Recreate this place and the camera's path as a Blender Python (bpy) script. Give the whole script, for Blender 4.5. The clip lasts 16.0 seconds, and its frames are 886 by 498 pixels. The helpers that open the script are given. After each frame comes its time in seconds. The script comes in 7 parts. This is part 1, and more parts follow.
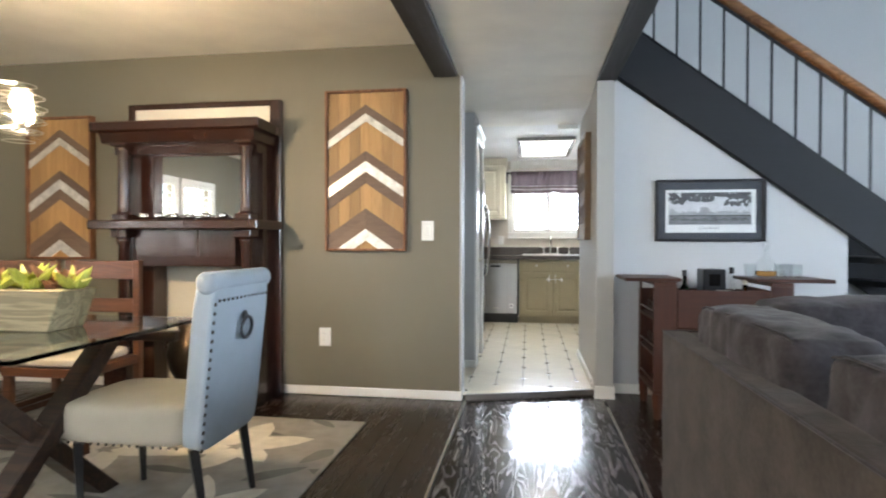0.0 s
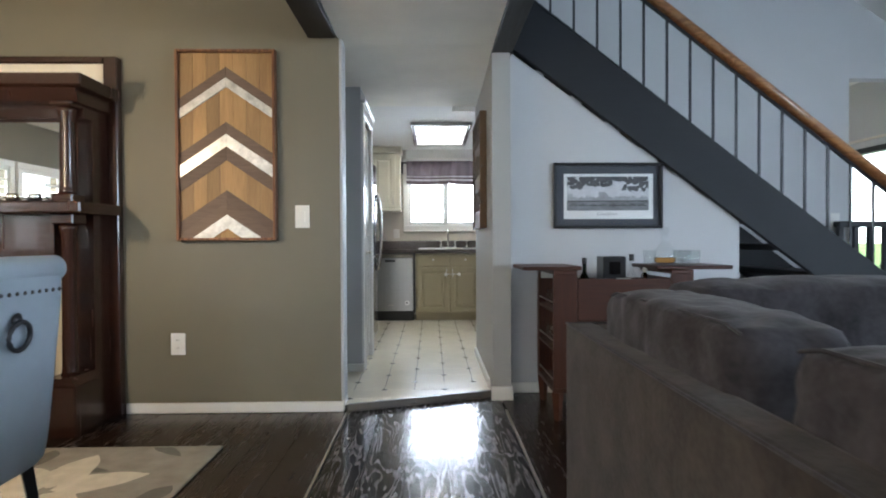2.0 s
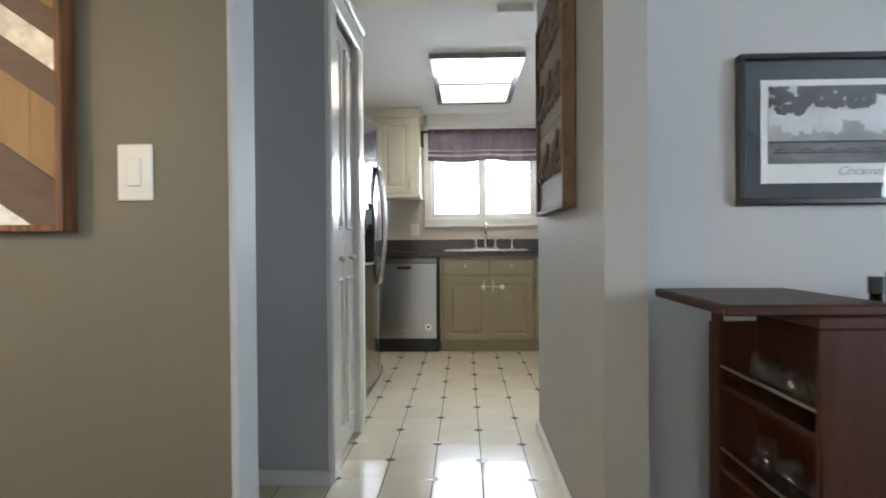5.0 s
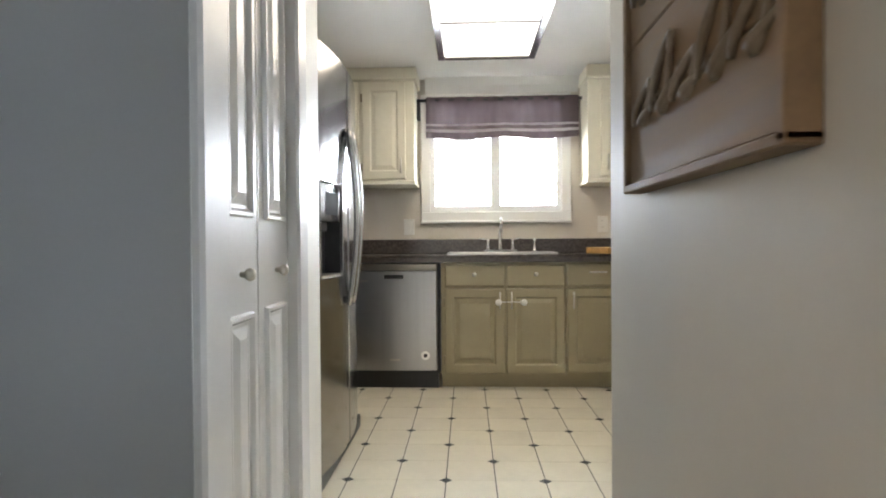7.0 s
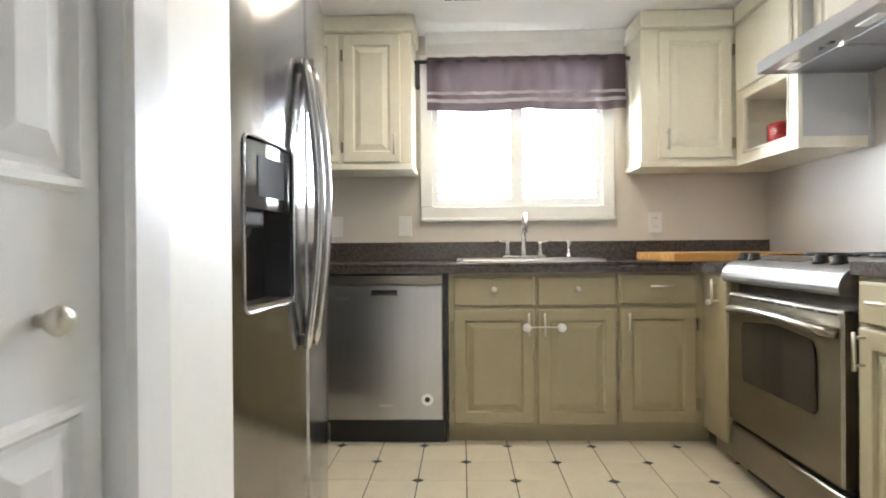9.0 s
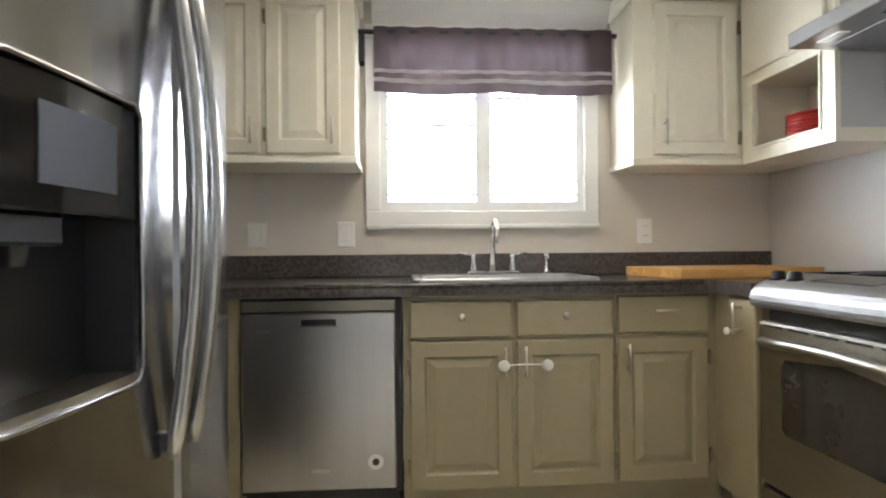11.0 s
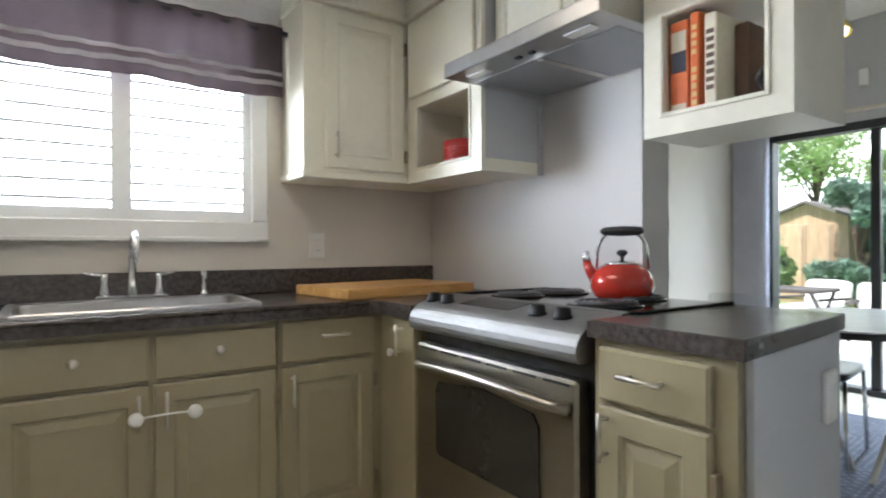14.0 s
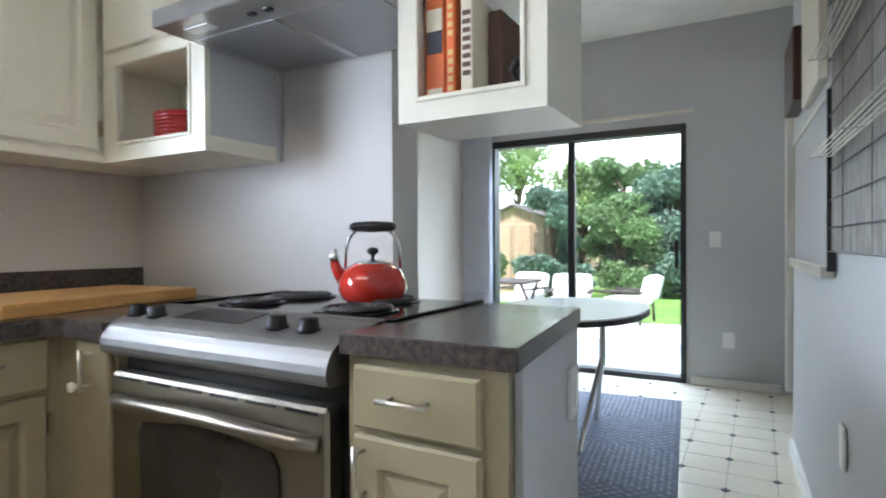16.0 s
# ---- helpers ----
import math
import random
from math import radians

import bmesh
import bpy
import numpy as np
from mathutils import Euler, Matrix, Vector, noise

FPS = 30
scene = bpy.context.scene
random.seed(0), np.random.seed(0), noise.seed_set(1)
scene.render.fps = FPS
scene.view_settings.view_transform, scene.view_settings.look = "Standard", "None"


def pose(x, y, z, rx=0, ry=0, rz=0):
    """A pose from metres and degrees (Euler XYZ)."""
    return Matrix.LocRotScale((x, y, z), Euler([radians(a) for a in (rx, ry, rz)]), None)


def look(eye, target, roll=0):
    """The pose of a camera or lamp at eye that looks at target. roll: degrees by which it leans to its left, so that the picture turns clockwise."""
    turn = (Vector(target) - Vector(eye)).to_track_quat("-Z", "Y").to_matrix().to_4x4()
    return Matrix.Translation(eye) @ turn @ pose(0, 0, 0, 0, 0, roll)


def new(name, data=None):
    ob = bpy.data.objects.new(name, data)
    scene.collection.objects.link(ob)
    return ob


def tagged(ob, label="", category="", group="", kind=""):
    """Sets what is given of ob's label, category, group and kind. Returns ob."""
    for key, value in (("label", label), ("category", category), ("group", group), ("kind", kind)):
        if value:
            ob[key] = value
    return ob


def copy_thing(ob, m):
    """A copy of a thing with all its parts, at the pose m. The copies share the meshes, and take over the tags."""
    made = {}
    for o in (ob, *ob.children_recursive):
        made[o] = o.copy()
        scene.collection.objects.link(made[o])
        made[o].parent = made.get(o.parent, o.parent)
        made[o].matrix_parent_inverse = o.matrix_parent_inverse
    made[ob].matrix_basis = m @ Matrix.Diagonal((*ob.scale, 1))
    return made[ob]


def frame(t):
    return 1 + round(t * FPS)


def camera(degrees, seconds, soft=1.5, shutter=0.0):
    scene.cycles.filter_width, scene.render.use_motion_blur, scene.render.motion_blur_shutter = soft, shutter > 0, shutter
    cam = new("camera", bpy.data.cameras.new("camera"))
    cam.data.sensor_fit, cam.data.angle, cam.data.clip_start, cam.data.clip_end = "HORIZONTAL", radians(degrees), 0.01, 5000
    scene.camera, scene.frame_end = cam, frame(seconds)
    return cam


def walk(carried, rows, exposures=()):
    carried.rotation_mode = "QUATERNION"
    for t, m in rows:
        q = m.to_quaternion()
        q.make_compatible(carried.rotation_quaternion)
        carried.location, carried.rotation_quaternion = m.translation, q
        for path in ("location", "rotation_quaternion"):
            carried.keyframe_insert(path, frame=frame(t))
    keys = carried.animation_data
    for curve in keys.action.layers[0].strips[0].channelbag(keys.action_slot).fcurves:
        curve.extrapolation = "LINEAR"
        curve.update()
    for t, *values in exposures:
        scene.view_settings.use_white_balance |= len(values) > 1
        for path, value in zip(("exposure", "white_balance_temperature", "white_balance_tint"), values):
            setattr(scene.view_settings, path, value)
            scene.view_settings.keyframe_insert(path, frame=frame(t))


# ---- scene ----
cam = camera(76.5, 16.0, 1.9, 0.4)
PATH = [
    (0, (-0.044, 0.708, 1.051), (-0.346, 2.685, 1.027), 0.1),
    (0.5, (-0.015, 0.691, 1.048), (-0.118, 2.688, 1.022), 0.0),
    (1, (0.014, 0.707, 1.018), (0.04, 2.706, 0.992), -0.0),
    (1.5, (0.044, 0.89, 0.996), (0.105, 2.889, 0.971), -0.1),
    (2, (0.03, 1.165, 0.98), (0.072, 3.165, 0.952), -0.3),
    (2.5, (0.048, 1.496, 0.975), (0.001, 3.495, 0.949), -0.3),
    (3, (0.045, 1.825, 0.969), (-0.006, 3.824, 0.945), -0.5),
    (3.5, (0.075, 2.172, 0.963), (0.007, 4.171, 0.934), -0.5),
    (4, (0.072, 2.533, 0.972), (-0.011, 4.531, 0.942), -0.6),
    (6.3, (0.023, 3.99, 0.937), (-0.042, 5.989, 0.923), -0.2),
    (6.5, (0.04, 4.103, 0.947), (-0.045, 6.101, 0.925), -0.5),
    (7, (0.004, 4.412, 0.959), (-0.08, 6.41, 0.937), -0.4),
    (7.5, (-0.051, 4.691, 0.932), (-0.121, 6.69, 0.926), -0.8),
    (8, (-0.06, 4.942, 0.954), (-0.137, 6.94, 0.936), -0.5),
    (10.5, (-0.159, 5.849, 0.964), (-0.118, 7.849, 0.974), -0.4),
    (11, (-0.16, 5.975, 0.998), (-0.02, 7.97, 1.006), -0.5),
    (11.5, (-0.145, 6.1, 1.035), (0.073, 8.088, 1.035), -0.5),
    (12, (-0.081, 6.177, 1.068), (0.216, 8.155, 1.056), -0.5),
    (12.5, (-0.016, 6.172, 1.072), (0.472, 8.111, 1.066), -0.4),
    (13, (0.015, 6.154, 1.07), (0.755, 8.012, 1.068), -0.4),
    (13.5, (0.022, 6.145, 1.08), (0.96, 7.91, 1.073), -0.5),
    (14, (0.019, 6.158, 1.075), (1.151, 7.807, 1.072), -0.2),
    (14.5, (0.031, 6.168, 1.072), (1.352, 7.67, 1.063), -0.2),
    (15, (0.063, 6.195, 1.065), (1.561, 7.52, 1.055), -0.3),
    (15.5, (0.136, 6.263, 1.062), (1.761, 7.429, 1.046), -0.3),
    (16, (0.193, 6.343, 1.077), (1.936, 7.324, 1.059), -0.3),
]
walk(cam, [(t, look(eye, target, roll)) for t, eye, target, roll in PATH],
     exposures=[(0, 1.60, 6250, 11), (1.0, 1.26, 6050, 10), (1.5, 1.12, 6000, 10), (3.0, 0.92, 6050, 10), (3.5, 0.78, 6150, 10), (4.0, 0.74, 6250, 10), (5.0, 1.02, 6400, 10), (7.0, 1.36, 6650, 12), (8.0, 1.74, 6700, 12),
                (10.5, 1.44, 6500, 13), (11.5, 1.20, 6450, 12), (12.5, 1.04, 6450, 13), (13.5, 0.90, 6350, 13), (14.5, 0.92, 6050, 12), (16, 1.02, 5900, 12)])

# ---- world, sun, lights ----
world = bpy.data.worlds.new("sky")
scene.world = world
world.use_nodes = True
wn = world.node_tree
sky = wn.nodes.new("ShaderNodeTexSky")
sky.sky_type = "NISHITA"
sky.sun_disc = False
sky.dust_density = 1.5
sky.sun_elevation, sky.sun_rotation = radians(58), radians(268)
wn.nodes["Background"].inputs["Strength"].default_value = 0.15
wn.links.new(sky.outputs["Color"], wn.nodes["Background"].inputs["Color"])


def lamp(name, kind, m, watts, colour=(1, 1, 1), size=(1, 1), angle=0.5):
    data = bpy.data.lights.new(name, kind)
    data.energy, data.color = watts, colour
    if kind == "AREA":
        data.shape, data.size, data.size_y = "RECTANGLE", size[0], size[1]
    elif kind == "SUN":
        data.angle = radians(angle)
    else:
        data.shadow_soft_size = size[0]
    ob = new(name, data)
    ob.matrix_world = m
    return ob


lamp("sun", "SUN", look((-4, 8.2, 16), (6, 8.6, 0)), 5.0, (1, 0.95, 0.86))
# daylight in the openings
lamp("kitchen_window_light", "AREA", look((0.224, 8.79, 1.60), (0.224, 6.0, 1.60)), 62, (0.80, 0.89, 1.0), (0.97, 0.84))
lamp("patio_door_light", "AREA", look((6.0, 7.55, 3.2), (3.4, 7.3, 0.2)), 160, (0.70, 0.84, 1.0), (1.8, 1.8))
lamp("front_window_light_a", "AREA", look((-2.9, -2.16, 1.55), (-2.9, 3.0, 1.55)), 23, (1.0, 0.97, 0.92), (1.2, 1.3))
lamp("front_window_light_b", "AREA", look((-0.9, -2.16, 1.55), (-0.9, 3.0, 1.55)), 21, (1.0, 0.98, 0.94), (1.2, 1.3))
lamp("living_window_light", "AREA", look((5.3, 1.2, 2.25), (1.0, 2.4, 3.0)), 165, (0.73, 0.86, 1.0), (2.7, 2.2))
lamp("high_window_light", "AREA", look((1.9, -2.16, 2.9), (4.0, 6.0, 2.2)), 12, (0.72, 0.85, 1.0), (1.3, 0.9))
for wy in (0.35, 1.23):
    lamp("side_window_light", "AREA", look((-4.97, wy, 1.38), (0.0, wy, 1.38)), 8, (1.0, 0.98, 0.94), (0.64, 0.9))
# lamps of the place
for py in (7.20, 7.78):
    lamp("ceiling_panel_light", "AREA", look((0.14, py, 2.15), (0.14, py, 0)), 1.9, (1.0, 0.86, 0.66), (0.5, 0.5))
lamp("chandelier_light", "POINT", pose(-2.15, 2.65, 1.60), 36, (1.0, 0.72, 0.42), (0.05, 0.05))
lamp("pendant_light", "POINT", pose(3.3, 7.53, 2.05), 3, (1.0, 0.85, 0.6), (0.06, 0.06))

# ---- materials ----
def nodes_of(m):
    m.use_nodes = True
    return m.node_tree.nodes, m.node_tree.links, m.node_tree.nodes["Principled BSDF"]


def mat(name, col, rough=0.5, metal=0.0, vary=0.12, scale=6.0, fine=60.0, bump=0.05, stretch=(1, 1, 1), trans=0.0, emit=None, rnd=0.0, coat=0.0, spec=0.5, rvary=0.1):
    """A surface with variation at two scales: broad patches and fine grain."""
    m = bpy.data.materials.new(name)
    n, l, b = nodes_of(m)
    b.inputs["Roughness"].default_value = rough
    b.inputs["Metallic"].default_value = metal
    b.inputs["Specular IOR Level"].default_value = spec
    b.inputs["Coat Weight"].default_value = coat
    b.inputs["Transmission Weight"].default_value = trans
    tc = n.new("ShaderNodeTexCoord")
    mp = n.new("ShaderNodeMapping")
    mp.inputs["Scale"].default_value = stretch
    l.new(tc.outputs["Object"], mp.inputs["Vector"])
    if rnd:
        oi = n.new("ShaderNodeObjectInfo")
        mul = n.new("ShaderNodeMath")
        mul.operation = "MULTIPLY"
        mul.inputs[1].default_value = 37.0
        l.new(oi.outputs["Random"], mul.inputs[0])
        l.new(mul.outputs[0], mp.inputs["Location"])
    big = n.new("ShaderNodeTexNoise")
    big.inputs["Scale"].default_value, big.inputs["Detail"].default_value = scale, 4
    small = n.new("ShaderNodeTexNoise")
    small.inputs["Scale"].default_value, small.inputs["Detail"].default_value = fine, 3
    l.new(mp.outputs[0], big.inputs["Vector"])
    l.new(mp.outputs[0], small.inputs["Vector"])
    mix = n.new("ShaderNodeMath")
    mix.operation = "MULTIPLY_ADD"
    l.new(small.outputs["Fac"], mix.inputs[0])
    mix.inputs[1].default_value = 0.45
    l.new(big.outputs["Fac"], mix.inputs[2])
    ramp = n.new("ShaderNodeValToRGB")
    lo, hi = 1 - vary, 1 + vary
    ramp.color_ramp.elements[0].position, ramp.color_ramp.elements[1].position = 0.45, 1.0
    ramp.color_ramp.elements[0].color = (*[min(1, c * lo) for c in col], 1)
    ramp.color_ramp.elements[1].color = (*[min(1, c * hi) for c in col], 1)
    l.new(mix.outputs[0], ramp.inputs[0])
    out = ramp.outputs[0]
    if rnd:
        hs = n.new("ShaderNodeHueSaturation")
        mr = n.new("ShaderNodeMapRange")
        mr.inputs[3].default_value, mr.inputs[4].default_value = 1 - rnd, 1 + rnd
        l.new(oi.outputs["Random"], mr.inputs[0])
        l.new(mr.outputs[0], hs.inputs["Value"])
        l.new(out, hs.inputs["Color"])
        out = hs.outputs[0]
    l.new(out, b.inputs["Base Color"])
    if rvary:
        rr = n.new("ShaderNodeMapRange")
        rr.inputs[3].default_value, rr.inputs[4].default_value = max(0.02, rough - rvary * rough), min(1, rough + rvary * rough)
        l.new(big.outputs["Fac"], rr.inputs[0])
        l.new(rr.outputs[0], b.inputs["Roughness"])
    if bump:
        bp = n.new("ShaderNodeBump")
        bp.inputs["Strength"].default_value, bp.inputs["Distance"].default_value = bump, 0.004
        l.new(mix.outputs[0], bp.inputs["Height"])
        l.new(bp.outputs[0], b.inputs["Normal"])
    if emit:
        b.inputs["Emission Color"].default_value = (*emit[:3], 1)
        b.inputs["Emission Strength"].default_value = emit[3]
    return m


def wood(name, dark, light, rough=0.4, axis="Y", scale=1.0, rnd=0.12, contrast=(0.35, 0.7), coat=0.0, bump=0.12, bands=3.0, warp=3.0, along=0.7, ring_share=0.22):
    """Wood with grain that runs along one axis of the piece."""
    m = bpy.data.materials.new(name)
    n, l, b = nodes_of(m)
    b.inputs["Coat Weight"].default_value = coat
    b.inputs["Coat Roughness"].default_value = 0.15
    tc, mp, oi = n.new("ShaderNodeTexCoord"), n.new("ShaderNodeMapping"), n.new("ShaderNodeObjectInfo")
    s = [9.0 * scale] * 3
    s["XYZ".index(axis)] = along * scale
    mp.inputs["Scale"].default_value = s
    mul = n.new("ShaderNodeMath")
    mul.operation, mul.inputs[1].default_value = "MULTIPLY", 91.0
    l.new(oi.outputs["Random"], mul.inputs[0])
    l.new(mul.outputs[0], mp.inputs["Location"])
    l.new(tc.outputs["Object"], mp.inputs["Vector"])
    base = n.new("ShaderNodeTexNoise")
    base.inputs["Scale"].default_value, base.inputs["Detail"].default_value, base.inputs["Distortion"].default_value = 1.0, 3, 0.6
    l.new(mp.outputs[0], base.inputs["Vector"])
    ring = n.new("ShaderNodeMath")
    ring.operation, ring.inputs[1].default_value = "MULTIPLY", bands * 6.283 * warp
    l.new(base.outputs["Fac"], ring.inputs[0])
    sn = n.new("ShaderNodeMath")
    sn.operation = "SINE"
    l.new(ring.outputs[0], sn.inputs[0])
    fine = n.new("ShaderNodeTexNoise")
    fine.inputs["Scale"].default_value, fine.inputs["Detail"].default_value = 14.0, 4
    l.new(mp.outputs[0], fine.inputs["Vector"])
    add = n.new("ShaderNodeMath")
    add.operation, add.inputs[1].default_value = "MULTIPLY_ADD", ring_share
    l.new(sn.outputs[0], add.inputs[0])
    l.new(fine.outputs["Fac"], add.inputs[2])
    ramp = n.new("ShaderNodeValToRGB")
    ramp.color_ramp.elements[0].position, ramp.color_ramp.elements[1].position = contrast
    ramp.color_ramp.elements[0].color, ramp.color_ramp.elements[1].color = (*dark, 1), (*light, 1)
    l.new(add.outputs[0], ramp.inputs[0])
    hs, mr = n.new("ShaderNodeHueSaturation"), n.new("ShaderNodeMapRange")
    mr.inputs[3].default_value, mr.inputs[4].default_value = 1 - rnd, 1 + rnd
    l.new(oi.outputs["Random"], mr.inputs[0])
    l.new(mr.outputs[0], hs.inputs["Value"])
    l.new(ramp.outputs[0], hs.inputs["Color"])
    l.new(hs.outputs[0], b.inputs["Base Color"])
    rr = n.new("ShaderNodeMapRange")
    rr.inputs[3].default_value, rr.inputs[4].default_value = rough * 0.8, rough * 1.25
    l.new(add.outputs[0], rr.inputs[0])
    l.new(rr.outputs[0], b.inputs["Roughness"])
    bp = n.new("ShaderNodeBump")
    bp.inputs["Strength"].default_value, bp.inputs["Distance"].default_value = bump, 0.003
    l.new(add.outputs[0], bp.inputs["Height"])
    l.new(bp.outputs[0], b.inputs["Normal"])
    return m


def glass(name, col=(1, 1, 1), rough=0.0, ior=1.45):
    m = bpy.data.materials.new(name)
    n, l, b = nodes_of(m)
    b.inputs["Base Color"].default_value = (*col, 1)
    b.inputs["Roughness"].default_value, b.inputs["IOR"].default_value, b.inputs["Transmission Weight"].default_value = rough, ior, 1.0
    return m


M_WALL = mat("wall_paint_beige", (0.175, 0.160, 0.114), 0.5, vary=0.04, scale=1.5, fine=140, bump=0.10)
M_WALLK = mat("wall_paint_greige", (0.66, 0.61, 0.53), 0.5, vary=0.03, scale=1.5, fine=140, bump=0.08)
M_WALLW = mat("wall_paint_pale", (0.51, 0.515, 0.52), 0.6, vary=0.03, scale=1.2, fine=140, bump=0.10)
M_CEIL = mat("ceiling_popcorn_white", (0.82, 0.80, 0.73), 0.85, vary=0.08, scale=3, fine=190, bump=0.7)
M_CEILK = mat("ceiling_white", (0.80, 0.80, 0.78), 0.8, vary=0.03, scale=2, fine=120, bump=0.25)
M_TRIM = mat("white_trim_paint", (0.80, 0.79, 0.75), 0.45, vary=0.03, scale=4, fine=50, bump=0.03)
M_DOOR = mat("white_door_paint", (0.82, 0.82, 0.82), 0.25, vary=0.03, scale=4, fine=50, bump=0.03)
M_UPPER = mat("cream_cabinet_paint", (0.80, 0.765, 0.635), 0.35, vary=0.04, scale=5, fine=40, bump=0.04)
M_BASE = mat("khaki_cabinet_paint", (0.33, 0.282, 0.172), 0.38, vary=0.05, scale=5, fine=40, bump=0.05)
M_COUNTER = mat("dark_stone_laminate", (0.072, 0.060, 0.054), 0.22, vary=0.55, scale=60, fine=190, bump=0.04, rvary=0.3)
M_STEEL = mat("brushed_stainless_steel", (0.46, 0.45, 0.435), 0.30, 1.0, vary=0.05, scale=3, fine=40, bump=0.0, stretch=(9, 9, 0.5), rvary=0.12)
# steel with the khaki room's dim, warm reflection put into its colour
M_STEELH = mat("brushed_steel_khaki_reflection", (0.29, 0.262, 0.212), 0.33, 1.0, vary=0.05, scale=3, fine=40, bump=0.0, stretch=(9, 0.5, 9), rvary=0.12)
M_CHROME = mat("chrome", (0.75, 0.75, 0.74), 0.12, 1.0, vary=0.03, bump=0)
M_NICKEL = mat("satin_nickel", (0.60, 0.57, 0.50), 0.3, 1.0, vary=0.05, bump=0)
M_BLACK = mat("black_plastic", (0.016, 0.016, 0.018), 0.3, vary=0.2, bump=0.01)
M_BLACKG = mat("black_glass", (0.010, 0.009, 0.009), 0.10, vary=0.1, bump=0, spec=0.3)
M_IRON = mat("black_painted_iron", (0.018, 0.019, 0.022), 0.45, vary=0.2, bump=0.04)
M_PLATE = mat("white_plastic", (0.80, 0.79, 0.75), 0.35, vary=0.02, bump=0)
M_TILE = mat("cream_floor_tile", (0.80, 0.74, 0.59), 0.15, vary=0.05, scale=6, fine=40, bump=0.03, rnd=0.03, rvary=0.3)
M_DIAM = mat("slate_tile_inset", (0.10, 0.105, 0.10), 0.25, vary=0.2, scale=20, bump=0.02, rnd=0.15)
M_GROUT = mat("dark_grout", (0.07, 0.065, 0.06), 0.9, vary=0.2, scale=20, bump=0.1)
M_PLANK = wood("espresso_floor_wood", (0.020, 0.0115, 0.008), (0.026, 0.0155, 0.011), 0.24, "Y", 1.0, 0.10, (0.1, 0.95), bump=0.012, bands=0.8)
M_PLANK2 = wood("cerused_floor_wood", (0.016, 0.012, 0.012), (0.17, 0.16, 0.165), 0.17, "Y", 0.85, 0.12, (0.62, 0.97), bump=0.025, bands=4.5, warp=2.8, along=1.3, ring_share=0.42)
M_MAHOG = mat("dark_mahogany", (0.030, 0.0105, 0.006), 0.27, vary=0.10, scale=2.2, fine=30, bump=0, stretch=(8, 8, 0.6), coat=0.25, rvary=0.04)
M_WALNUT = wood("walnut_cabinet_wood", (0.044, 0.0118, 0.0042), (0.066, 0.0185, 0.0070), 0.42, "Z", 1.4, 0.12, (0.15, 0.9), bump=0.05)
M_WALNUTX = wood("walnut_top_wood", (0.042, 0.0118, 0.0046), (0.062, 0.0185, 0.0074), 0.42, "X", 1.4, 0.12, (0.15, 0.9), bump=0.05)
M_CHAIRW = wood("brown_chair_wood", (0.060, 0.022, 0.009), (0.105, 0.043, 0.019), 0.35, "X", 1.2, 0.1, (0.15, 0.9), bump=0.05)
M_ESPR = wood("espresso_furniture_wood", (0.018, 0.009, 0.006), (0.045, 0.022, 0.013), 0.4, "X", 1.0, 0.1)
M_BEAM = wood("dark_beam_wood", (0.012, 0.010, 0.010), (0.030, 0.026, 0.025), 0.6, "Y", 0.6, 0.1, bump=0.4)
M_STRING = wood("charcoal_stringer_wood", (0.010, 0.0105, 0.013), (0.019, 0.020, 0.024), 0.62, "X", 0.9, 0.1, (0.1, 0.95), bump=0.12)
M_STRING.node_tree.nodes["Principled BSDF"].inputs["Specular IOR Level"].default_value = 0.35
M_RAIL = wood("oak_handrail", (0.22, 0.088, 0.030), (0.34, 0.15, 0.055), 0.35, "X", 1.0, 0.05, coat=0.3)
M_ARTF = wood("art_cedar_rim", (0.12, 0.045, 0.016), (0.24, 0.10, 0.04), 0.5, "Z", 1.0, 0.15)
M_ARTA = wood("art_honey_slats", (0.31, 0.175, 0.065), (0.42, 0.25, 0.10), 0.5, "Z", 1.6, 0.28, (0.15, 0.9), bump=0.06, bands=1.0)
M_ARTD = wood("art_umber_slats", (0.13, 0.082, 0.055), (0.17, 0.112, 0.08), 0.55, "X", 1.5, 0.15, (0.15, 0.9), bump=0.06)
M_ARTW = mat("art_mottled_silver", (0.62, 0.61, 0.58), 0.32, 0.35, vary=0.35, scale=16, fine=70, bump=0.25)
# one suede twice: window light is in this colour, shading in the cushions'
M_SUEDE = mat("taupe_suede_lit", (0.047, 0.0385, 0.0335), 0.95, vary=0.5, scale=9, fine=70, bump=0.6, spec=0.2)
M_SUEDE2 = mat("taupe_suede_shaded", (0.042, 0.0375, 0.0415), 0.95, vary=0.55, scale=11, fine=70, bump=0.7, spec=0.2)
for sm in (M_SUEDE, M_SUEDE2):
    sm.node_tree.nodes["Principled BSDF"].inputs["Sheen Weight"].default_value = 0.10
    sm.node_tree.nodes["Principled BSDF"].inputs["Sheen Roughness"].default_value = 0.4
M_LINEN = mat("blue_grey_linen", (0.37, 0.42, 0.47), 0.9, vary=0.07, scale=8, fine=320, bump=0.3, spec=0.2)
M_LINENS = mat("cream_linen", (0.42, 0.385, 0.315), 0.9, vary=0.07, scale=8, fine=320, bump=0.3, spec=0.2)
M_RUG = mat("grey_wool_rug", (0.29, 0.28, 0.255), 1.0, vary=0.2, scale=9, fine=260, bump=0.7, spec=0.1)
M_RUGC = mat("cream_wool_pattern", (0.60, 0.57, 0.50), 1.0, vary=0.14, scale=14, fine=260, bump=0.7, spec=0.1)
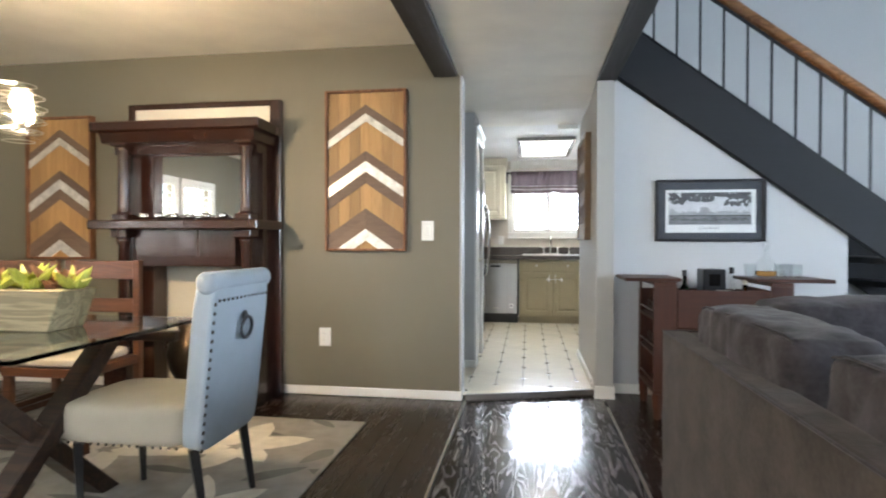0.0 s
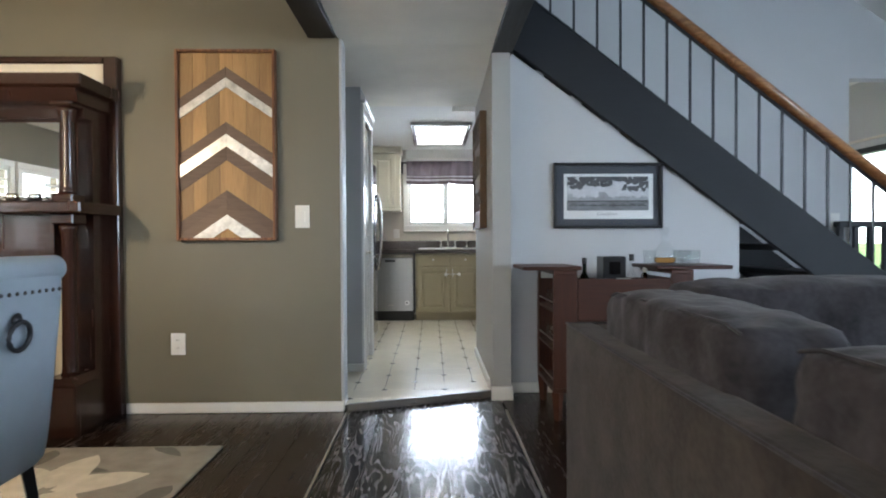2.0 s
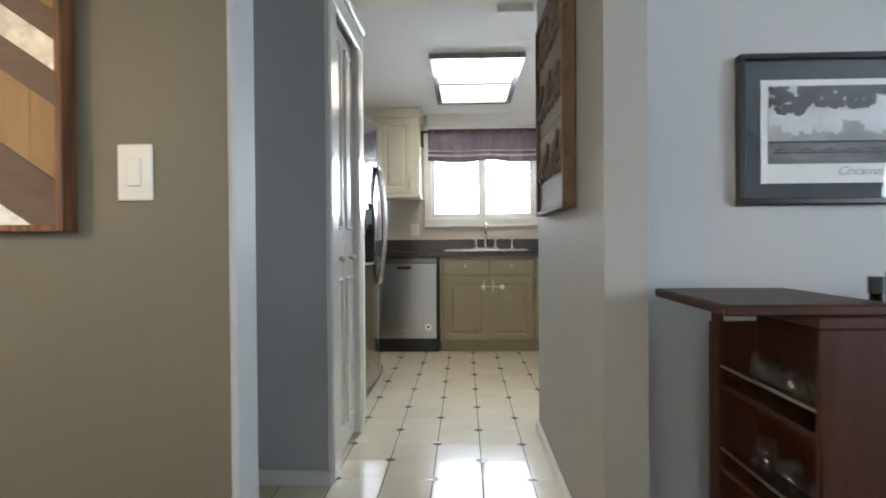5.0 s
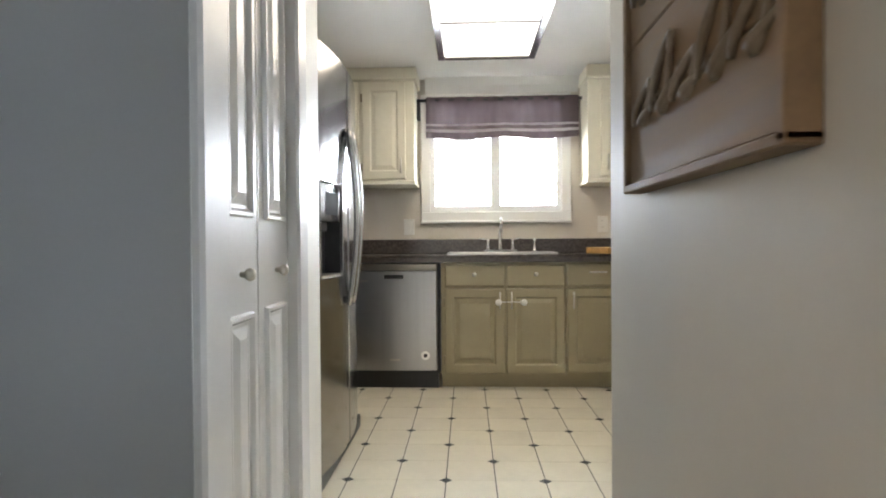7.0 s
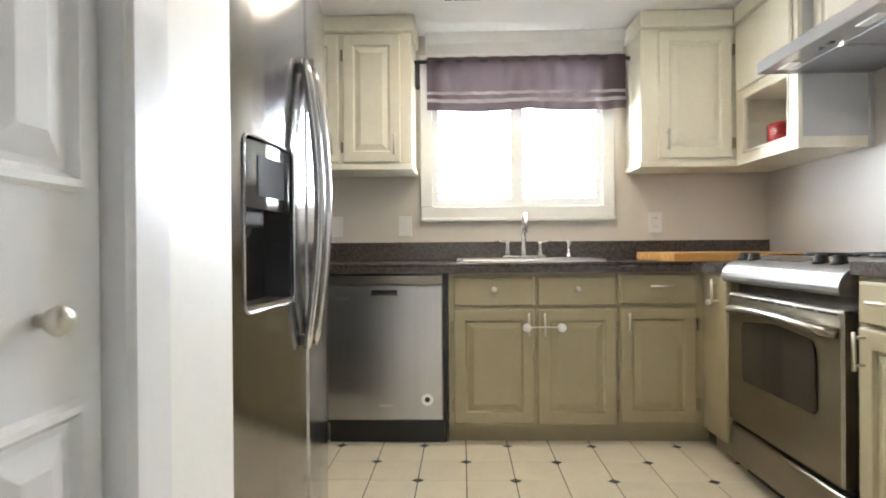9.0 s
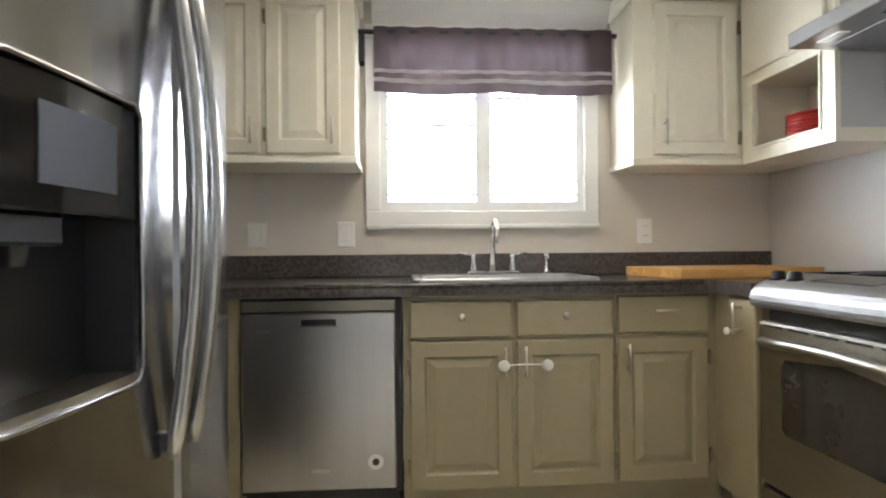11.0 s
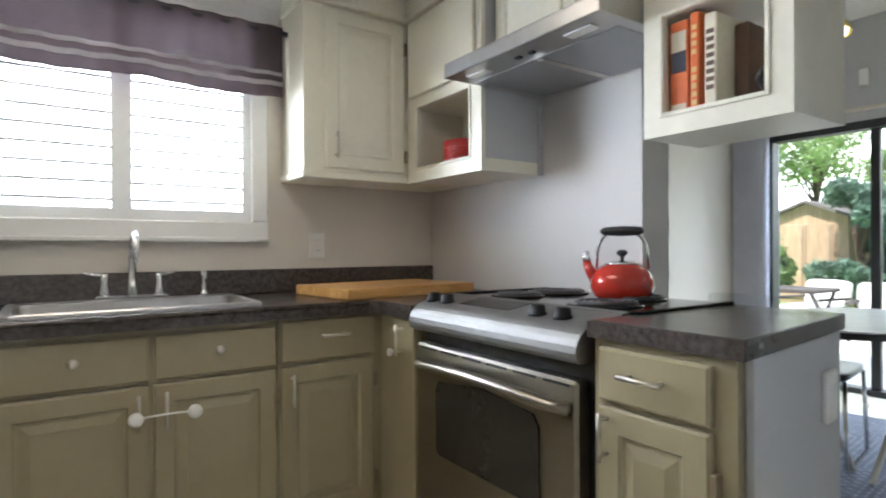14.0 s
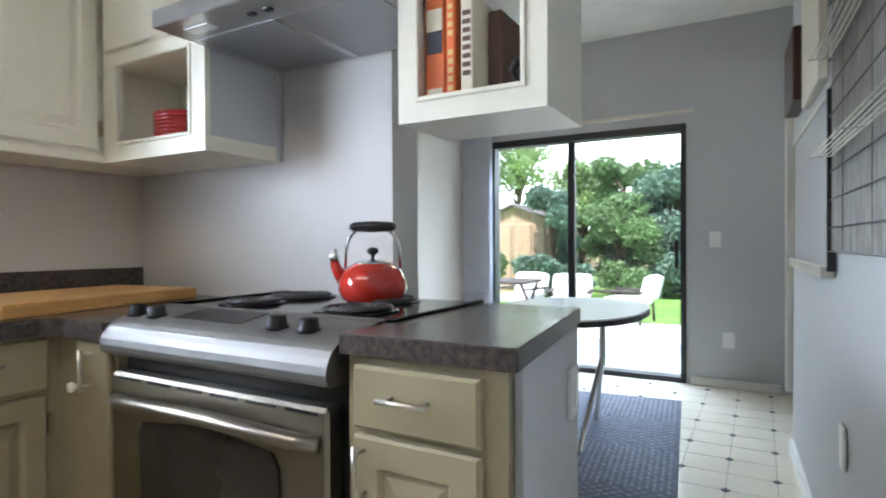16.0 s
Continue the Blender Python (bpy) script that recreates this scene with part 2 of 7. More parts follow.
M_RUGD = mat("dark_grey_wool_pattern", (0.16, 0.155, 0.148), 1.0, vary=0.14, scale=14, fine=260, bump=0.7, spec=0.1)
M_MIRROR = mat("mirror_silver", (0.92, 0.92, 0.92), 0.015, 1.0, vary=0.005, bump=0, rvary=0)
M_CREAM = mat("cream_board", (0.72, 0.67, 0.55), 0.5, vary=0.06, scale=3, bump=0.05)
M_GLASS = glass("clear_glass")
def thin_glass(name, gloss=0.07):
    """Thin clear vessel walls: see-through with a weak sharp reflection."""
    m = bpy.data.materials.new(name)
    n, l, b = nodes_of(m)
    tr, gl, mx = n.new("ShaderNodeBsdfTransparent"), n.new("ShaderNodeBsdfGlossy"), n.new("ShaderNodeMixShader")
    tr.inputs["Color"].default_value = (0.97, 0.98, 0.98, 1)
    gl.inputs["Roughness"].default_value = 0.04
    mx.inputs[0].default_value = gloss
    l.new(tr.outputs[0], mx.inputs[1])
    l.new(gl.outputs[0], mx.inputs[2])
    l.new(mx.outputs[0], n["Material Output"].inputs["Surface"])
    return m


M_THIN = thin_glass("thin_clear_glass")
M_GLASSG = glass("greenish_table_glass", (0.86, 0.95, 0.91))
M_AMBER = glass("amber_liquor", (0.85, 0.42, 0.12))
M_GREENG = glass("green_bottle_glass", (0.06, 0.22, 0.09))
M_RED = mat("red_enamel", (0.48, 0.030, 0.018), 0.10, vary=0.05, bump=0, coat=0.6, rvary=0)
M_REDP = mat("red_stoneware", (0.42, 0.030, 0.022), 0.25, vary=0.06, bump=0.01)
M_MAPLE = wood("maple_board_wood", (0.52, 0.27, 0.075), (0.66, 0.38, 0.13), 0.45, "X", 1.6, 0.06, bands=1.0)
M_FABRIC = mat("mauve_valance_cloth", (0.098, 0.076, 0.082), 0.95, vary=0.1, scale=10, fine=330, bump=0.35, spec=0.1)
M_STRIPE = mat("pale_valance_stripe", (0.62, 0.60, 0.62), 0.9, vary=0.1, scale=10, fine=330, bump=0.3, spec=0.1)
M_SHADE = mat("shutter_white", (0.82, 0.82, 0.79), 0.4, vary=0.02, bump=0.01)
M_PANEL = mat("lit_acrylic_panel", (0.9, 0.9, 0.86), 0.5, vary=0.02, bump=0, emit=(1.0, 0.98, 0.93, 0.80))
M_FILTER = mat("aluminium_mesh_filter", (0.38, 0.38, 0.39), 0.5, 0.9, vary=0.06, scale=3, fine=300, bump=0.1)
M_BULB = mat("lit_bulb", (1, 0.9, 0.7), 0.5, vary=0.02, bump=0, emit=(1.0, 0.75, 0.42, 3.5))
M_LAMPSH = mat("lit_lamp_shade", (0.9, 0.75, 0.4), 0.5, vary=0.02, bump=0, emit=(1.0, 0.97, 0.86, 1.4))
M_PAPER = mat("print_white_paper", (0.66, 0.67, 0.66), 0.8, vary=0.03, bump=0)
M_MATB = mat("charcoal_mat_board", (0.052, 0.058, 0.072), 0.8, vary=0.1, bump=0.02)
M_PRGREY = mat("print_mid_grey", (0.30, 0.31, 0.32), 0.8, vary=0.25, scale=14, bump=0)
M_PRSKY = mat("print_pale_sky", (0.52, 0.53, 0.55), 0.8, vary=0.2, scale=9, bump=0)
M_PRWATER = mat("print_dark_water", (0.17, 0.175, 0.185), 0.8, vary=0.45, scale=9, fine=40, bump=0, stretch=(1, 1, 5))
M_PRLEAF = mat("print_leaf_grey", (0.085, 0.088, 0.095), 0.8, vary=0.4, scale=14, bump=0)
M_PRDARK = mat("print_black_ink", (0.03, 0.03, 0.032), 0.8, vary=0.3, scale=14, bump=0)
M_SIGN = wood("sign_plank_wood", (0.115, 0.072, 0.038), (0.165, 0.108, 0.060), 0.7, "Y", 1.0, 0.14, (0.1, 0.95), bump=0.08, bands=1.0)
M_SIGNL = mat("sign_raised_letters", (0.13, 0.10, 0.07), 0.6, vary=0.2, bump=0.1)
M_SUCC = mat("succulent_leaf", (0.30, 0.33, 0.05), 0.5, vary=0.3, scale=12, bump=0.1, rnd=0.3)
M_SUCC2 = mat("dusky_red_leaf", (0.22, 0.10, 0.05), 0.5, vary=0.3, scale=12, bump=0.1)
M_PLANTER = wood("weathered_planter_wood", (0.22, 0.18, 0.10), (0.36, 0.30, 0.18), 0.7, "X", 1.0, 0.1)
M_RUG2 = mat("slate_blue_woven_rug", (0.17, 0.18, 0.215), 1.0, vary=0.25, scale=30, fine=220, bump=0.8, spec=0.1)
M_RUG2L = mat("pale_woven_stripe", (0.29, 0.30, 0.335), 1.0, vary=0.25, scale=30, fine=220, bump=0.8, spec=0.1)
M_TABLEW = mat("white_laminate", (0.74, 0.76, 0.76), 0.2, vary=0.03, bump=0)
M_GRASS = mat("lawn_grass", (0.16, 0.30, 0.06), 0.9, vary=0.45, scale=3, fine=90, bump=0.6)
M_PATIO = mat("concrete_patio", (0.52, 0.50, 0.46), 0.85, vary=0.12, scale=3, fine=60, bump=0.2)
M_LEAF = mat("tree_leaf_green", (0.20, 0.32, 0.14), 0.6, vary=0.5, scale=1.3, fine=20, bump=0)
M_LEAF2 = mat("light_leaf_green", (0.26, 0.38, 0.15), 0.6, vary=0.5, scale=1.3, fine=20, bump=0)
M_LEAF3 = mat("blue_green_leaf", (0.19, 0.30, 0.23), 0.6, vary=0.5, scale=1.3, fine=20, bump=0)
M_BARK = mat("tree_bark", (0.09, 0.065, 0.045), 0.9, vary=0.4, scale=8, fine=60, bump=0.8)
M_STEELF = mat("fridge_stainless_steel", (0.37, 0.365, 0.365), 0.16, 1.0, vary=0.05, scale=3, fine=40, bump=0.0, stretch=(9, 9, 0.5), rvary=0.12)
M_RECESS = mat("grey_recess_plastic", (0.055, 0.054, 0.058), 0.22, vary=0.1, bump=0.01)
M_SHED = wood("tan_shed_siding", (0.40, 0.28, 0.17), (0.52, 0.38, 0.25), 0.7, "Z", 0.7, 0.06)
M_HAZE = mat("bright_hazy_sky", (0.9, 0.93, 0.95), 1.0, vary=0.02, scale=0.02, bump=0, emit=(0.93, 0.97, 1.0, 1.4))
M_ROOFS = mat("grey_shingle", (0.16, 0.15, 0.14), 0.9, vary=0.3, scale=12, bump=0.4)
M_FENCE = wood("weathered_fence_wood", (0.22, 0.16, 0.11), (0.33, 0.25, 0.18), 0.8, "Z", 0.7, 0.2)
M_CUSHW = mat("white_outdoor_cushion", (0.78, 0.77, 0.74), 0.9, vary=0.05, bump=0.15)
M_WICKER = mat("dark_wicker", (0.05, 0.04, 0.035), 0.7, vary=0.3, scale=40, bump=0.5)
M_BOOKO = mat("orange_book_cloth", (0.62, 0.13, 0.025), 0.5, vary=0.15, scale=10, bump=0.05)
M_BOOKC = mat("cream_book_paper", (0.68, 0.62, 0.48), 0.6, vary=0.1, scale=10, bump=0.05)
M_GOLD = mat("gilt_lettering", (0.62, 0.44, 0.16), 0.5, vary=0.15, bump=0)
M_BOOKN = mat("navy_ink", (0.03, 0.035, 0.06), 0.5, vary=0.1, bump=0)
M_BOOKB = mat("brown_book_cloth", (0.11, 0.06, 0.04), 0.6, vary=0.2, bump=0.05)
M_PILLOW = mat("black_white_pillow_print", (0.26, 0.25, 0.22), 0.9, vary=1.0, scale=14, fine=30, bump=0.2)
M_OVENW = mat("dark_oven_glass", (0.028, 0.024, 0.020), 0.10, vary=0.2, bump=0)
M_COIL = mat("black_burner_iron", (0.02, 0.02, 0.02), 0.5, vary=0.2, bump=0.1)
M_HINGE = mat("aged_brass_hinge", (0.30, 0.25, 0.17), 0.4, 0.8, vary=0.2, bump=0.05)
M_DKGREY = mat("dark_grey_plastic", (0.040, 0.040, 0.044), 0.45, vary=0.1, bump=0.01)
M_THRESH = mat("grey_threshold_strip", (0.085, 0.08, 0.075), 0.3, vary=0.06, bump=0.02)
M_BRONZE = mat("dark_bronze", (0.045, 0.032, 0.022), 0.3, 0.8, vary=0.3, bump=0.1)
M_CURTAIN = mat("pale_vertical_blind", (0.78, 0.79, 0.84), 0.7, vary=0.05, bump=0.05)
def see_through(m, share):
    """Lets a thin cloth or blind pass some of the daylight behind it."""
    n, l, b = nodes_of(m)
    tr, mx = n.new("ShaderNodeBsdfTranslucent"), n.new("ShaderNodeMixShader")
    src = b.inputs["Base Color"].links[0].from_socket
    l.new(src, tr.inputs["Color"])
    mx.inputs[0].default_value = share
    l.new(b.outputs[0], mx.inputs[1])
    l.new(tr.outputs[0], mx.inputs[2])
    l.new(mx.outputs[0], n["Material Output"].inputs["Surface"])


for cm, share in ((M_CURTAIN, 0.5), (M_FABRIC, 0.06), (M_STRIPE, 0.45), (M_LEAF, 0.4), (M_LEAF2, 0.4), (M_LEAF3, 0.4)):
    see_through(cm, share)
M_BOARDW = mat("whiteboard_enamel", (0.74, 0.75, 0.77), 0.12, vary=0.02, bump=0)
M_GALV = mat("aged_wire_metal", (0.20, 0.19, 0.18), 0.5, 0.7, vary=0.3, bump=0.1)
M_KNOBB = mat("matte_black_knob", (0.008, 0.008, 0.009), 0.5, vary=0.2, bump=0.02, spec=0.2)
M_SATIN = mat("satin_handle_steel", (0.50, 0.49, 0.47), 0.24, 1.0, vary=0.04, bump=0, rvary=0.1)
# kitchen greige again, the bluish dimmer light by the stove mixed into it
M_WALLS = mat("wall_paint_greige_bluelit", (0.60, 0.575, 0.54), 0.55, vary=0.03, scale=1.5, fine=140, bump=0.08)
# same steel as the oven, darkened in colour to tone down window glare
M_STEELP = mat("control_panel_steel_dimmed", (0.22, 0.213, 0.20), 0.58, 1.0, vary=0.05, scale=3, fine=40, bump=0.0, stretch=(9, 0.5, 9), rvary=0.1)
# pale wall paint with the hallway's dimmer light put into its colour
M_HALL = mat("wall_paint_pale_dimmed", (0.40, 0.39, 0.365), 0.62, vary=0.03, scale=1.2, fine=140, bump=0.08)
M_PEWTER = mat("dark_pewter_nail", (0.10, 0.095, 0.09), 0.35, 0.9, vary=0.2, bump=0)
M_YSHADE = mat("yellow_pendant_glass", (0.62, 0.46, 0.05), 0.3, vary=0.1, bump=0)
M_SCREEN = mat("rustic_grey_wood_panel", (0.27, 0.26, 0.24), 0.8, vary=0.4, scale=12, fine=50, bump=0.3, stretch=(3, 3, 0.6))

# ---- mesh helpers ----
def base_of(ob):
    v = Vector((0, 0, 0))
    while ob is not None:
        v += ob.location
        ob = ob.parent
    return v


def thing(name, loc, label="", category="", group="", kind=""):
    """An Empty at a thing's base."""
    ob = new(name)
    ob.empty_display_size = 0.1
    ob.location = loc
    return tagged(ob, label, category, group, kind)


def finish(bm, smooth=False):
    bmesh.ops.recalc_face_normals(bm, faces=bm.faces)
    for f in bm.faces:
        f.smooth = smooth


def part(name, bm, material, parent=None, label="", local=False, smooth=False):
    """Links a bmesh as one mesh object. Unless local, its coordinates are the world's."""
    finish(bm, smooth)
    if parent is not None and not local:
        bmesh.ops.translate(bm, verts=bm.verts, vec=-base_of(parent))
    me = bpy.data.meshes.new(name)
    bm.to_mesh(me)
    bm.free()
    for m in material if isinstance(material, (list, tuple)) else [material]:
        me.materials.append(m)
    if smooth:
        me.shade_smooth()
    ob = new(name, me)
    ob.parent = parent
    return tagged(ob, label)


def solo(name, bm, material, loc, label, category, group="", kind="", smooth=False):
    """A thing of a single mesh, with its origin at loc."""
    bmesh.ops.translate(bm, verts=bm.verts, vec=-Vector(loc))
    ob = part(name, bm, material, None, "", True, smooth)
    ob.location = loc
    return tagged(ob, label, category, group, kind)


def box(x0, x1, y0, y1, z0, z1, bevel=0.0, bm=None, seg=1):
    own = bmesh.new()
    bmesh.ops.create_cube(own, size=1)
    bmesh.ops.scale(own, vec=(x1 - x0, y1 - y0, z1 - z0), verts=own.verts)
    bmesh.ops.translate(own, vec=((x0 + x1) / 2, (y0 + y1) / 2, (z0 + z1) / 2), verts=own.verts)
    if bevel:
        bmesh.ops.bevel(own, geom=own.edges[:], offset=bevel, segments=seg, affect="EDGES", profile=0.7)
    return merge(bm, own)


def merge(bm, own, m=None):
    if m is not None:
        bmesh.ops.transform(own, matrix=m, verts=own.verts)
    if bm is None:
        return own
    tmp = bpy.data.meshes.new("tmp")
    own.to_mesh(tmp)
    own.free()
    bm.from_mesh(tmp)
    bpy.data.meshes.remove(tmp)
    return bm


def prism(pts, axis, a, b, bm=None, bevel=0.0):
    """A polygon drawn in the plane across one axis, pulled from a to b along it."""
    own = bmesh.new()

    def at(p, q):
        return {"X": (q, p[0], p[1]), "Y": (p[0], q, p[1]), "Z": (p[0], p[1], q)}[axis]
    lo = [own.verts.new(at(p, a)) for p in pts]
    hi = [own.verts.new(at(p, b)) for p in pts]
    own.faces.new(lo)
    own.faces.new(hi[::-1])
    for i in range(len(pts)):
        j = (i + 1) % len(pts)
        own.faces.new((lo[j], lo[i], hi[i], hi[j]))
    if bevel:
        bmesh.ops.bevel(own, geom=own.edges[:], offset=bevel, segments=1, affect="EDGES")
    return merge(bm, own)


def lathe(profile, centre=(0, 0, 0), n=20, bm=None, axis="Z"):
    """Turns (radius, height) pairs round an axis."""
    own = bmesh.new()
    rows = []
    for r, h in profile:
        rows.append([own.verts.new((max(r, 1e-4) * math.cos(6.28318 * i / n), max(r, 1e-4) * math.sin(6.28318 * i / n), h)) for i in range(n)])
    for a, b in zip(rows, rows[1:]):
        for i in range(n):
            own.faces.new((a[i], a[(i + 1) % n], b[(i + 1) % n], b[i]))
    own.faces.new(rows[0][::-1])
    own.faces.new(rows[-1])
    turn = {"Z": pose(*centre), "X": pose(*centre, 0, 90, 0), "-X": pose(*centre, 0, -90, 0), "Y": pose(*centre, -90, 0, 0), "-Y": pose(*centre, 90, 0, 0)}[axis]
    return merge(bm, own, turn)


def tube(path, r, n=8, bm=None, squash=1.0, up=(0, 0, 1)):
    """A round bar along a path of points."""
    own = bmesh.new()
    pts = [Vector(p) for p in path]
    rows = []
    for i, p in enumerate(pts):
        d = (pts[min(i + 1, len(pts) - 1)] - pts[max(i - 1, 0)]).normalized()
        u = d.cross(Vector(up))
        if u.length < 0.05:
            u = d.cross(Vector((1, 0, 0)))
        u.normalize()
        w = d.cross(u).normalized()
        rr = r[i] if isinstance(r, (list, tuple)) else r
        rows.append([own.verts.new(p + rr * (u * math.cos(6.28318 * k / n) + squash * w * math.sin(6.28318 * k / n))) for k in range(n)])
    for a, b in zip(rows, rows[1:]):
        for k in range(n):
            own.faces.new((a[k], a[(k + 1) % n], b[(k + 1) % n], b[k]))
    own.faces.new(rows[0][::-1])
    own.faces.new(rows[-1])
    return merge(bm, own)


def cushion(x0, x1, y0, y1, z0, z1, power=3.5, wob=0.012, seed=1, n=14, m=None, crease=0.0):
    """A soft stuffed block: a rounded box with wrinkles."""
    own = bmesh.new()
    bmesh.ops.create_cube(own, size=2)
    bmesh.ops.subdivide_edges(own, edges=own.edges[:], cuts=n, use_grid_fill=True)
    for v in own.verts:
        c = v.co
        q = c * (abs(c.x) ** power + abs(c.y) ** power + abs(c.z) ** power) ** (-1 / power)
        q = q.lerp(c, 0.25)
        p = Vector(((x0 + x1) / 2 + q.x * (x1 - x0) / 2, (y0 + y1) / 2 + q.y * (y1 - y0) / 2, (z0 + z1) / 2 + q.z * (z1 - z0) / 2))
        w = noise.noise(p * 5 + Vector((seed * 7.3, 0, 0))) + 0.5 * noise.noise(p * 12 + Vector((0, seed * 3.1, 0)))
        if crease:
            e = Vector((p.x * 6 + p.z * 3, p.y * 6 - p.z * 2, p.z * 3 + seed))
            w += -crease / wob * max(0.0, 1 - 5 * abs(noise.noise(e + noise.noise_vector(p * 4) * 0.8)))
        v.co = p + q.normalized() * w * wob
    if m is not None:
        bmesh.ops.transform(own, matrix=m, verts=own.verts)
    return own


def panel(w, h, t, insets, m=None, bm=None):
    """A board in x and z, front towards -y, stepped by nested rectangles of (inset, depth)."""
    own = bmesh.new()
    rows = []
    for ins, y in [(0, 0)] + insets:
        rows.append([own.verts.new(p) for p in ((ins, y, ins), (w - ins, y, ins), (w - ins, y, h - ins), (ins, y, h - ins))])
    own.faces.new(rows[0])
    for a, b in zip(rows, rows[1:]):
        for i in range(4):
            own.faces.new((a[i], a[(i + 1) % 4], b[(i + 1) % 4], b[i]))
    own.faces.new(rows[-1][::-1])
    return merge(bm, own, m)


def raised(w, h, t=0.02, stile=0.055):
    return [(0, -t + 0.005), (0.005, -t), (stile, -t), (stile + 0.007, -t + 0.009), (stile + 0.014, -t + 0.009), (stile + 0.04, -t + 0.001)]


def pull(length, m, r=0.0055, out=0.03):
    """A bar pull along local x, standing out towards -y."""
    own = tube([(-length / 2, -out, 0), (length / 2, -out, 0)], r, 8)
    for s in (-1, 1):
        tube([(s * length * 0.36, 0.001, 0), (s * length * 0.36, -out, 0)], r * 0.8, 6, own)
    bmesh.ops.transform(own, matrix=m, verts=own.verts)
    return own


KNOB = [(0.006, 0), (0.006, 0.012), (0.012, 0.016), (0.0145, 0.022), (0.013, 0.028), (0.006, 0.031)]

# ---- structure ----
BEIGE, PALE, KITCH = M_WALL, M_WALLW, M_WALLK


def wall(name, label, material, *boxes):
    bm = None
    for b in boxes:
        bm = box(*b, bm=bm)
    lo = Vector((min(b[0] for b in boxes), min(b[2] for b in boxes), min(b[4] for b in boxes)))
    return solo(name, bm, material, lo, label, "wall", kind="structure")


# dining and living room
wall("wall_dining", "warm beige painted wall behind the dining table", BEIGE, (-4.8, -0.51, 4.53, 4.65, -0.05, 2.5))
wall("wall_west", "warm beige painted side wall", BEIGE, (-4.92, -4.8, -2.12, 0.0, -0.05, 2.6), (-4.92, -4.8, 0.7, 0.88, -0.05, 2.6), (-4.92, -4.8, 1.58, 4.65, -0.05, 2.6),
     (-4.92, -4.8, 0.0, 0.7, -0.05, 0.9), (-4.92, -4.8, 0.88, 1.58, -0.05, 0.9), (-4.92, -4.8, 0.0, 0.7, 1.86, 2.6), (-4.92, -4.8, 0.88, 1.58, 1.86, 2.6))
wall("wall_south", "beige painted front wall with window openings", BEIGE,
     (-4.8, -3.5, -2.12, -2.0, 0, 5.2), (-2.3, -1.5, -2.12, -2.0, 0, 5.2), (-0.3, 1.2, -2.12, -2.0, 0, 5.2), (2.6, 5.2, -2.12, -2.0, 0, 5.2), (1.2, 2.6, -2.12, -2.0, 0, 2.4), (1.2, 2.6, -2.12, -2.0, 3.4, 5.2),
     (-3.5, -2.3, -2.12, -2.0, 0, 0.9), (-1.5, -0.3, -2.12, -2.0, 0, 0.9), (-3.5, -2.3, -2.12, -2.0, 2.2, 5.2), (-1.5, -0.3, -2.12, -2.0, 2.2, 5.2))
wall("wall_east", "pale painted living room side wall", PALE,
     (5.2, 5.32, -2.12, -0.2, 0, 4.2), (5.2, 5.32, 2.6, 6.05, 0, 4.2), (5.2, 5.32, -0.2, 2.6, 0, 1.1), (5.2, 5.32, -0.2, 2.6, 3.4, 4.2))
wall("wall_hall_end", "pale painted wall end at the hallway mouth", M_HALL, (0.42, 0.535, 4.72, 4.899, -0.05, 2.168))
solo("baseboard_hall_end", box(0.408, 0.547, 4.706, 4.7185, -0.034, 0.055, 0.003), M_TRIM, (0.42, 4.71, -0.034), "white baseboard round the wall end", "baseboard", kind="structure")
# wall under the stair, cut along the stringer
wall_stair = solo("wall_under_stairs", prism([(0.55, -0.05), (2.1, -0.05), (2.1, 1.10), (0.55, 2.24)], "Y", 4.9, 5.0), PALE, (0.55, 4.9, 0),
                  "pale painted wall cut off along the sloping stair", "wall", kind="structure")
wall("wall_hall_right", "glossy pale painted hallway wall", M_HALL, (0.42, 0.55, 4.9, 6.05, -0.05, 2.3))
solo("wall_stair_back", prism([(0.55, 5.9), (3.6, 5.9), (3.6, 6.19), (0.55, 6.06)], "Z", 0, 5.0), PALE, (0.55, 5.9, 0), "tall pale bluish wall behind the stair", "wall", kind="structure")
wall("wall_stair_header", "pale painted header over the opening beside the stair", PALE, (3.6, 5.2, 5.9, 6.02, 2.35, 4.6))
wall("wall_pantry", "grey painted return wall beside the pantry", PALE, (-1.5, -0.495, 5.41, 5.52, -0.05, 2.3), (-0.575, -0.536, 6.09, 6.36, -0.05, 2.3), (-0.575, -0.495, 5.52, 6.09, 1.96, 2.3))
wall("wall_closet_back", "painted back wall of the side passage", PALE, (-1.6, -1.5, 4.65, 6.5, 0, 2.3))
# kitchen
wall("wall_kitchen_window", "greige painted kitchen wall round the window", KITCH,
     (-1.5, -0.265, 8.66, 8.80, 0, 2.3), (0.713, 1.81, 8.66, 8.80, 0, 2.3), (-0.265, 0.713, 8.66, 8.80, 0, 1.18), (-0.265, 0.713, 8.66, 8.80, 2.02, 2.3))
wall("wall_kitchen_left", "greige painted kitchen wall behind the refrigerator", KITCH, (-1.5, -1.38, 6.42, 8.66, 0, 2.3), (-1.5, -0.58, 6.36, 6.42, 0, 2.3))
wall("wall_stove", "pale painted wall behind the stove", M_WALLS, (1.66, 1.81, 7.35, 8.66, 0, 2.9))
wall("wall_header", "painted drop between kitchen and breakfast ceiling", KITCH, (1.66, 1.81, 6.12, 7.35, 2.19, 2.9))
# breakfast area
wall("wall_breakfast_north", "greige painted breakfast room wall", KITCH, (1.81, 4.85, 8.75, 8.87, 0, 2.9))
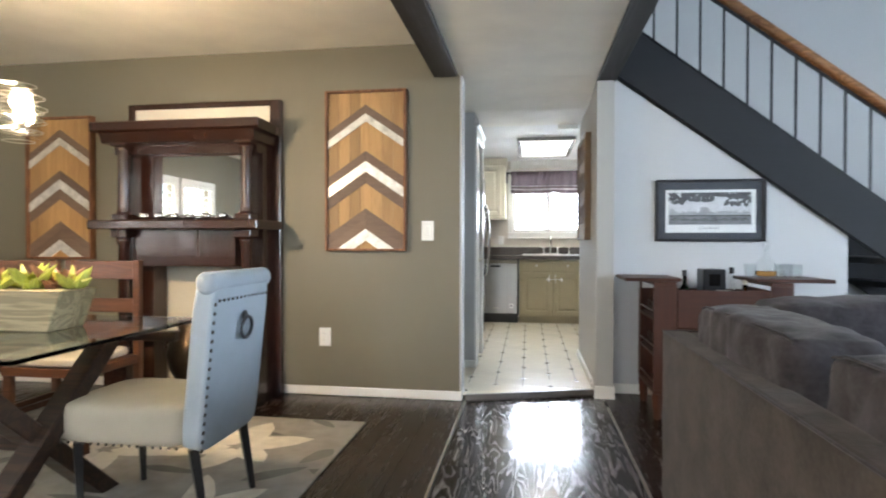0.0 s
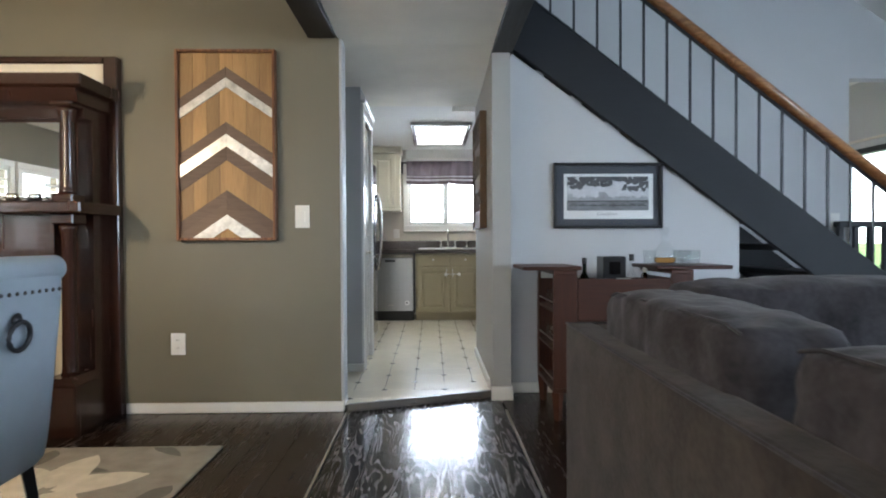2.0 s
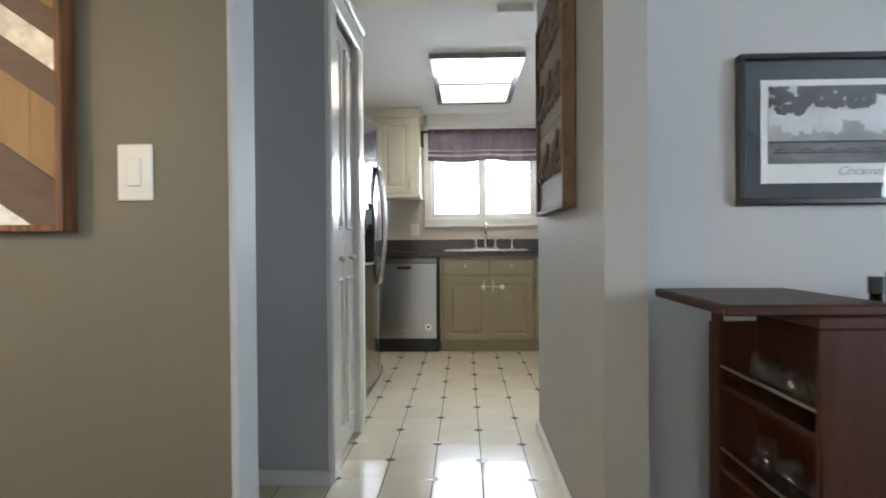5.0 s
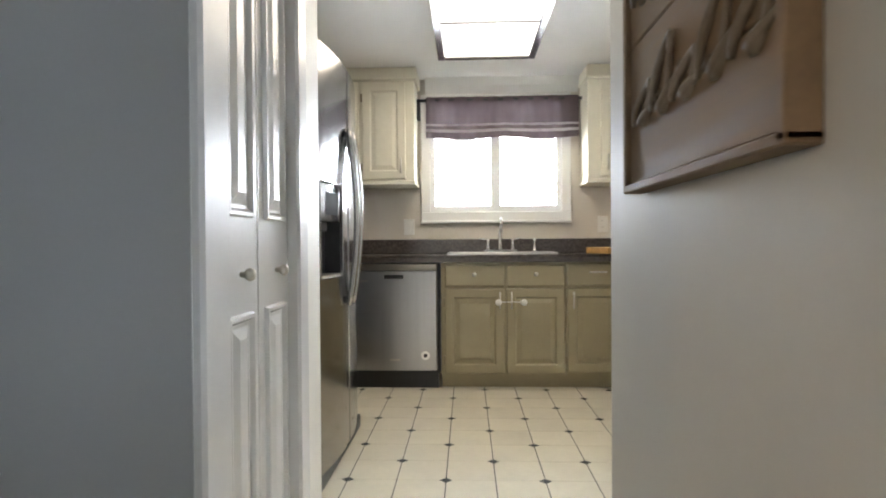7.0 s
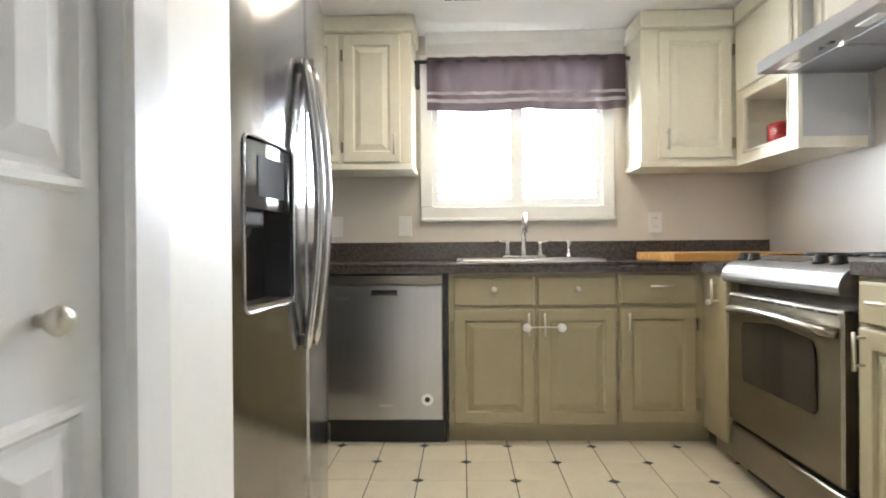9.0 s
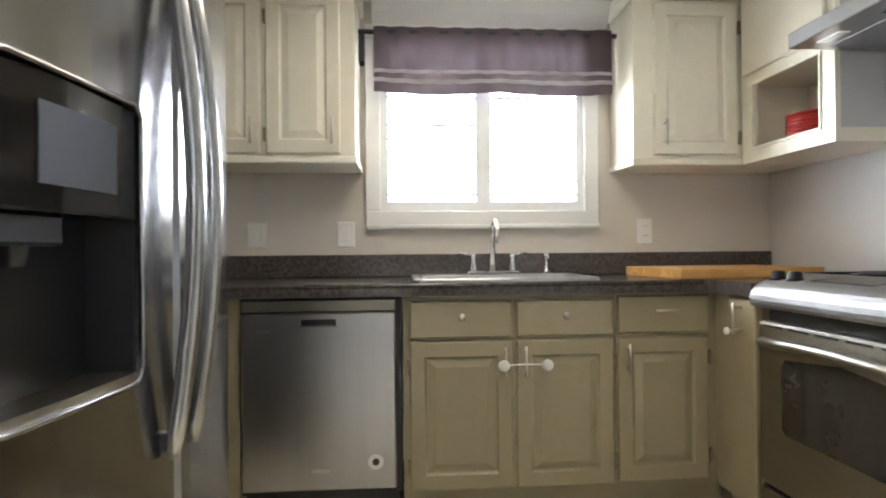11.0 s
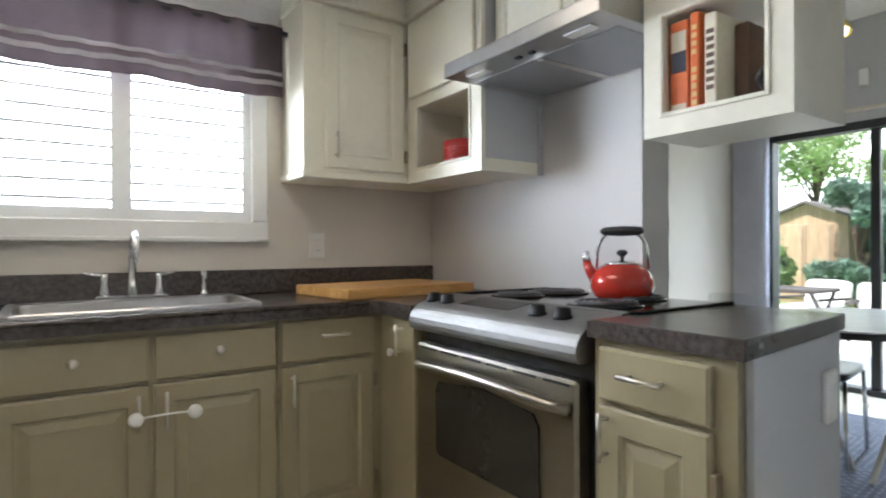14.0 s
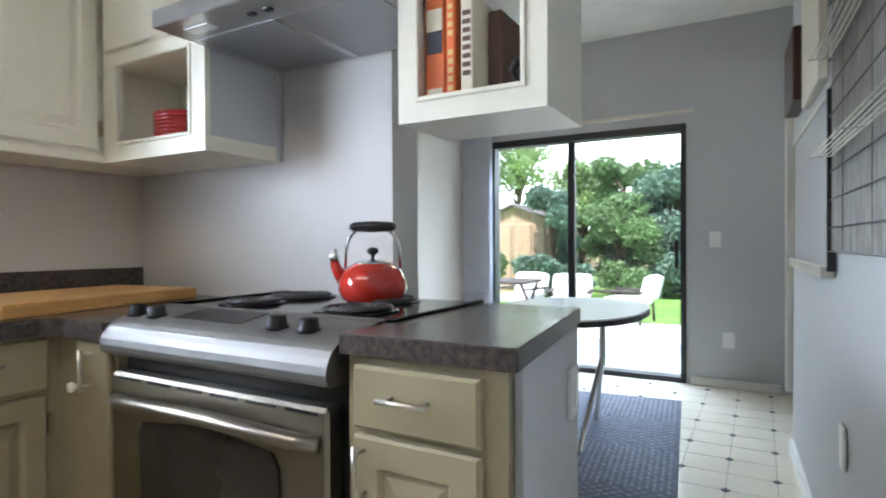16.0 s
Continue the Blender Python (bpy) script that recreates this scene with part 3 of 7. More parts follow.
wall("wall_patio", "pale painted wall round the sliding patio door", PALE,
     (4.85, 4.97, 5.9, 6.83, 0, 2.9), (4.85, 4.97, 8.46, 8.87, 0, 2.9), (4.85, 4.97, 6.83, 8.46, 1.99, 2.9))

solo("ceiling_dining", box(-4.8, -0.68, -2.0, 4.53, 2.42, 2.52), M_CEIL, (-4.8, -2, 2.42), "cream textured dining ceiling", "ceiling", kind="structure")
solo("ceiling_walkway", box(-0.52, 0.42, -2.0, 4.64, 2.19, 2.5), M_CEIL, (-0.52, -2, 2.21), "textured ceiling between dark beams", "ceiling", kind="structure")
solo("ceiling_hall", prism([(4.64, 2.19), (5.4, 2.14), (6.02, 2.14), (6.02, 2.32), (4.64, 2.32)], "X", -1.5, 0.42), M_CEIL, (-1.5, 4.65, 2.14), "low textured hallway ceiling", "ceiling", kind="structure")
solo("ceiling_kitchen", box(-1.5, 1.66, 6.02, 8.66, 2.19, 2.3), M_CEILK, (-1.5, 6.0, 2.19), "smooth white kitchen ceiling", "ceiling", kind="structure")
solo("ceiling_breakfast", box(1.81, 4.85, 6.0, 8.75, 2.74, 2.86), M_CEIL, (1.86, 6.0, 2.74), "textured breakfast room ceiling", "ceiling", kind="structure")
solo("ceiling_living", prism([(0.55, 5.0), (5.2, 2.0), (5.2, 2.15), (0.55, 5.15)], "Y", -2.0, 5.9), M_CEILK, (0.55, -2, 3.2), "white sloped living room ceiling", "ceiling", kind="structure")
wall("wall_walkway_upper", "pale upper wall above the walkway beam", PALE, (0.43, 0.55, -2.0, 5.9, 2.43, 5.1))

beam_l = solo("beam", box(-0.68, -0.52, -2.0, 4.46, 2.16, 2.42, 0.006), M_BEAM, (-0.68, -2, 2.16), "dark stained wooden ceiling beam", "beam", group="ceiling beams", kind="structure")
beam_r = solo("beam", box(0.42, 0.55, -2.0, 4.9, 2.17, 2.43, 0.006), M_BEAM, (0.42, -2, 2.17), "dark stained wooden ceiling beam by the stair", "beam", group="ceiling beams", kind="structure")


def baseboard(x0, x1, y0, y1, h=0.062, z=0.0):
    solo("baseboard", box(x0, x1, y0, y1, z, z + h, 0.005), M_TRIM, (x0, y0, z), "white painted wooden baseboard", "baseboard", kind="structure")


FZ = -0.035
baseboard(-1.78, -0.495, 4.512, 4.53, 0.062, FZ)
baseboard(-4.8, -2.98, 4.512, 4.53, 0.062, FZ)
baseboard(-0.51, -0.492, 4.53, 4.66, 0.07, FZ)
baseboard(0.40, 2.1, 4.882, 4.9, 0.07, FZ)
baseboard(0.402, 0.42, 4.9, 6.04, 0.06)
baseboard(-1.5, -0.48, 5.392, 5.41, 0.06)
solo("trim_pantry", box(-0.535, -0.517, 6.093, 6.388, 0, 2.13, 0.006), M_TRIM, (-0.49, 6.1, 0), "glossy white trim board beside the pantry doors", "trim", kind="structure")
baseboard(4.832, 4.85, 6.2, 6.8, 0.06)
solo("baseboard", prism([(0.44, 6.056), (3.6, 6.19), (3.6, 6.207), (0.44, 6.073)], "Z", 0, 0.06), M_TRIM, (0.44, 6.05, 0), "white painted wooden baseboard", "baseboard", kind="structure")
solo("trim_corner", box(-0.513, -0.494, 4.525, 4.66, 0.03, 2.185, 0.006), M_WALLW, (-0.5, 4.53, 0), "white rounded corner trim of the wall end", "trim", kind="structure")
solo("trim_wall_end", box(3.6, 3.63, 6.17, 6.225, 0.30, 1.75, 0.006), M_TRIM, (3.6, 6.17, 0.3), "narrow white trim board on the wall end", "trim", kind="structure")
solo("crown_trim", prism([(8.66, 2.08), (8.62, 2.13), (8.60, 2.19), (8.66, 2.19)], "X", -0.30, 0.84), M_TRIM, (-0.3, 8.6, 2.08), "white crown moulding above the window", "trim", kind="structure")

# sloping stair: stringers, treads, balusters, handrail
stairs = thing("staircase", (2.3, 4.9, 0), "dark stained open staircase with iron balusters and oak handrail", "stairs")


def slope_low(x):
    return 2.25 - 0.745 * (x - 0.56)


def slope_top(x):
    return 2.575 - 0.757 * (x - 0.67)


for y0, y1 in ((4.862, 4.905), (5.83, 5.875)):
    part("stringer", prism([(0.56, slope_low(0.56)), (0.56, slope_top(0.56)), (4.05, slope_top(4.05)), (3.57, slope_low(3.57))], "Y", y0, y1, bevel=0.004), M_STRING, stairs, "charcoal stained stringer board")
for i in range(12):
    x = 3.62 - i * 0.255
    z = 0.19 + i * 0.19
    part("tread", box(x - 0.28, x, 4.905, 5.83, z - 0.045, z, 0.006), M_STRING, stairs)
iron_top = [(0.60, 3.235), (3.75, 3.235 - 0.772 * 3.15)]
iron_bot = [(0.62, 2.645), (3.62, 2.645 - 0.775 * 3.0)]
part("iron_rail", tube([(x, 4.885, z - 0.01) for x, z in iron_bot], 0.012, 6), M_IRON, stairs, "black iron bottom rail")
part("iron_rail", tube([(x, 4.885, z - 0.012) for x, z in iron_top], 0.012, 6), M_IRON, stairs, "black iron top rail")
part("handrail", tube([(x, 4.885, z + 0.045) for x, z in iron_top], 0.048, 10, squash=0.8), M_RAIL, stairs, "varnished oak handrail", smooth=True)
for i in range(20):
    x = 0.67 + i * 0.1555
    zb, zt = 2.645 - 0.775 * (x - 0.62), 3.235 - 0.772 * (x - 0.60)
    r = 0.007
    part("baluster", box(x - r, x + r, 4.885 - r, 4.885 + r, zb - (0.10 if i % 5 == 4 else 0), zt), M_IRON, stairs)
guard = thing("guard_rail", (3.62, 5.84, 0), "black painted wooden guard rail beside the stair", "railing")
part("top_rail", box(3.45, 4.85, 5.80, 5.88, 1.08, 1.13, 0.006), M_IRON, guard)
part("bottom_rail", box(3.45, 4.85, 5.82, 5.86, 0.10, 0.14), M_IRON, guard)
for i in range(11):
    part("post", box(3.46 + i * 0.13, 3.50 + i * 0.13, 5.82, 5.86, 0.14 if i else -0.035, 1.08), M_IRON, guard)

# windows
def shutter_window(name, x0, x1, z0, z1, y, label, cols, slat=0.066, tilt=8, rim=0.07, up=0):
    """A window with plantation shutters, front towards -y; up turns it to face +y."""
    w = thing(name, ((x0 + x1) / 2, y, z0), label, "window", kind="structure")
    s = -1 if up == 0 else 1
    ya, yb = sorted((y, y + s * 0.03))
    part("window_frame", box(x0 - rim, x1 + rim, ya, yb, z0 - rim, z0, 0.004), M_TRIM, w)
    part("window_frame", box(x0 - rim, x1 + rim, ya, yb, z1, z1 + rim, 0.004), M_TRIM, w)
    part("window_frame", box(x0 - rim, x0, ya, yb, z0, z1, 0.004), M_TRIM, w)
    part("window_frame", box(x1, x1 + rim, ya, yb, z0, z1, 0.004), M_TRIM, w)
    cw = (x1 - x0) / cols
    for c in range(cols):
        a, b = x0 + c * cw, x0 + (c + 1) * cw
        st = 0.035
        sh = part("shutter", box(a, a + st, y - 0.012, y + 0.012, z0, z1), M_SHADE, w)
        part("stile", box(b - st, b, y - 0.012, y + 0.012, z0, z1), M_SHADE, sh)
        part("rail", box(a + st, b - st, y - 0.012, y + 0.012, z0, z0 + 0.045), M_SHADE, sh)
        part("rail", box(a + st, b - st, y - 0.012, y + 0.012, z1 - 0.045, z1), M_SHADE, sh)
        k = int((z1 - z0 - 0.10) / slat)
        for i in range(k):
            z = z0 + 0.045 + slat * (i + 0.5)
            own = box(a + st, b - st, -0.030, 0.030, -0.0055, 0.0055)
            bmesh.ops.transform(own, matrix=pose(0, y, z, tilt, 0, 0), verts=own.verts)
            part("louvre", own, M_SHADE, sh)
    pane = part("pane", box(x0, x1, y - s * 0.10, y - s * 0.096, z0, z1), M_GLASS, w)
    pane.visible_shadow = False
    return w


kw = shutter_window("window_1", -0.265, 0.713, 1.19, 2.00, 8.655, "kitchen window with white plantation shutters, overexposed daylight behind", 2)
part("window_sill", box(-0.335, 0.785, 8.615, 8.66, 1.105, 1.125, 0.004), M_TRIM, kw)
shutter_window("window_2", -3.5, -2.3, 0.9, 2.2, -2.0, "front window with white plantation shutters", 2, 0.09, -20, up=1)
shutter_window("window_3", -1.5, -0.3, 0.9, 2.2, -2.0, "front window with white plantation shutters", 2, 0.09, -20, up=1)
for num, wy in ((5, 0.35), (6, 1.23)):
    sw = shutter_window("window_%d" % num, -0.35, 0.35, 0.9, 1.86, 0, "side window with white plantation shutters", 1, 0.09, -20, up=1)
    sw.matrix_world = pose(-4.8, wy, 0.9, 0, 0, -90)
lw = thing("window_4", (5.2, 1.2, 1.1), "large living room window", "window", kind="structure")
part("window_frame", box(5.18, 5.3, 1.17, 1.23, 1.1, 3.4), M_TRIM, lw)
pn = part("pane", box(5.24, 5.245, -0.2, 2.6, 1.1, 3.4), M_GLASS, lw)
pn.visible_shadow = False

hw = thing("window_7", (1.9, -2.06, 2.4), "high front window of the living room", "window", kind="structure")
for b in ((1.2, 1.25, 2.4, 3.4), (2.55, 2.6, 2.4, 3.4), (1.25, 2.55, 2.4, 2.45), (1.25, 2.55, 3.35, 3.4)):
    part("window_frame", box(b[0], b[1], -2.09, -2.03, b[2], b[3], 0.004), M_TRIM, hw)
pn = part("pane", box(1.25, 2.55, -2.062, -2.057, 2.45, 3.35), M_GLASS, hw)
pn.visible_shadow = False

# patio door
pdoor = thing("door_1", (4.88, 7.65, 0), "black aluminium sliding glass patio door", "door", kind="structure")
for b in ((4.84, 4.96, 6.83, 6.87, 0, 1.99), (4.84, 4.96, 8.42, 8.46, 0, 1.99), (4.84, 4.96, 6.87, 8.42, 1.93, 1.99), (4.84, 4.96, 6.87, 8.42, 0, 0.04), (4.87, 4.92, 7.70, 7.76, 0.04, 1.93)):
    part("door_frame", box(*b, 0.003), M_IRON, pdoor)
for y0, y1, x in ((6.87, 7.72, 4.905), (7.74, 8.42, 4.885)):
    pn = part("pane", box(x, x + 0.005, y0, y1, 0.04, 1.93), M_GLASS, pdoor)
    pn.visible_shadow = False
part("door_handle", box(4.83, 4.86, 6.885, 6.91, 0.88, 1.10, 0.004), M_IRON, pdoor, "black pull handle")
blind = thing("vertical_blind", (4.80, 8.60, 0.03), "pale vertical blinds drawn to one side of the patio door", "blinds")
part("head_rail", box(4.80, 4.849, 6.78, 8.75, 2.062, 2.085, 0.003), M_WALLK, blind)
for i in range(8):
    own = box(-0.042, 0.042, -0.0015, 0.0015, 0.04, 2.06)
    bmesh.ops.transform(own, matrix=pose(4.80, 8.46 + i * 0.033, 0, 0, 0, 70 + 4 * (i % 3)), verts=own.verts)
    part("slat", own, M_CURTAIN, blind)

# bifold pantry doors in the hallway
pan = thing("door_2", (-0.48, 5.95, 0), "glossy white panelled bifold pantry doors, closed", "door", kind="structure")
for y0, y1 in ((5.413, 5.535), (6.0, 6.09)):
    part("casing", box(-0.545, -0.473, y0, y1, 0, 2.0, 0.008), M_DOOR, pan)
part("casing", box(-0.495, -0.47, 5.412, 6.095, 1.93, 2.02, 0.008), M_DOOR, pan)
part("casing_cap", box(-0.495, -0.455, 5.40, 6.105, 2.02, 2.05, 0.008), M_DOOR, pan)
for k in range(2):
    y0 = 5.54 + k * 0.231
    leaf = part("leaf", box(-0.535, -0.508, y0, y0 + 0.228, 0.015, 1.925, 0.004), M_DOOR, pan)
    for z0, z1 in ((0.12, 0.80), (1.02, 1.86)):
        own = panel(0.15, z1 - z0, 0.01, [(0.004, -0.012), (0.012, -0.012), (0.020, -0.002), (0.028, -0.002), (0.055, -0.010)])
        bmesh.ops.transform(own, matrix=pose(-0.5085, y0 + 0.039, z0, 0, 0, 90), verts=own.verts)
        part("panel", own, M_DOOR, leaf)
    part("knob", lathe([(0.007, 0), (0.007, 0.010), (0.012, 0.013), (0.016, 0.022), (0.012, 0.031), (0.004, 0.034)], (-0.508, 5.665 if k == 0 else 5.90, 0.89), 14, axis="X"), M_NICKEL, leaf, "round satin nickel knob", smooth=True)

# ---- kitchen cabinets ----
def bar_pull(parent, x, y, z, face, vertical=False, length=0.11):
    rz = 0 if face == "S" else -90
    m = pose(x, y, z, 0, 0, rz) @ (pose(0, 0, 0, 0, 90, 0) if vertical else Matrix())
    part("handle", pull(length, m), M_NICKEL, parent, "satin nickel bar pull", smooth=True)


def knob(parent, x, y, z, face="S", material=None):
    part("knob", lathe(KNOB, (x, y, z), 14, axis="-Y" if face == "S" else "-X"), material or M_NICKEL, parent, "round metal knob", smooth=True)


def leaf_s(parent, name, x0, x1, z0, z1, y, material, flat=False):
    """A door or drawer front that faces -y."""
    ins = [(0, -0.014), (0.006, -0.02)] if flat else raised(x1 - x0, z1 - z0)
    return part(name, panel(x1 - x0, z1 - z0, 0.02, ins, pose(x0, y, z0)), material, parent)


def leaf_w(parent, name, y0, y1, z0, z1, x, material, flat=False):
    """The same facing -x."""
    ins = [(0, -0.014), (0.006, -0.02)] if flat else raised(y1 - y0, z1 - z0)
    return part(name, panel(y1 - y0, z1 - z0, 0.02, ins, pose(x, y1, z0, 0, 0, -90)), material, parent)


def hinge(parent, x, y, z, face="S"):
    if face == "S":
        part("hinge", box(x - 0.006, x + 0.006, y - 0.024, y, z - 0.028, z + 0.028, 0.002), M_HINGE, parent)
    else:
        part("hinge", box(x - 0.024, x, y - 0.006, y + 0.006, z - 0.028, z + 0.028, 0.002), M_HINGE, parent)


FY, FX = 8.09, 1.05
sinkcab = thing("base_cabinet", (0.25, 8.35, 0), "khaki painted sink base cabinet with two raised panel doors", "cabinet", group="kitchen base cabinets")
part("body", box(-0.165, 0.645, FY, 8.655, 0.09, 0.828), M_BASE, sinkcab)
part("toe_kick", box(-0.165, 1.10, FY + 0.06, FY + 0.10, 0, 0.09), M_BASE, sinkcab)
for x0, x1, side in ((-0.14, 0.247, 1), (0.262, 0.638, -1)):
    d = leaf_s(sinkcab, "drawer_front", x0, x1, 0.672, 0.812, FY, M_BASE, True)
    knob(d, (x0 + x1) / 2, FY - 0.02, 0.752)
    d = leaf_s(sinkcab, "door", x0, x1, 0.105, 0.658, FY, M_BASE)
    xe = x1 - 0.03 if side > 0 else x0 + 0.03
    bar_pull(d, xe, FY - 0.02, 0.585, "S", True)
    for z in (0.19, 0.57):
        hinge(d, x0 - 0.004 if side > 0 else x1 + 0.004, FY, z)
latch = thing("child_latch", (0.30, FY - 0.05, 0.555), "white plastic childproof latch across the cabinet pulls", "latch")
for x in (0.207, 0.370):
    part("button", lathe([(0.010, 0), (0.021, 0.006), (0.021, 0.016), (0.012, 0.022)], (x, FY - 0.052, 0.573), 16, axis="-Y"), M_PLATE, latch, smooth=True)
part("strap", tube([(0.207 + 0.163 * k / 8, FY - 0.058, 0.573 + 0.003 * math.sin(k * 0.39)) for k in range(9)], 0.0032, 6), M_PLATE, latch, smooth=True)
c3 = thing("base_cabinet", (0.84, 8.35, 0), "khaki painted base cabinet with one door and a drawer", "cabinet", group="kitchen base cabinets")
part("body", box(0.648, 1.655, FY, 8.655, 0.09, 0.828), M_BASE, c3)
d = leaf_s(c3, "drawer_front", 0.655, 1.017, 0.678, 0.822, FY, M_BASE, True)
bar_pull(d, 0.845, FY - 0.02, 0.765, "S")
d = leaf_s(c3, "door", 0.655, 1.012, 0.115, 0.662, FY, M_BASE)
bar_pull(d, 0.69, FY - 0.02, 0.585, "S", True)
for z in (0.2, 0.58):
    hinge(d, 1.02, FY, z)
narrow = thing("base_cabinet", (1.2, 7.9, 0), "narrow khaki painted corner cabinet beside the stove", "cabinet", group="kitchen base cabinets")
part("body", box(FX, 1.655, 7.80, 8.088, 0.09, 0.828), M_BASE, narrow)
part("toe_kick", box(FX + 0.06, FX + 0.1, 7.80, 8.088, 0, 0.09), M_BASE, narrow)
d = part("door", box(FX - 0.02, FX, 7.81, 7.965, 0.105, 0.825, 0.005), M_BASE, narrow)
bar_pull(d, FX - 0.02, 7.885, 0.75, "W", True)
knob(d, FX - 0.02, 7.94, 0.70, "W", M_PLATE)
pen = thing("base_cabinet", (1.3, 6.88, 0), "khaki painted peninsula end cabinet with drawer and door", "cabinet", group="kitchen base cabinets")
def pen_y(x):
    return 6.683 + (x - 1.033) * 0.115


part("body", prism([(FX, pen_y(FX) + 0.019), (1.60, pen_y(1.60) + 0.019), (1.60, 7.035), (FX, 7.035)], "Z", 0.09, 0.866), M_BASE, pen)
part("toe_kick", prism([(FX + 0.06, 6.77), (1.58, 6.80), (1.58, 7.035), (FX + 0.06, 7.035)], "Z", 0, 0.09), M_BASE, pen)
part("end_panel", prism([(FX + 0.03, pen_y(FX + 0.03)), (1.62, pen_y(1.62)), (1.62, pen_y(1.62) + 0.017), (FX + 0.03, pen_y(FX + 0.03) + 0.017)], "Z", 0.0, 0.866, bevel=0.002), M_WALLW, pen, "pale painted end panel")
d = leaf_w(pen, "drawer_front", 6.748, 7.012, 0.732, 0.850, FX, M_BASE, True)
bar_pull(d, FX - 0.02, 6.885, 0.798, "W", False, 0.105)
d = leaf_w(pen, "door", 6.748, 7.012, 0.105, 0.719, FX, M_BASE)
bar_pull(d, FX - 0.02, 6.985, 0.655, "W", True)
hinge(d, FX, 6.738, 0.62, "W")
outlet_pen = thing("wall_outlet", (1.52, 6.735, 0.70), "white outlet plate on the peninsula end panel", "outlet")
part("plate", prism([(1.475, pen_y(1.475) - 0.014), (1.55, pen_y(1.55) - 0.014), (1.55, pen_y(1.55)), (1.475, pen_y(1.475))], "Z", 0.665, 0.785, bevel=0.003), M_PLATE, outlet_pen)
part("socket", prism([(1.493, pen_y(1.493) - 0.017), (1.532, pen_y(1.532) - 0.017), (1.532, pen_y(1.532) - 0.014), (1.493, pen_y(1.493) - 0.014)], "Z", 0.69, 0.76), M_PLATE, outlet_pen)
filler = thing("base_cabinet", (-1.0, 8.35, 0), "khaki painted corner base cabinet beside the dishwasher", "cabinet", group="kitchen base cabinets")
part("body", box(-1.37, -0.765, FY, 8.655, 0.09, 0.828), M_BASE, filler)
part("toe_kick", box(-1.37, -0.765, FY + 0.06, FY + 0.1, 0, 0.09), M_BASE, filler)

# worktops
top = thing("countertop", (0.2, 8.35, 0.83), "dark mottled stone look laminate worktop along the window wall", "countertop")
Z0, Z1 = 0.832, 0.88
own = box(-1.37, -0.105, 8.045, 8.655, Z0, Z1)
box(-0.105, 0.585, 8.045, 8.12, Z0, Z1, bm=own)
box(-0.105, 0.585, 8.535, 8.655, Z0, Z1, bm=own)
prism([(0.585, 8.045), (0.98, 8.045), (1.012, 8.01), (1.012, 7.80), (1.655, 7.80), (1.655, 8.655), (0.585, 8.655)], "Z", Z0, Z1, own)
part("slab", own, M_COUNTER, top)
part("front_edge", tube([(-1.37, 8.047, Z1 - 0.008), (0.979, 8.047, Z1 - 0.008)], 0.0085, 8), M_COUNTER, top, smooth=True)
part("backsplash", box(-1.37, 1.655, 8.63, 8.655, Z1, 0.985, 0.003), M_COUNTER, top)
top2 = thing("countertop", (1.4, 6.85, 0.83), "dark mottled peninsula worktop with a thick edge", "countertop")
part("slab", prism([(1.035, 6.680), (1.655, 6.752), (1.655, 7.043), (1.035, 7.043)], "Z", 0.867, 0.908, bevel=0.003), M_COUNTER, top2)
part("edge_band", box(1.030, 1.035, 6.681, 7.043, 0.869, 0.906), M_COUNTER, top2)

# sink and taps
sink = thing("kitchen_sink", (0.24, 8.3, 0.86), "stainless steel drop-in kitchen sink", "sink")
own = bmesh.new()
sx0, sx1, sy0, sy1 = -0.125, 0.605, 8.10, 8.555
def sink_loop(ins, z, corner):
    """A rectangle with rounded corners, wider at the tap ledge."""
    a, b, c, d = sx0 + ins, sx1 - ins, sy0 + ins, sy1 - ins * 2.4
    out = []
    for cx, cy, a0 in ((b - corner, d - corner, 0), (a + corner, d - corner, 90), (a + corner, c + corner, 180), (b - corner, c + corner, 270)):
        for k in range(5):
            q = radians(a0 + 22.5 * k)
            out.append(own.verts.new((cx + corner * math.cos(q), cy + corner * math.sin(q), z)))
    return out


rows = [sink_loop(*p) for p in ((0, 0.8805, 0.03), (0.0, 0.889, 0.03), (0.004, 0.893, 0.03), (0.026, 0.893, 0.035), (0.031, 0.889, 0.035), (0.036, 0.845, 0.04), (0.050, 0.8345, 0.05))]
for a, b in zip(rows, rows[1:]):
    for i in range(len(a)):
        own.faces.new((a[i], a[(i + 1) % len(a)], b[(i + 1) % len(b)], b[i]))
own.faces.new(rows[-1])
part("basin", own, M_STEEL, sink)
part("drain", lathe([(0.045, 0), (0.042, 0.003), (0.02, 0.002)], (0.24, 8.30, 0.8347), 18), M_CHROME, sink, smooth=True)
tap = thing("kitchen_tap", (0.25, 8.545, 0.88), "chrome gooseneck kitchen tap with two lever handles", "tap")
part("base_plate", box(0.13, 0.37, 8.515, 8.575, 0.892, 0.906, 0.006), M_CHROME, tap)
part("spout", tube([(0.25, 8.545, 0.9), (0.25, 8.545, 1.07)] + [(0.25, 8.545 - 0.065 + 0.065 * math.cos(a * 0.3142), 1.07 + 0.065 * math.sin(a * 0.3142)) for a in range(1, 11)] + [(0.25, 8.415, 1.03)], [0.017, 0.011] + [0.0105] * 10 + [0.011], 10), M_CHROME, tap, smooth=True)
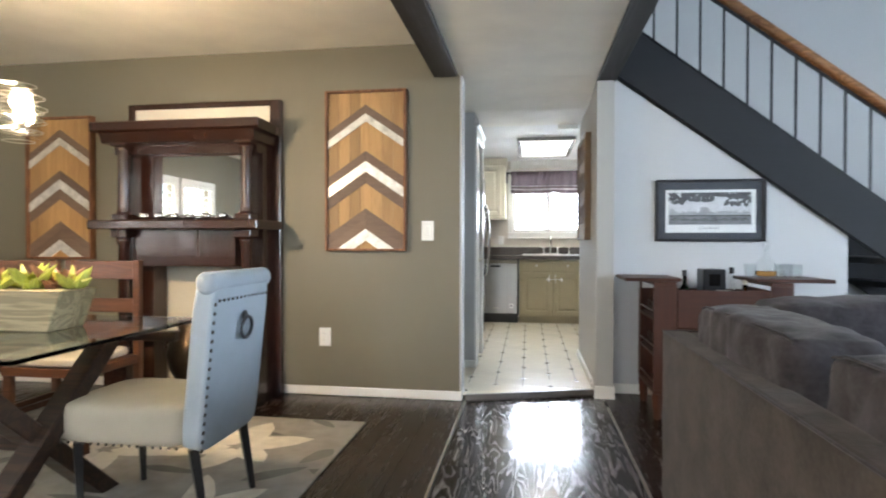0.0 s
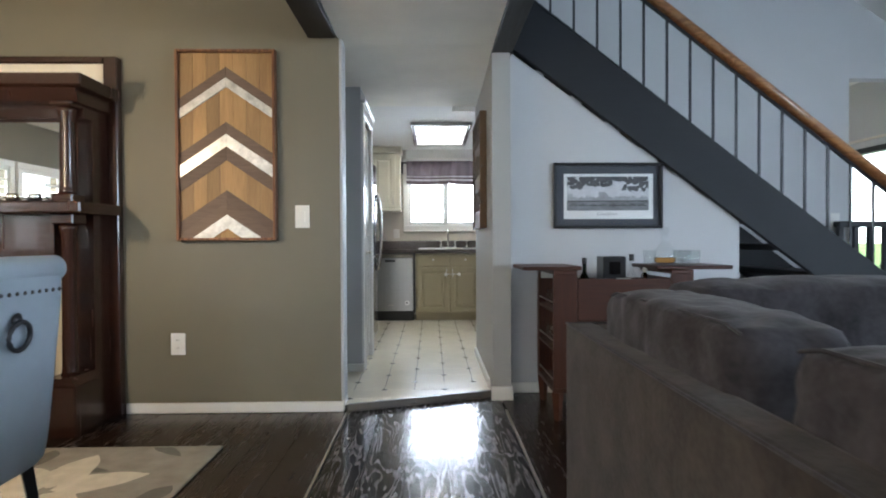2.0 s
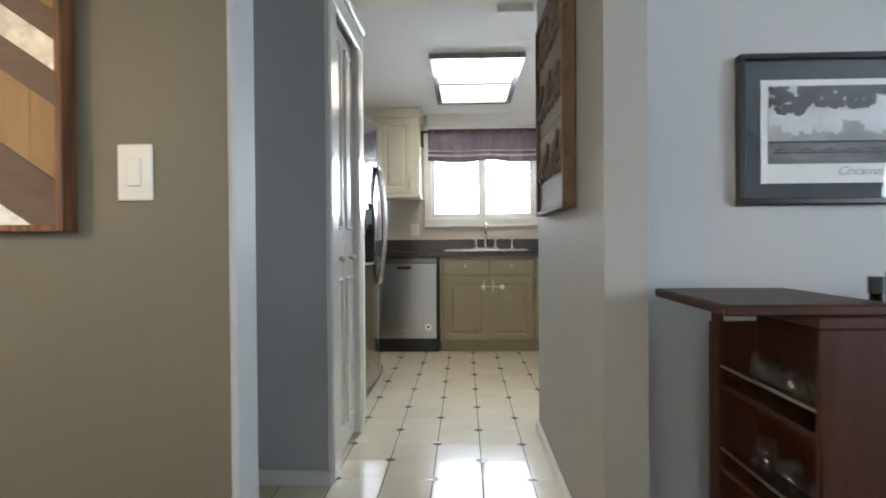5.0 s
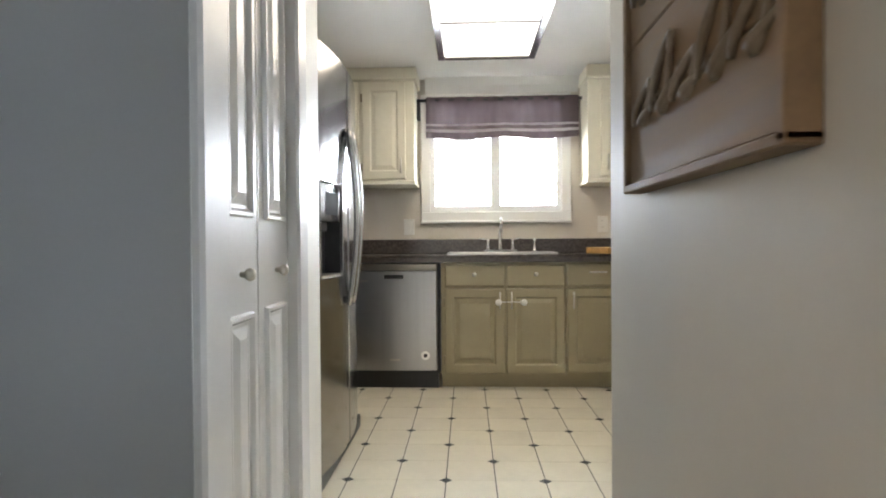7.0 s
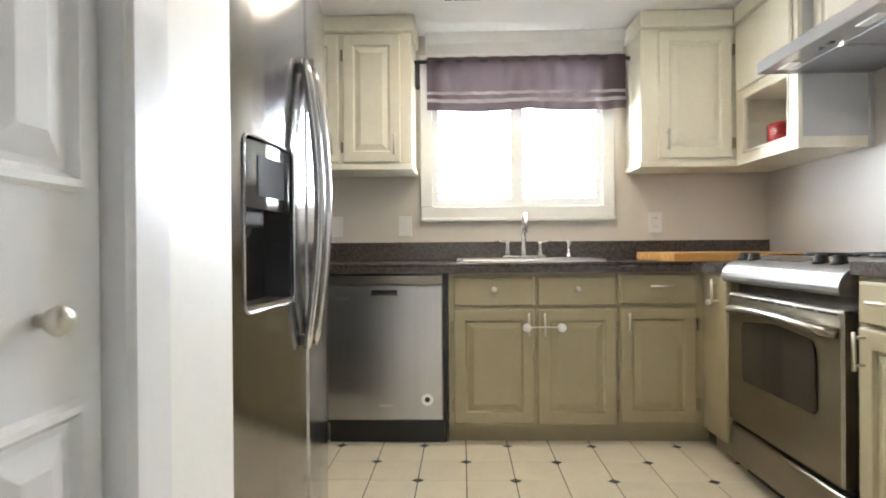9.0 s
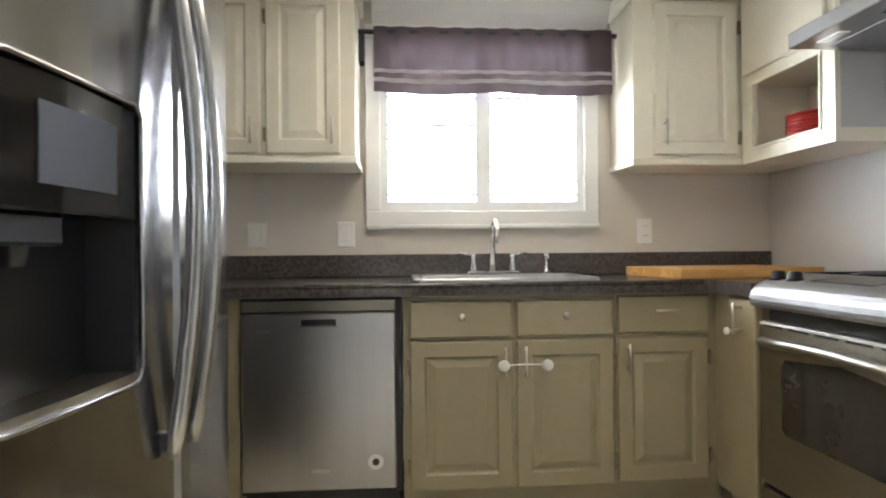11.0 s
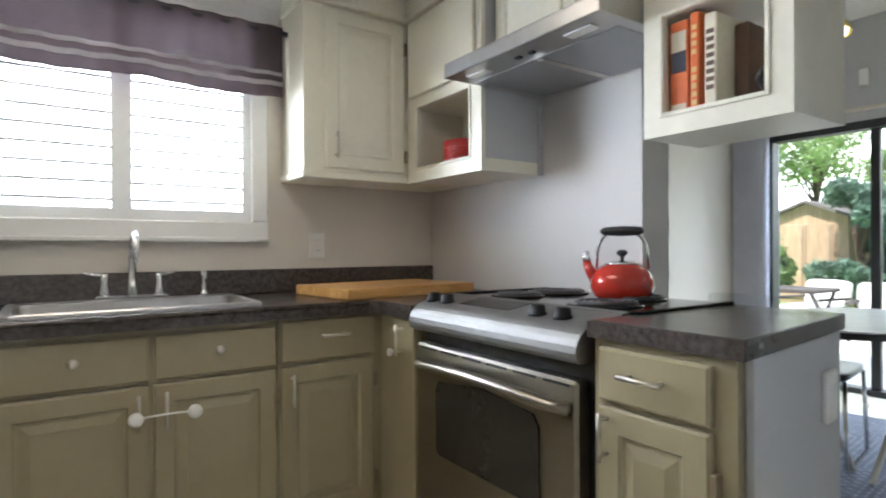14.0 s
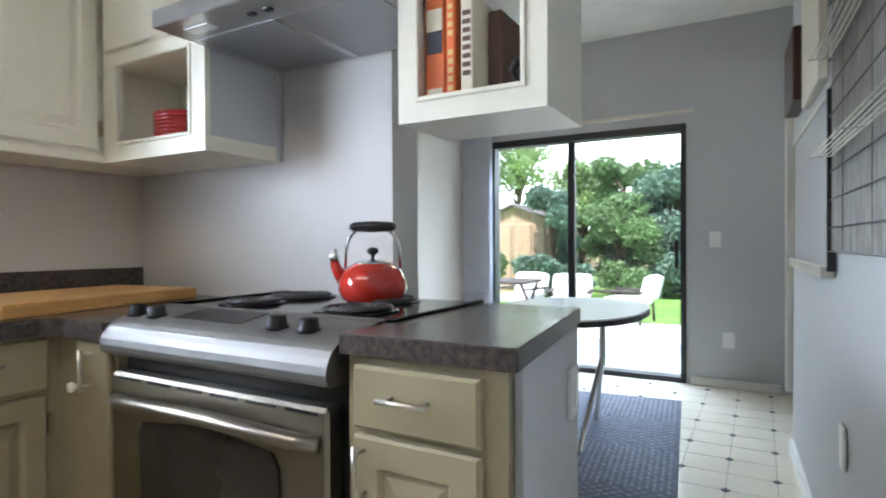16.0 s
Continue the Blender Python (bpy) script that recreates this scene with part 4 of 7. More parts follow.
for x in (0.16, 0.34):
    h = part("handle", lathe([(0.020, 0), (0.017, 0.02), (0.011, 0.05), (0.013, 0.07), (0.010, 0.085)], (x, 8.545, 0.9), 14), M_CHROME, tap, smooth=True)
    s = -1 if x < 0.25 else 1
    part("lever", tube([(x, 8.545, 0.978), (x + s * 0.065, 8.540, 0.990)], [0.008, 0.005], 8), M_CHROME, h, smooth=True)
spr = thing("soap_dispenser", (0.50, 8.545, 0.88), "chrome soap dispenser beside the tap", "dispenser")
part("pump", lathe([(0.018, 0), (0.016, 0.012), (0.009, 0.02), (0.009, 0.075), (0.013, 0.08), (0.010, 0.095)], (0.50, 8.545, 0.892), 14), M_CHROME, spr, smooth=True)
part("nozzle", tube([(0.50, 8.545, 0.98), (0.495, 8.50, 0.975), (0.495, 8.485, 0.962)], 0.006, 8), M_CHROME, spr, smooth=True)

# dishwasher
dw = thing("dishwasher", (-0.46, 8.35, 0), "stainless steel built-in dishwasher with pocket handle", "dishwasher")
part("body", box(-0.76, -0.17, FY + 0.01, 8.64, 0.1, 0.826), M_BLACK, dw)
dd = part("door", box(-0.752, -0.192, FY - 0.03, FY + 0.01, 0.125, 0.775, 0.006), M_STEEL, dw)
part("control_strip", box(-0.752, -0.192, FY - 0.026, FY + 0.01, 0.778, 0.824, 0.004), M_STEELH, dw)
part("pocket_handle", box(-0.535, -0.41, FY - 0.0325, FY - 0.029, 0.728, 0.752, 0.001), M_BLACK, dd)
part("handle_lip", box(-0.54, -0.405, FY - 0.036, FY - 0.029, 0.724, 0.731, 0.002), M_CHROME, dd)
part("badge", box(-0.70, -0.645, FY - 0.033, FY - 0.029, 0.705, 0.718), M_NICKEL, dd)
part("badge", box(-0.50, -0.435, FY - 0.033, FY - 0.029, 0.19, 0.202), M_NICKEL, dd)
part("sticker", lathe([(0.029, 0), (0.029, 0.002)], (-0.268, FY - 0.03, 0.225), 20, axis="-Y"), M_PLATE, dd, "round white sticker")
part("sticker_mark", lathe([(0.013, 0), (0.013, 0.0015)], (-0.268, FY - 0.032, 0.225), 12, axis="-Y"), M_BLACK, dd)
part("toe_kick", box(-0.752, -0.185, FY + 0.03, FY + 0.06, 0.0, 0.122), M_BLACK, dw)

# refrigerator: side by side, faces +x
fr = thing("refrigerator", (-0.9, 6.9, 0), "stainless steel side by side refrigerator with ice dispenser", "refrigerator")
part("body", box(-1.25, -0.60, 6.45, 7.335, 0.02, 1.72, 0.01), M_BLACK, fr)


def fridge_door(y0, y1, z0, z1, hole=None):
    """A slightly bowed door front facing +x, with an opening for the dispenser."""
    own = bmesh.new()
    ys = sorted({y0, y0 + 0.012, *[y0 + (y1 - y0) * k / 8 for k in range(1, 8)], y1 - 0.012, y1, *(hole[:2] if hole else ())})
    zs = sorted({z0, z0 + 0.012, z1 - 0.012, z1, *(hole[2:] if hole else ())})
    mid, half = 6.88, 0.455

    def xx(y):
        u = (y - mid) / half
        e = -0.012 if y in (y0, y1) else 0
        return -0.525 - 0.05 * u * u + e
    grid = [[own.verts.new((xx(y), y, z)) for z in zs] for y in ys]
    for i in range(len(ys) - 1):
        for j in range(len(zs) - 1):
            if hole and hole[0] <= ys[i] < hole[1] and hole[2] <= zs[j] < hole[3]:
                continue
            own.faces.new((grid[i][j], grid[i + 1][j], grid[i + 1][j + 1], grid[i][j + 1]))
    ext = bmesh.ops.extrude_face_region(own, geom=own.faces[:])
    for v in [g for g in ext["geom"] if isinstance(g, bmesh.types.BMVert)]:
        v.co.x = min(-0.58, v.co.x - 0.02)
    return own


HOLE = (6.535, 6.788, 0.822, 1.20)
fd = part("door", fridge_door(6.46, 6.905, 0.07, 1.735, HOLE), M_STEELF, fr, "freezer door", smooth=False)
fd2 = part("door", fridge_door(6.911, 7.335, 0.07, 1.735), M_STEELF, fr, "refrigerator door")
part("grille", box(-0.62, -0.56, 6.46, 7.33, 0.0, 0.065), M_BLACK, fr)

def disp_x(y):
    """Depth of the door front beside the dispenser."""
    return -0.525 - 0.05 * ((y - 6.88) / 0.455) ** 2


H0, H1, H2, H3 = HOLE
disp = part("dispenser", box(-0.645, -0.628, H0 - 0.01, H1 + 0.01, H2 - 0.01, H3 + 0.01), M_RECESS, fr, "black recessed ice and water dispenser")
for y0, y1 in ((H0 - 0.004, H0 + 0.003), (H1 - 0.003, H1 + 0.004)):
    part("recess_side", box(-0.628, disp_x(y0) - 0.008, y0, y1, H2, H3), M_RECESS, disp)
part("recess_roof", box(-0.628, -0.575, H0 + 0.003, H1 - 0.003, H3 - 0.012, H3), M_RECESS, disp)
panel_face = part("control_panel", prism([(-0.62, H0 + 0.004), (disp_x(H0) - 0.003, H0 + 0.004), (disp_x(6.64) - 0.003, 6.64), (disp_x(H1) - 0.003, H1 - 0.004), (-0.62, H1 - 0.004)], "Z", 1.045, H3 - 0.004, bevel=0.003), M_BLACKG, disp, "glossy black control panel")
part("display", prism([(disp_x(6.60) - 0.006, 6.60), (disp_x(6.60) - 0.0015, 6.60), (disp_x(6.735) - 0.0015, 6.735), (disp_x(6.735) - 0.006, 6.735)], "Z", 1.075, 1.165), M_MATB, panel_face, "grey touch display")
part("nozzle_shroud", prism([(-0.62, 6.56), (-0.575, 6.56), (-0.560, 6.67), (-0.62, 6.69)], "Z", 1.008, 1.045, bevel=0.004), M_BLACK, disp)
part("nozzle", lathe([(0.014, 0), (0.020, 0.02), (0.022, 0.05)], (-0.590, 6.62, 0.985), 14), M_BLACK, disp, smooth=True)
own = bmesh.new()
PW = [(6.575, 1.00, -0.600), (6.675, 1.00, -0.600), (6.72, 0.855, -0.612), (6.545, 0.855, -0.612)]
front = [own.verts.new((x, y, z)) for y, z, x in PW]
rear = [own.verts.new((-0.626, y, z)) for y, z, x in PW]
own.faces.new(front)
own.faces.new(rear[::-1])
for i in range(4):
    own.faces.new((front[i], rear[i], rear[(i + 1) % 4], front[(i + 1) % 4]))
part("paddle", own, M_DKGREY, disp, "sloped grey paddle plate")
part("tray", prism([(-0.626, H0 + 0.004), (disp_x(H0) - 0.004, H0 + 0.004), (disp_x(6.64) - 0.004, 6.64), (disp_x(H1) - 0.004, H1 - 0.004), (-0.626, H1 - 0.004)], "Z", H2, H2 + 0.012), M_NICKEL, disp)
loop = []
for cy, cz, a0 in ((H0 + 0.02, H2 + 0.02, 180), (H1 - 0.02, H2 + 0.02, 270), (H1 - 0.02, H3 - 0.02, 0), (H0 + 0.02, H3 - 0.02, 90)):
    for k in range(5):
        a = radians(a0 + 22.5 * k)
        y, z = cy + 0.022 * math.cos(a), cz + 0.022 * math.sin(a)
        loop.append((disp_x(y) + 0.001, y, z))
loop.append(loop[0])
part("dispenser_rim", tube(loop, 0.004, 6), M_STEELF, disp, "thin satin steel rim", smooth=True)
for y, dd_ in ((6.852, fd), (6.932, fd2)):
    pts = [(-0.512 + 0.038 * math.sin(math.pi * k / 20) ** 0.9, y, 0.69 + 0.77 * k / 20) for k in range(21)]
    hd = part("handle", tube(pts, [0.010] + [0.0145] * 19 + [0.010], 12, up=(0, 1, 0)), M_SATIN, dd_, "bowed satin steel bar handle", smooth=True)
    for z in (0.715, 1.435):
        part("mount", box(-0.532, -0.508, y - 0.010, y + 0.010, z - 0.014, z + 0.014, 0.003), M_DKGREY, hd)

# upper cabinets
UZ, UT = 1.37, 2.10


def crown(parent, x0, x1, y0, y1):
    part("crown_moulding", box(x0, x1, y0, y1, UT, 2.188, 0.008), M_UPPER, parent)


ul = thing("wall_cabinet", (-0.86, 8.5, UZ), "cream painted wall cabinet with two raised panel doors", "cabinet", group="kitchen wall cabinets")
part("body", box(-1.37, -0.36, 8.36, 8.655, UZ + 0.03, UT), M_UPPER, ul)
part("bottom_rail", box(-1.38, -0.35, 8.345, 8.655, UZ, UZ + 0.03, 0.004), M_UPPER, ul)
crown(ul, -1.37, -0.34, 8.33, 8.655)
for x0, x1 in ((-1.06, -0.75), (-0.725, -0.42)):
    d = leaf_s(ul, "door", x0, x1, UZ + 0.04, UT - 0.015, 8.36, M_UPPER)
    bar_pull(d, x1 - 0.03, 8.34, 1.50, "S", True)
    for z in (1.49, 1.98):
        hinge(d, x0 - 0.004, 8.36, z)
ur = thing("wall_cabinet", (1.1, 8.5, UZ), "cream painted wall cabinet beside the window", "cabinet", group="kitchen wall cabinets")
part("body", box(0.855, 1.655, 8.385, 8.655, UZ + 0.03, UT), M_UPPER, ur)
part("bottom_rail", box(0.845, 1.655, 8.372, 8.655, UZ, UZ + 0.03, 0.004), M_UPPER, ur)
crown(ur, 0.84, 1.655, 8.345, 8.655)
d = leaf_s(ur, "door", 0.945, 1.325, UZ + 0.045, UT - 0.015, 8.385, M_UPPER)
bar_pull(d, 0.985, 8.365, 1.51, "S", True)
for z in (1.49, 1.98):
    hinge(d, 1.332, 8.385, z)


def open_cabinet(name, label, y0, y1, x0, x1, oy0, oy1, oz0, oz1, back):
    """A wall cabinet facing -x with a framed open cubby under a closed upper part."""
    c = thing(name, ((x0 + x1) / 2, (y0 + y1) / 2, UZ), label, "cabinet", group="kitchen wall cabinets")
    bm = box(x0, x0 + 0.02, y0, oy0, UZ, UT)
    box(x0, x0 + 0.02, oy1, y1, UZ, UT, bm=bm)
    box(x0, x0 + 0.02, oy0, oy1, UZ, oz0, bm=bm)
    box(x0, x0 + 0.02, oy0, oy1, oz1, UT, bm=bm)
    part("face_frame", bm, M_UPPER, c)
    part("bottom", box(x0 + 0.02, x1, y0, y1, UZ + 0.002, UZ + 0.05), M_UPPER, c)
    # plate cubby's near side is cream too; wall grey paints in its shade
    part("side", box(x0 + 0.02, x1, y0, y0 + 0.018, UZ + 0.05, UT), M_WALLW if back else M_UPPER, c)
    part("side", box(x0 + 0.02, x1, y1 - 0.018, y1, UZ + 0.05, UT), M_UPPER, c)
    part("shelf", box(x0 + 0.02, x1, y0 + 0.018, y1 - 0.018, oz1 + 0.01, oz1 + 0.03), M_UPPER, c)
    part("top", box(x0 + 0.02, x1, y0 + 0.018, y1 - 0.018, UT - 0.02, UT), M_UPPER, c)
    if back:
        part("back", box(x1 - 0.012, x1, y0 + 0.018, y1 - 0.018, UZ + 0.05, UT - 0.02), M_UPPER, c)
    bead = 0.012
    for b in ((oy0 - bead, oy0, oz0 - bead, oz1 + bead), (oy1, oy1 + bead, oz0 - bead, oz1 + bead), (oy0, oy1, oz0 - bead, oz0), (oy0, oy1, oz1, oz1 + bead)):
        part("bead", box(x0 - 0.006, x0, *b, 0.002), M_UPPER, c)
    d = part("door", box(x0 - 0.018, x0, y0 + 0.03, y1 - 0.03, oz1 + 0.05, UT - 0.02, 0.005), M_UPPER, c)
    part("crown_moulding", box(x0 - 0.025, x1, y0, y1, UT, 2.188, 0.006), M_UPPER, c)
    return c


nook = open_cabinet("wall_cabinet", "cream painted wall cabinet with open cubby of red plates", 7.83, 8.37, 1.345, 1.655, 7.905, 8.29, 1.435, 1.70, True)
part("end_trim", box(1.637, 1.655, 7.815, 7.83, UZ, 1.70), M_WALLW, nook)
plates = thing("plate_stack", (1.47, 8.02, 1.42), "stack of red stoneware plates in the open cubby", "plates")
for i in range(8):
    part("plate", lathe([(0.05, 0), (0.09, 0.004), (0.108, 0.012), (0.104, 0.0125), (0.06, 0.006)], (1.455, 8.06, 1.422 + i * 0.0125), 24), M_REDP, plates, smooth=True)
ucab = open_cabinet("wall_cabinet", "cream painted cabinet hanging over the peninsula, open through", 6.735, 7.115, 1.345, 1.61, 6.795, 7.055, 1.43, 1.685, False)
hoodcab = thing("wall_cabinet", (1.55, 7.47, 1.76), "cream painted cabinet above the range hood", "cabinet", group="kitchen wall cabinets")
part("body", box(1.42, 1.655, 7.117, 7.828, 1.76, UT), M_UPPER, hoodcab)
part("crown_moulding", box(1.40, 1.655, 7.117, 7.828, UT, 2.188, 0.006), M_UPPER, hoodcab)
for k, (y0, y1) in enumerate(((7.13, 7.468), (7.478, 7.815))):
    d = leaf_w(hoodcab, "door", y0, y1, 1.775, UT - 0.015, 1.42, M_UPPER)
    knob(d, 1.40, y1 - 0.03 if k == 0 else y0 + 0.03, 1.80, "W")
hood = thing("range_hood", (1.45, 7.47, 1.68), "stainless steel under cabinet range hood", "range hood")
part("canopy", prism([(1.17, 1.685), (1.655, 1.685), (1.655, 1.758), (1.21, 1.758), (1.17, 1.735)], "Y", 7.12, 7.825, bevel=0.003), M_STEEL, hood)
for y0, y1 in ((7.155, 7.455), (7.485, 7.79)):
    part("filter", box(1.29, 1.635, y0, y1, 1.6815, 1.6845, 0.001), M_FILTER, hood, "grey mesh grease filter")
part("divider", box(1.29, 1.635, 7.456, 7.484, 1.679, 1.6845, 0.001), M_CHROME, hood)
for y in (7.24, 7.70):
    part("light_lens", box(1.215, 1.255, y - 0.05, y + 0.05, 1.679, 1.6845, 0.002), M_PLATE, hood)
for y in (7.44, 7.50):
    part("switch", box(1.225, 1.245, y - 0.012, y + 0.012, 1.678, 1.6845, 0.002), M_BLACK, hood)

# books in the hanging cabinet
def book(y0, y1, z1, material, label, x0=1.365, x1=1.55, bars=()):
    b = thing("book", ((x0 + x1) / 2, (y0 + y1) / 2, 1.42), label, "book", group="cookbooks")
    part("cover", box(x0, x1, y0, y1, 1.422, z1, 0.003), material, b)
    for za, zb, mm in bars:
        part("label", box(x0 - 0.0015, x0 + 0.001, y0 + 0.006, y1 - 0.006, za, zb), mm, b)


book(6.996, 7.050, 1.668, M_BOOKO, "thick orange cookbook with white and navy spine blocks", bars=((1.424, 1.450, M_BOOKC), (1.533, 1.587, M_BOOKN), (1.588, 1.640, M_BOOKC)))
book(6.967, 6.992, 1.678, M_BOOKO, "orange cookbook with pale lettering on the spine", bars=[(1.44 + 0.021 * k, 1.453 + 0.021 * k, M_GOLD) for k in range(5)] + [(1.57 + 0.021 * k, 1.582 + 0.021 * k, M_GOLD) for k in range(4)])
book(6.921, 6.953, 1.662, M_BOOKC, "cream cookbook with dark lettering", x1=1.50, bars=[(1.47 + 0.020 * k, 1.481 + 0.020 * k, M_BOOKB) for k in range(8)])
book(6.880, 6.916, 1.640, M_BOOKB, "dark brown cookbook pushed to the back", x0=1.44, x1=1.60)
tin = thing("black_pan", (1.50, 6.83, 1.42), "small black cast pan with handle in the cubby", "pan")
part("pan", lathe([(0.03, 0), (0.045, 0.004), (0.052, 0.03), (0.048, 0.03), (0.04, 0.008)], (1.50, 6.835, 1.422), 18), M_BLACK, tin, smooth=True)
part("handle", tube([(1.46, 6.84, 1.45), (1.40, 6.835, 1.478), (1.375, 6.812, 1.490)], 0.010, 8), M_BLACK, tin, smooth=True)

# stove: slide-in electric range, faces -x
st = thing("stove", (1.38, 7.42, 0), "stainless steel slide-in electric range with coil burners", "stove")
part("body", box(1.075, 1.65, 7.045, 7.795, 0.06, 0.868), M_BLACK, st)
part("plinth", box(1.10, 1.64, 7.06, 7.78, 0.0, 0.06), M_BLACK, st)
part("cooktop", box(1.17, 1.655, 7.046, 7.79, 0.868, 0.9105, 0.006), M_BLACKG, st, "black glass cooktop")
for b in ((1.20, 1.655, 7.030, 7.052), (1.20, 1.655, 7.784, 7.806)):
    part("cooktop_rim", box(*b, 0.9086, 0.9165, 0.003), M_BLACKG, st, "raised black cooktop edge")
part("control_panel", prism([(1.012, 0.806), (1.022, 0.802), (1.09, 0.802), (1.09, 0.868), (1.20, 0.868), (1.20, 0.914), (1.13, 0.903), (1.075, 0.894), (1.055, 0.889), (1.038, 0.882), (1.024, 0.872), (1.014, 0.859), (1.007, 0.844), (1.004, 0.828), (1.006, 0.815)], "Y", 7.055, 7.80), M_STEELP, st, "curved stainless control panel")
part("display", prism([(1.085, 0.8945), (1.175, 0.9095), (1.175, 0.9120), (1.085, 0.8970)], "Y", 7.38, 7.62), M_BLACKG, st)
for y, x, z in ((7.765, 1.085, 0.893), (7.685, 1.085, 0.893), (7.262, 1.085, 0.893), (7.170, 1.085, 0.893)):
    part("knob", lathe([(0.026, 0), (0.026, 0.006), (0.022, 0.010), (0.020, 0.028), (0.014, 0.031)], (x, y, z), 18), M_KNOBB, st, "black control knob", smooth=True)
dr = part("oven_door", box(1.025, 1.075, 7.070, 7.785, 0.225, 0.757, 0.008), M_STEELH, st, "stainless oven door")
part("oven_window", prism([(7.20, 0.415), (7.645, 0.415), (7.66, 0.43), (7.663, 0.62), (7.645, 0.65), (7.43, 0.672), (7.215, 0.65), (7.195, 0.62), (7.19, 0.43)], "X", 1.019, 1.026), M_OVENW, dr, "dark oven window")
for k in range(6):
    part("vent_slot", box(1.0235, 1.026, 7.092 + k * 0.114, 7.180 + k * 0.114, 0.742, 0.749), M_BLACK, dr)
hp = [(1.0 - 0.042 * math.sin(math.pi * k / 14) ** 0.5 + 0.02, 7.085 + 0.67 * k / 14, 0.690 + 0.020 * math.sin(math.pi * k / 14)) for k in range(15)]
part("oven_handle", tube(hp, 0.021, 14, squash=0.8), M_STEELH, dr, "bowed stainless oven handle", smooth=True)
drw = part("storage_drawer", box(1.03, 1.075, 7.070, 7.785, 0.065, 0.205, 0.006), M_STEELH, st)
part("drawer_gap", box(1.05, 1.072, 7.056, 7.784, 0.206, 0.224), M_BLACK, st)
for bx, by, r in ((1.32, 7.60, 0.075), (1.52, 7.61, 0.095), (1.31, 7.22, 0.09), (1.53, 7.29, 0.085)):
    b = part("drip_bowl", lathe([(r + 0.018, 0), (r + 0.016, 0.006), (r * 0.9, 0.003), (0.02, 0.001)], (bx, by, 0.910), 22), M_BLACKG, st, smooth=True)
    coil = [(bx + (0.015 + (r - 0.015) * k / 70) * math.cos(k * 0.36), by + (0.015 + (r - 0.015) * k / 70) * math.sin(k * 0.36), 0.919) for k in range(71)]
    part("coil", tube(coil, 0.006, 6), M_COIL, b, "black coil burner")

# kettle
kt = thing("kettle", (1.55, 7.34, 0.92), "red enamel kettle with black and chrome handle on the stove", "kettle")
KX, KY, KZ = 1.52, 7.325, 0.912
part("pot", lathe([(0.075, 0), (0.088, 0.008), (0.100, 0.035), (0.098, 0.062), (0.085, 0.088), (0.062, 0.106), (0.052, 0.110)], (KX, KY, KZ), 32), M_RED, kt, smooth=True)
lid = part("lid", lathe([(0.055, 0), (0.052, 0.006), (0.03, 0.012), (0.01, 0.014)], (KX, KY, KZ + 0.109), 28), M_CHROME, kt, "chrome rimmed lid", smooth=True)
part("lid_knob", lathe([(0.005, 0), (0.006, 0.012), (0.016, 0.018), (0.018, 0.026), (0.010, 0.034)], (KX, KY, KZ + 0.122), 16), M_BLACK, lid, smooth=True)
SD = Vector((-0.40, 0.92, 0)).normalized()
sp = part("spout", tube([Vector((KX, KY, KZ + 0.055)) + SD * 0.08, Vector((KX, KY, KZ + 0.09)) + SD * 0.106, Vector((KX, KY, KZ + 0.115)) + SD * 0.116], [0.024, 0.017, 0.014], 12), M_RED, kt, smooth=True)
part("whistle", tube([Vector((KX, KY, KZ + 0.112)) + SD * 0.113, Vector((KX, KY, KZ + 0.133)) + SD * 0.119, Vector((KX, KY, KZ + 0.152)) + SD * 0.112], [0.015, 0.016, 0.006], 12), M_CHROME, sp, smooth=True)
bow = []
for k in range(13):
    a = math.pi * k / 12
    bow.append(Vector((KX, KY, KZ + 0.095 + 0.124 * math.sin(a) ** 0.55)) + SD * 0.078 * math.cos(a) ** 1 * (1.05 if abs(math.cos(a)) > 0.3 else 1.0))
part("handle", tube(bow, 0.005, 8), M_CHROME, kt, "chrome wire bail", smooth=True)
part("grip", tube([Vector((KX, KY, KZ + 0.216)) + SD * s for s in (-0.068, -0.055, 0, 0.055, 0.068)], [0.008, 0.014, 0.017, 0.014, 0.008], 12), M_BLACK, kt, "black grip", smooth=True)

# cutting board
cb = thing("cutting_board", (1.25, 8.3, 0.88), "thick maple cutting board on the worktop", "cutting board")
own = box(-0.33, 0.33, -0.21, 0.21, 0.0, 0.04, 0.006, seg=2)
bmesh.ops.transform(own, matrix=pose(1.22, 8.345, 0.8805, 0, 0, 7), verts=own.verts)
part("board", own, M_MAPLE, cb)
own = box(-0.075, -0.005, -0.2115, -0.2095, 0.012, 0.026)
bmesh.ops.transform(own, matrix=pose(1.16, 8.345, 0.8805, 0, 0, 7), verts=own.verts)
part("burned_mark", own, M_BRONZE, cb)

# clear tray on the peninsula
tray = thing("clear_tray", (1.53, 6.9, 0.908), "clear acrylic box on the peninsula worktop", "tray")
for b in ((1.596, 1.60, 6.78, 7.04, 0.9085, 0.945), (1.53, 1.596, 7.036, 7.04, 0.9085, 0.945), (1.53, 1.596, 6.78, 6.784, 0.9085, 0.945)):
    part("side", box(*b), M_THIN, tray)

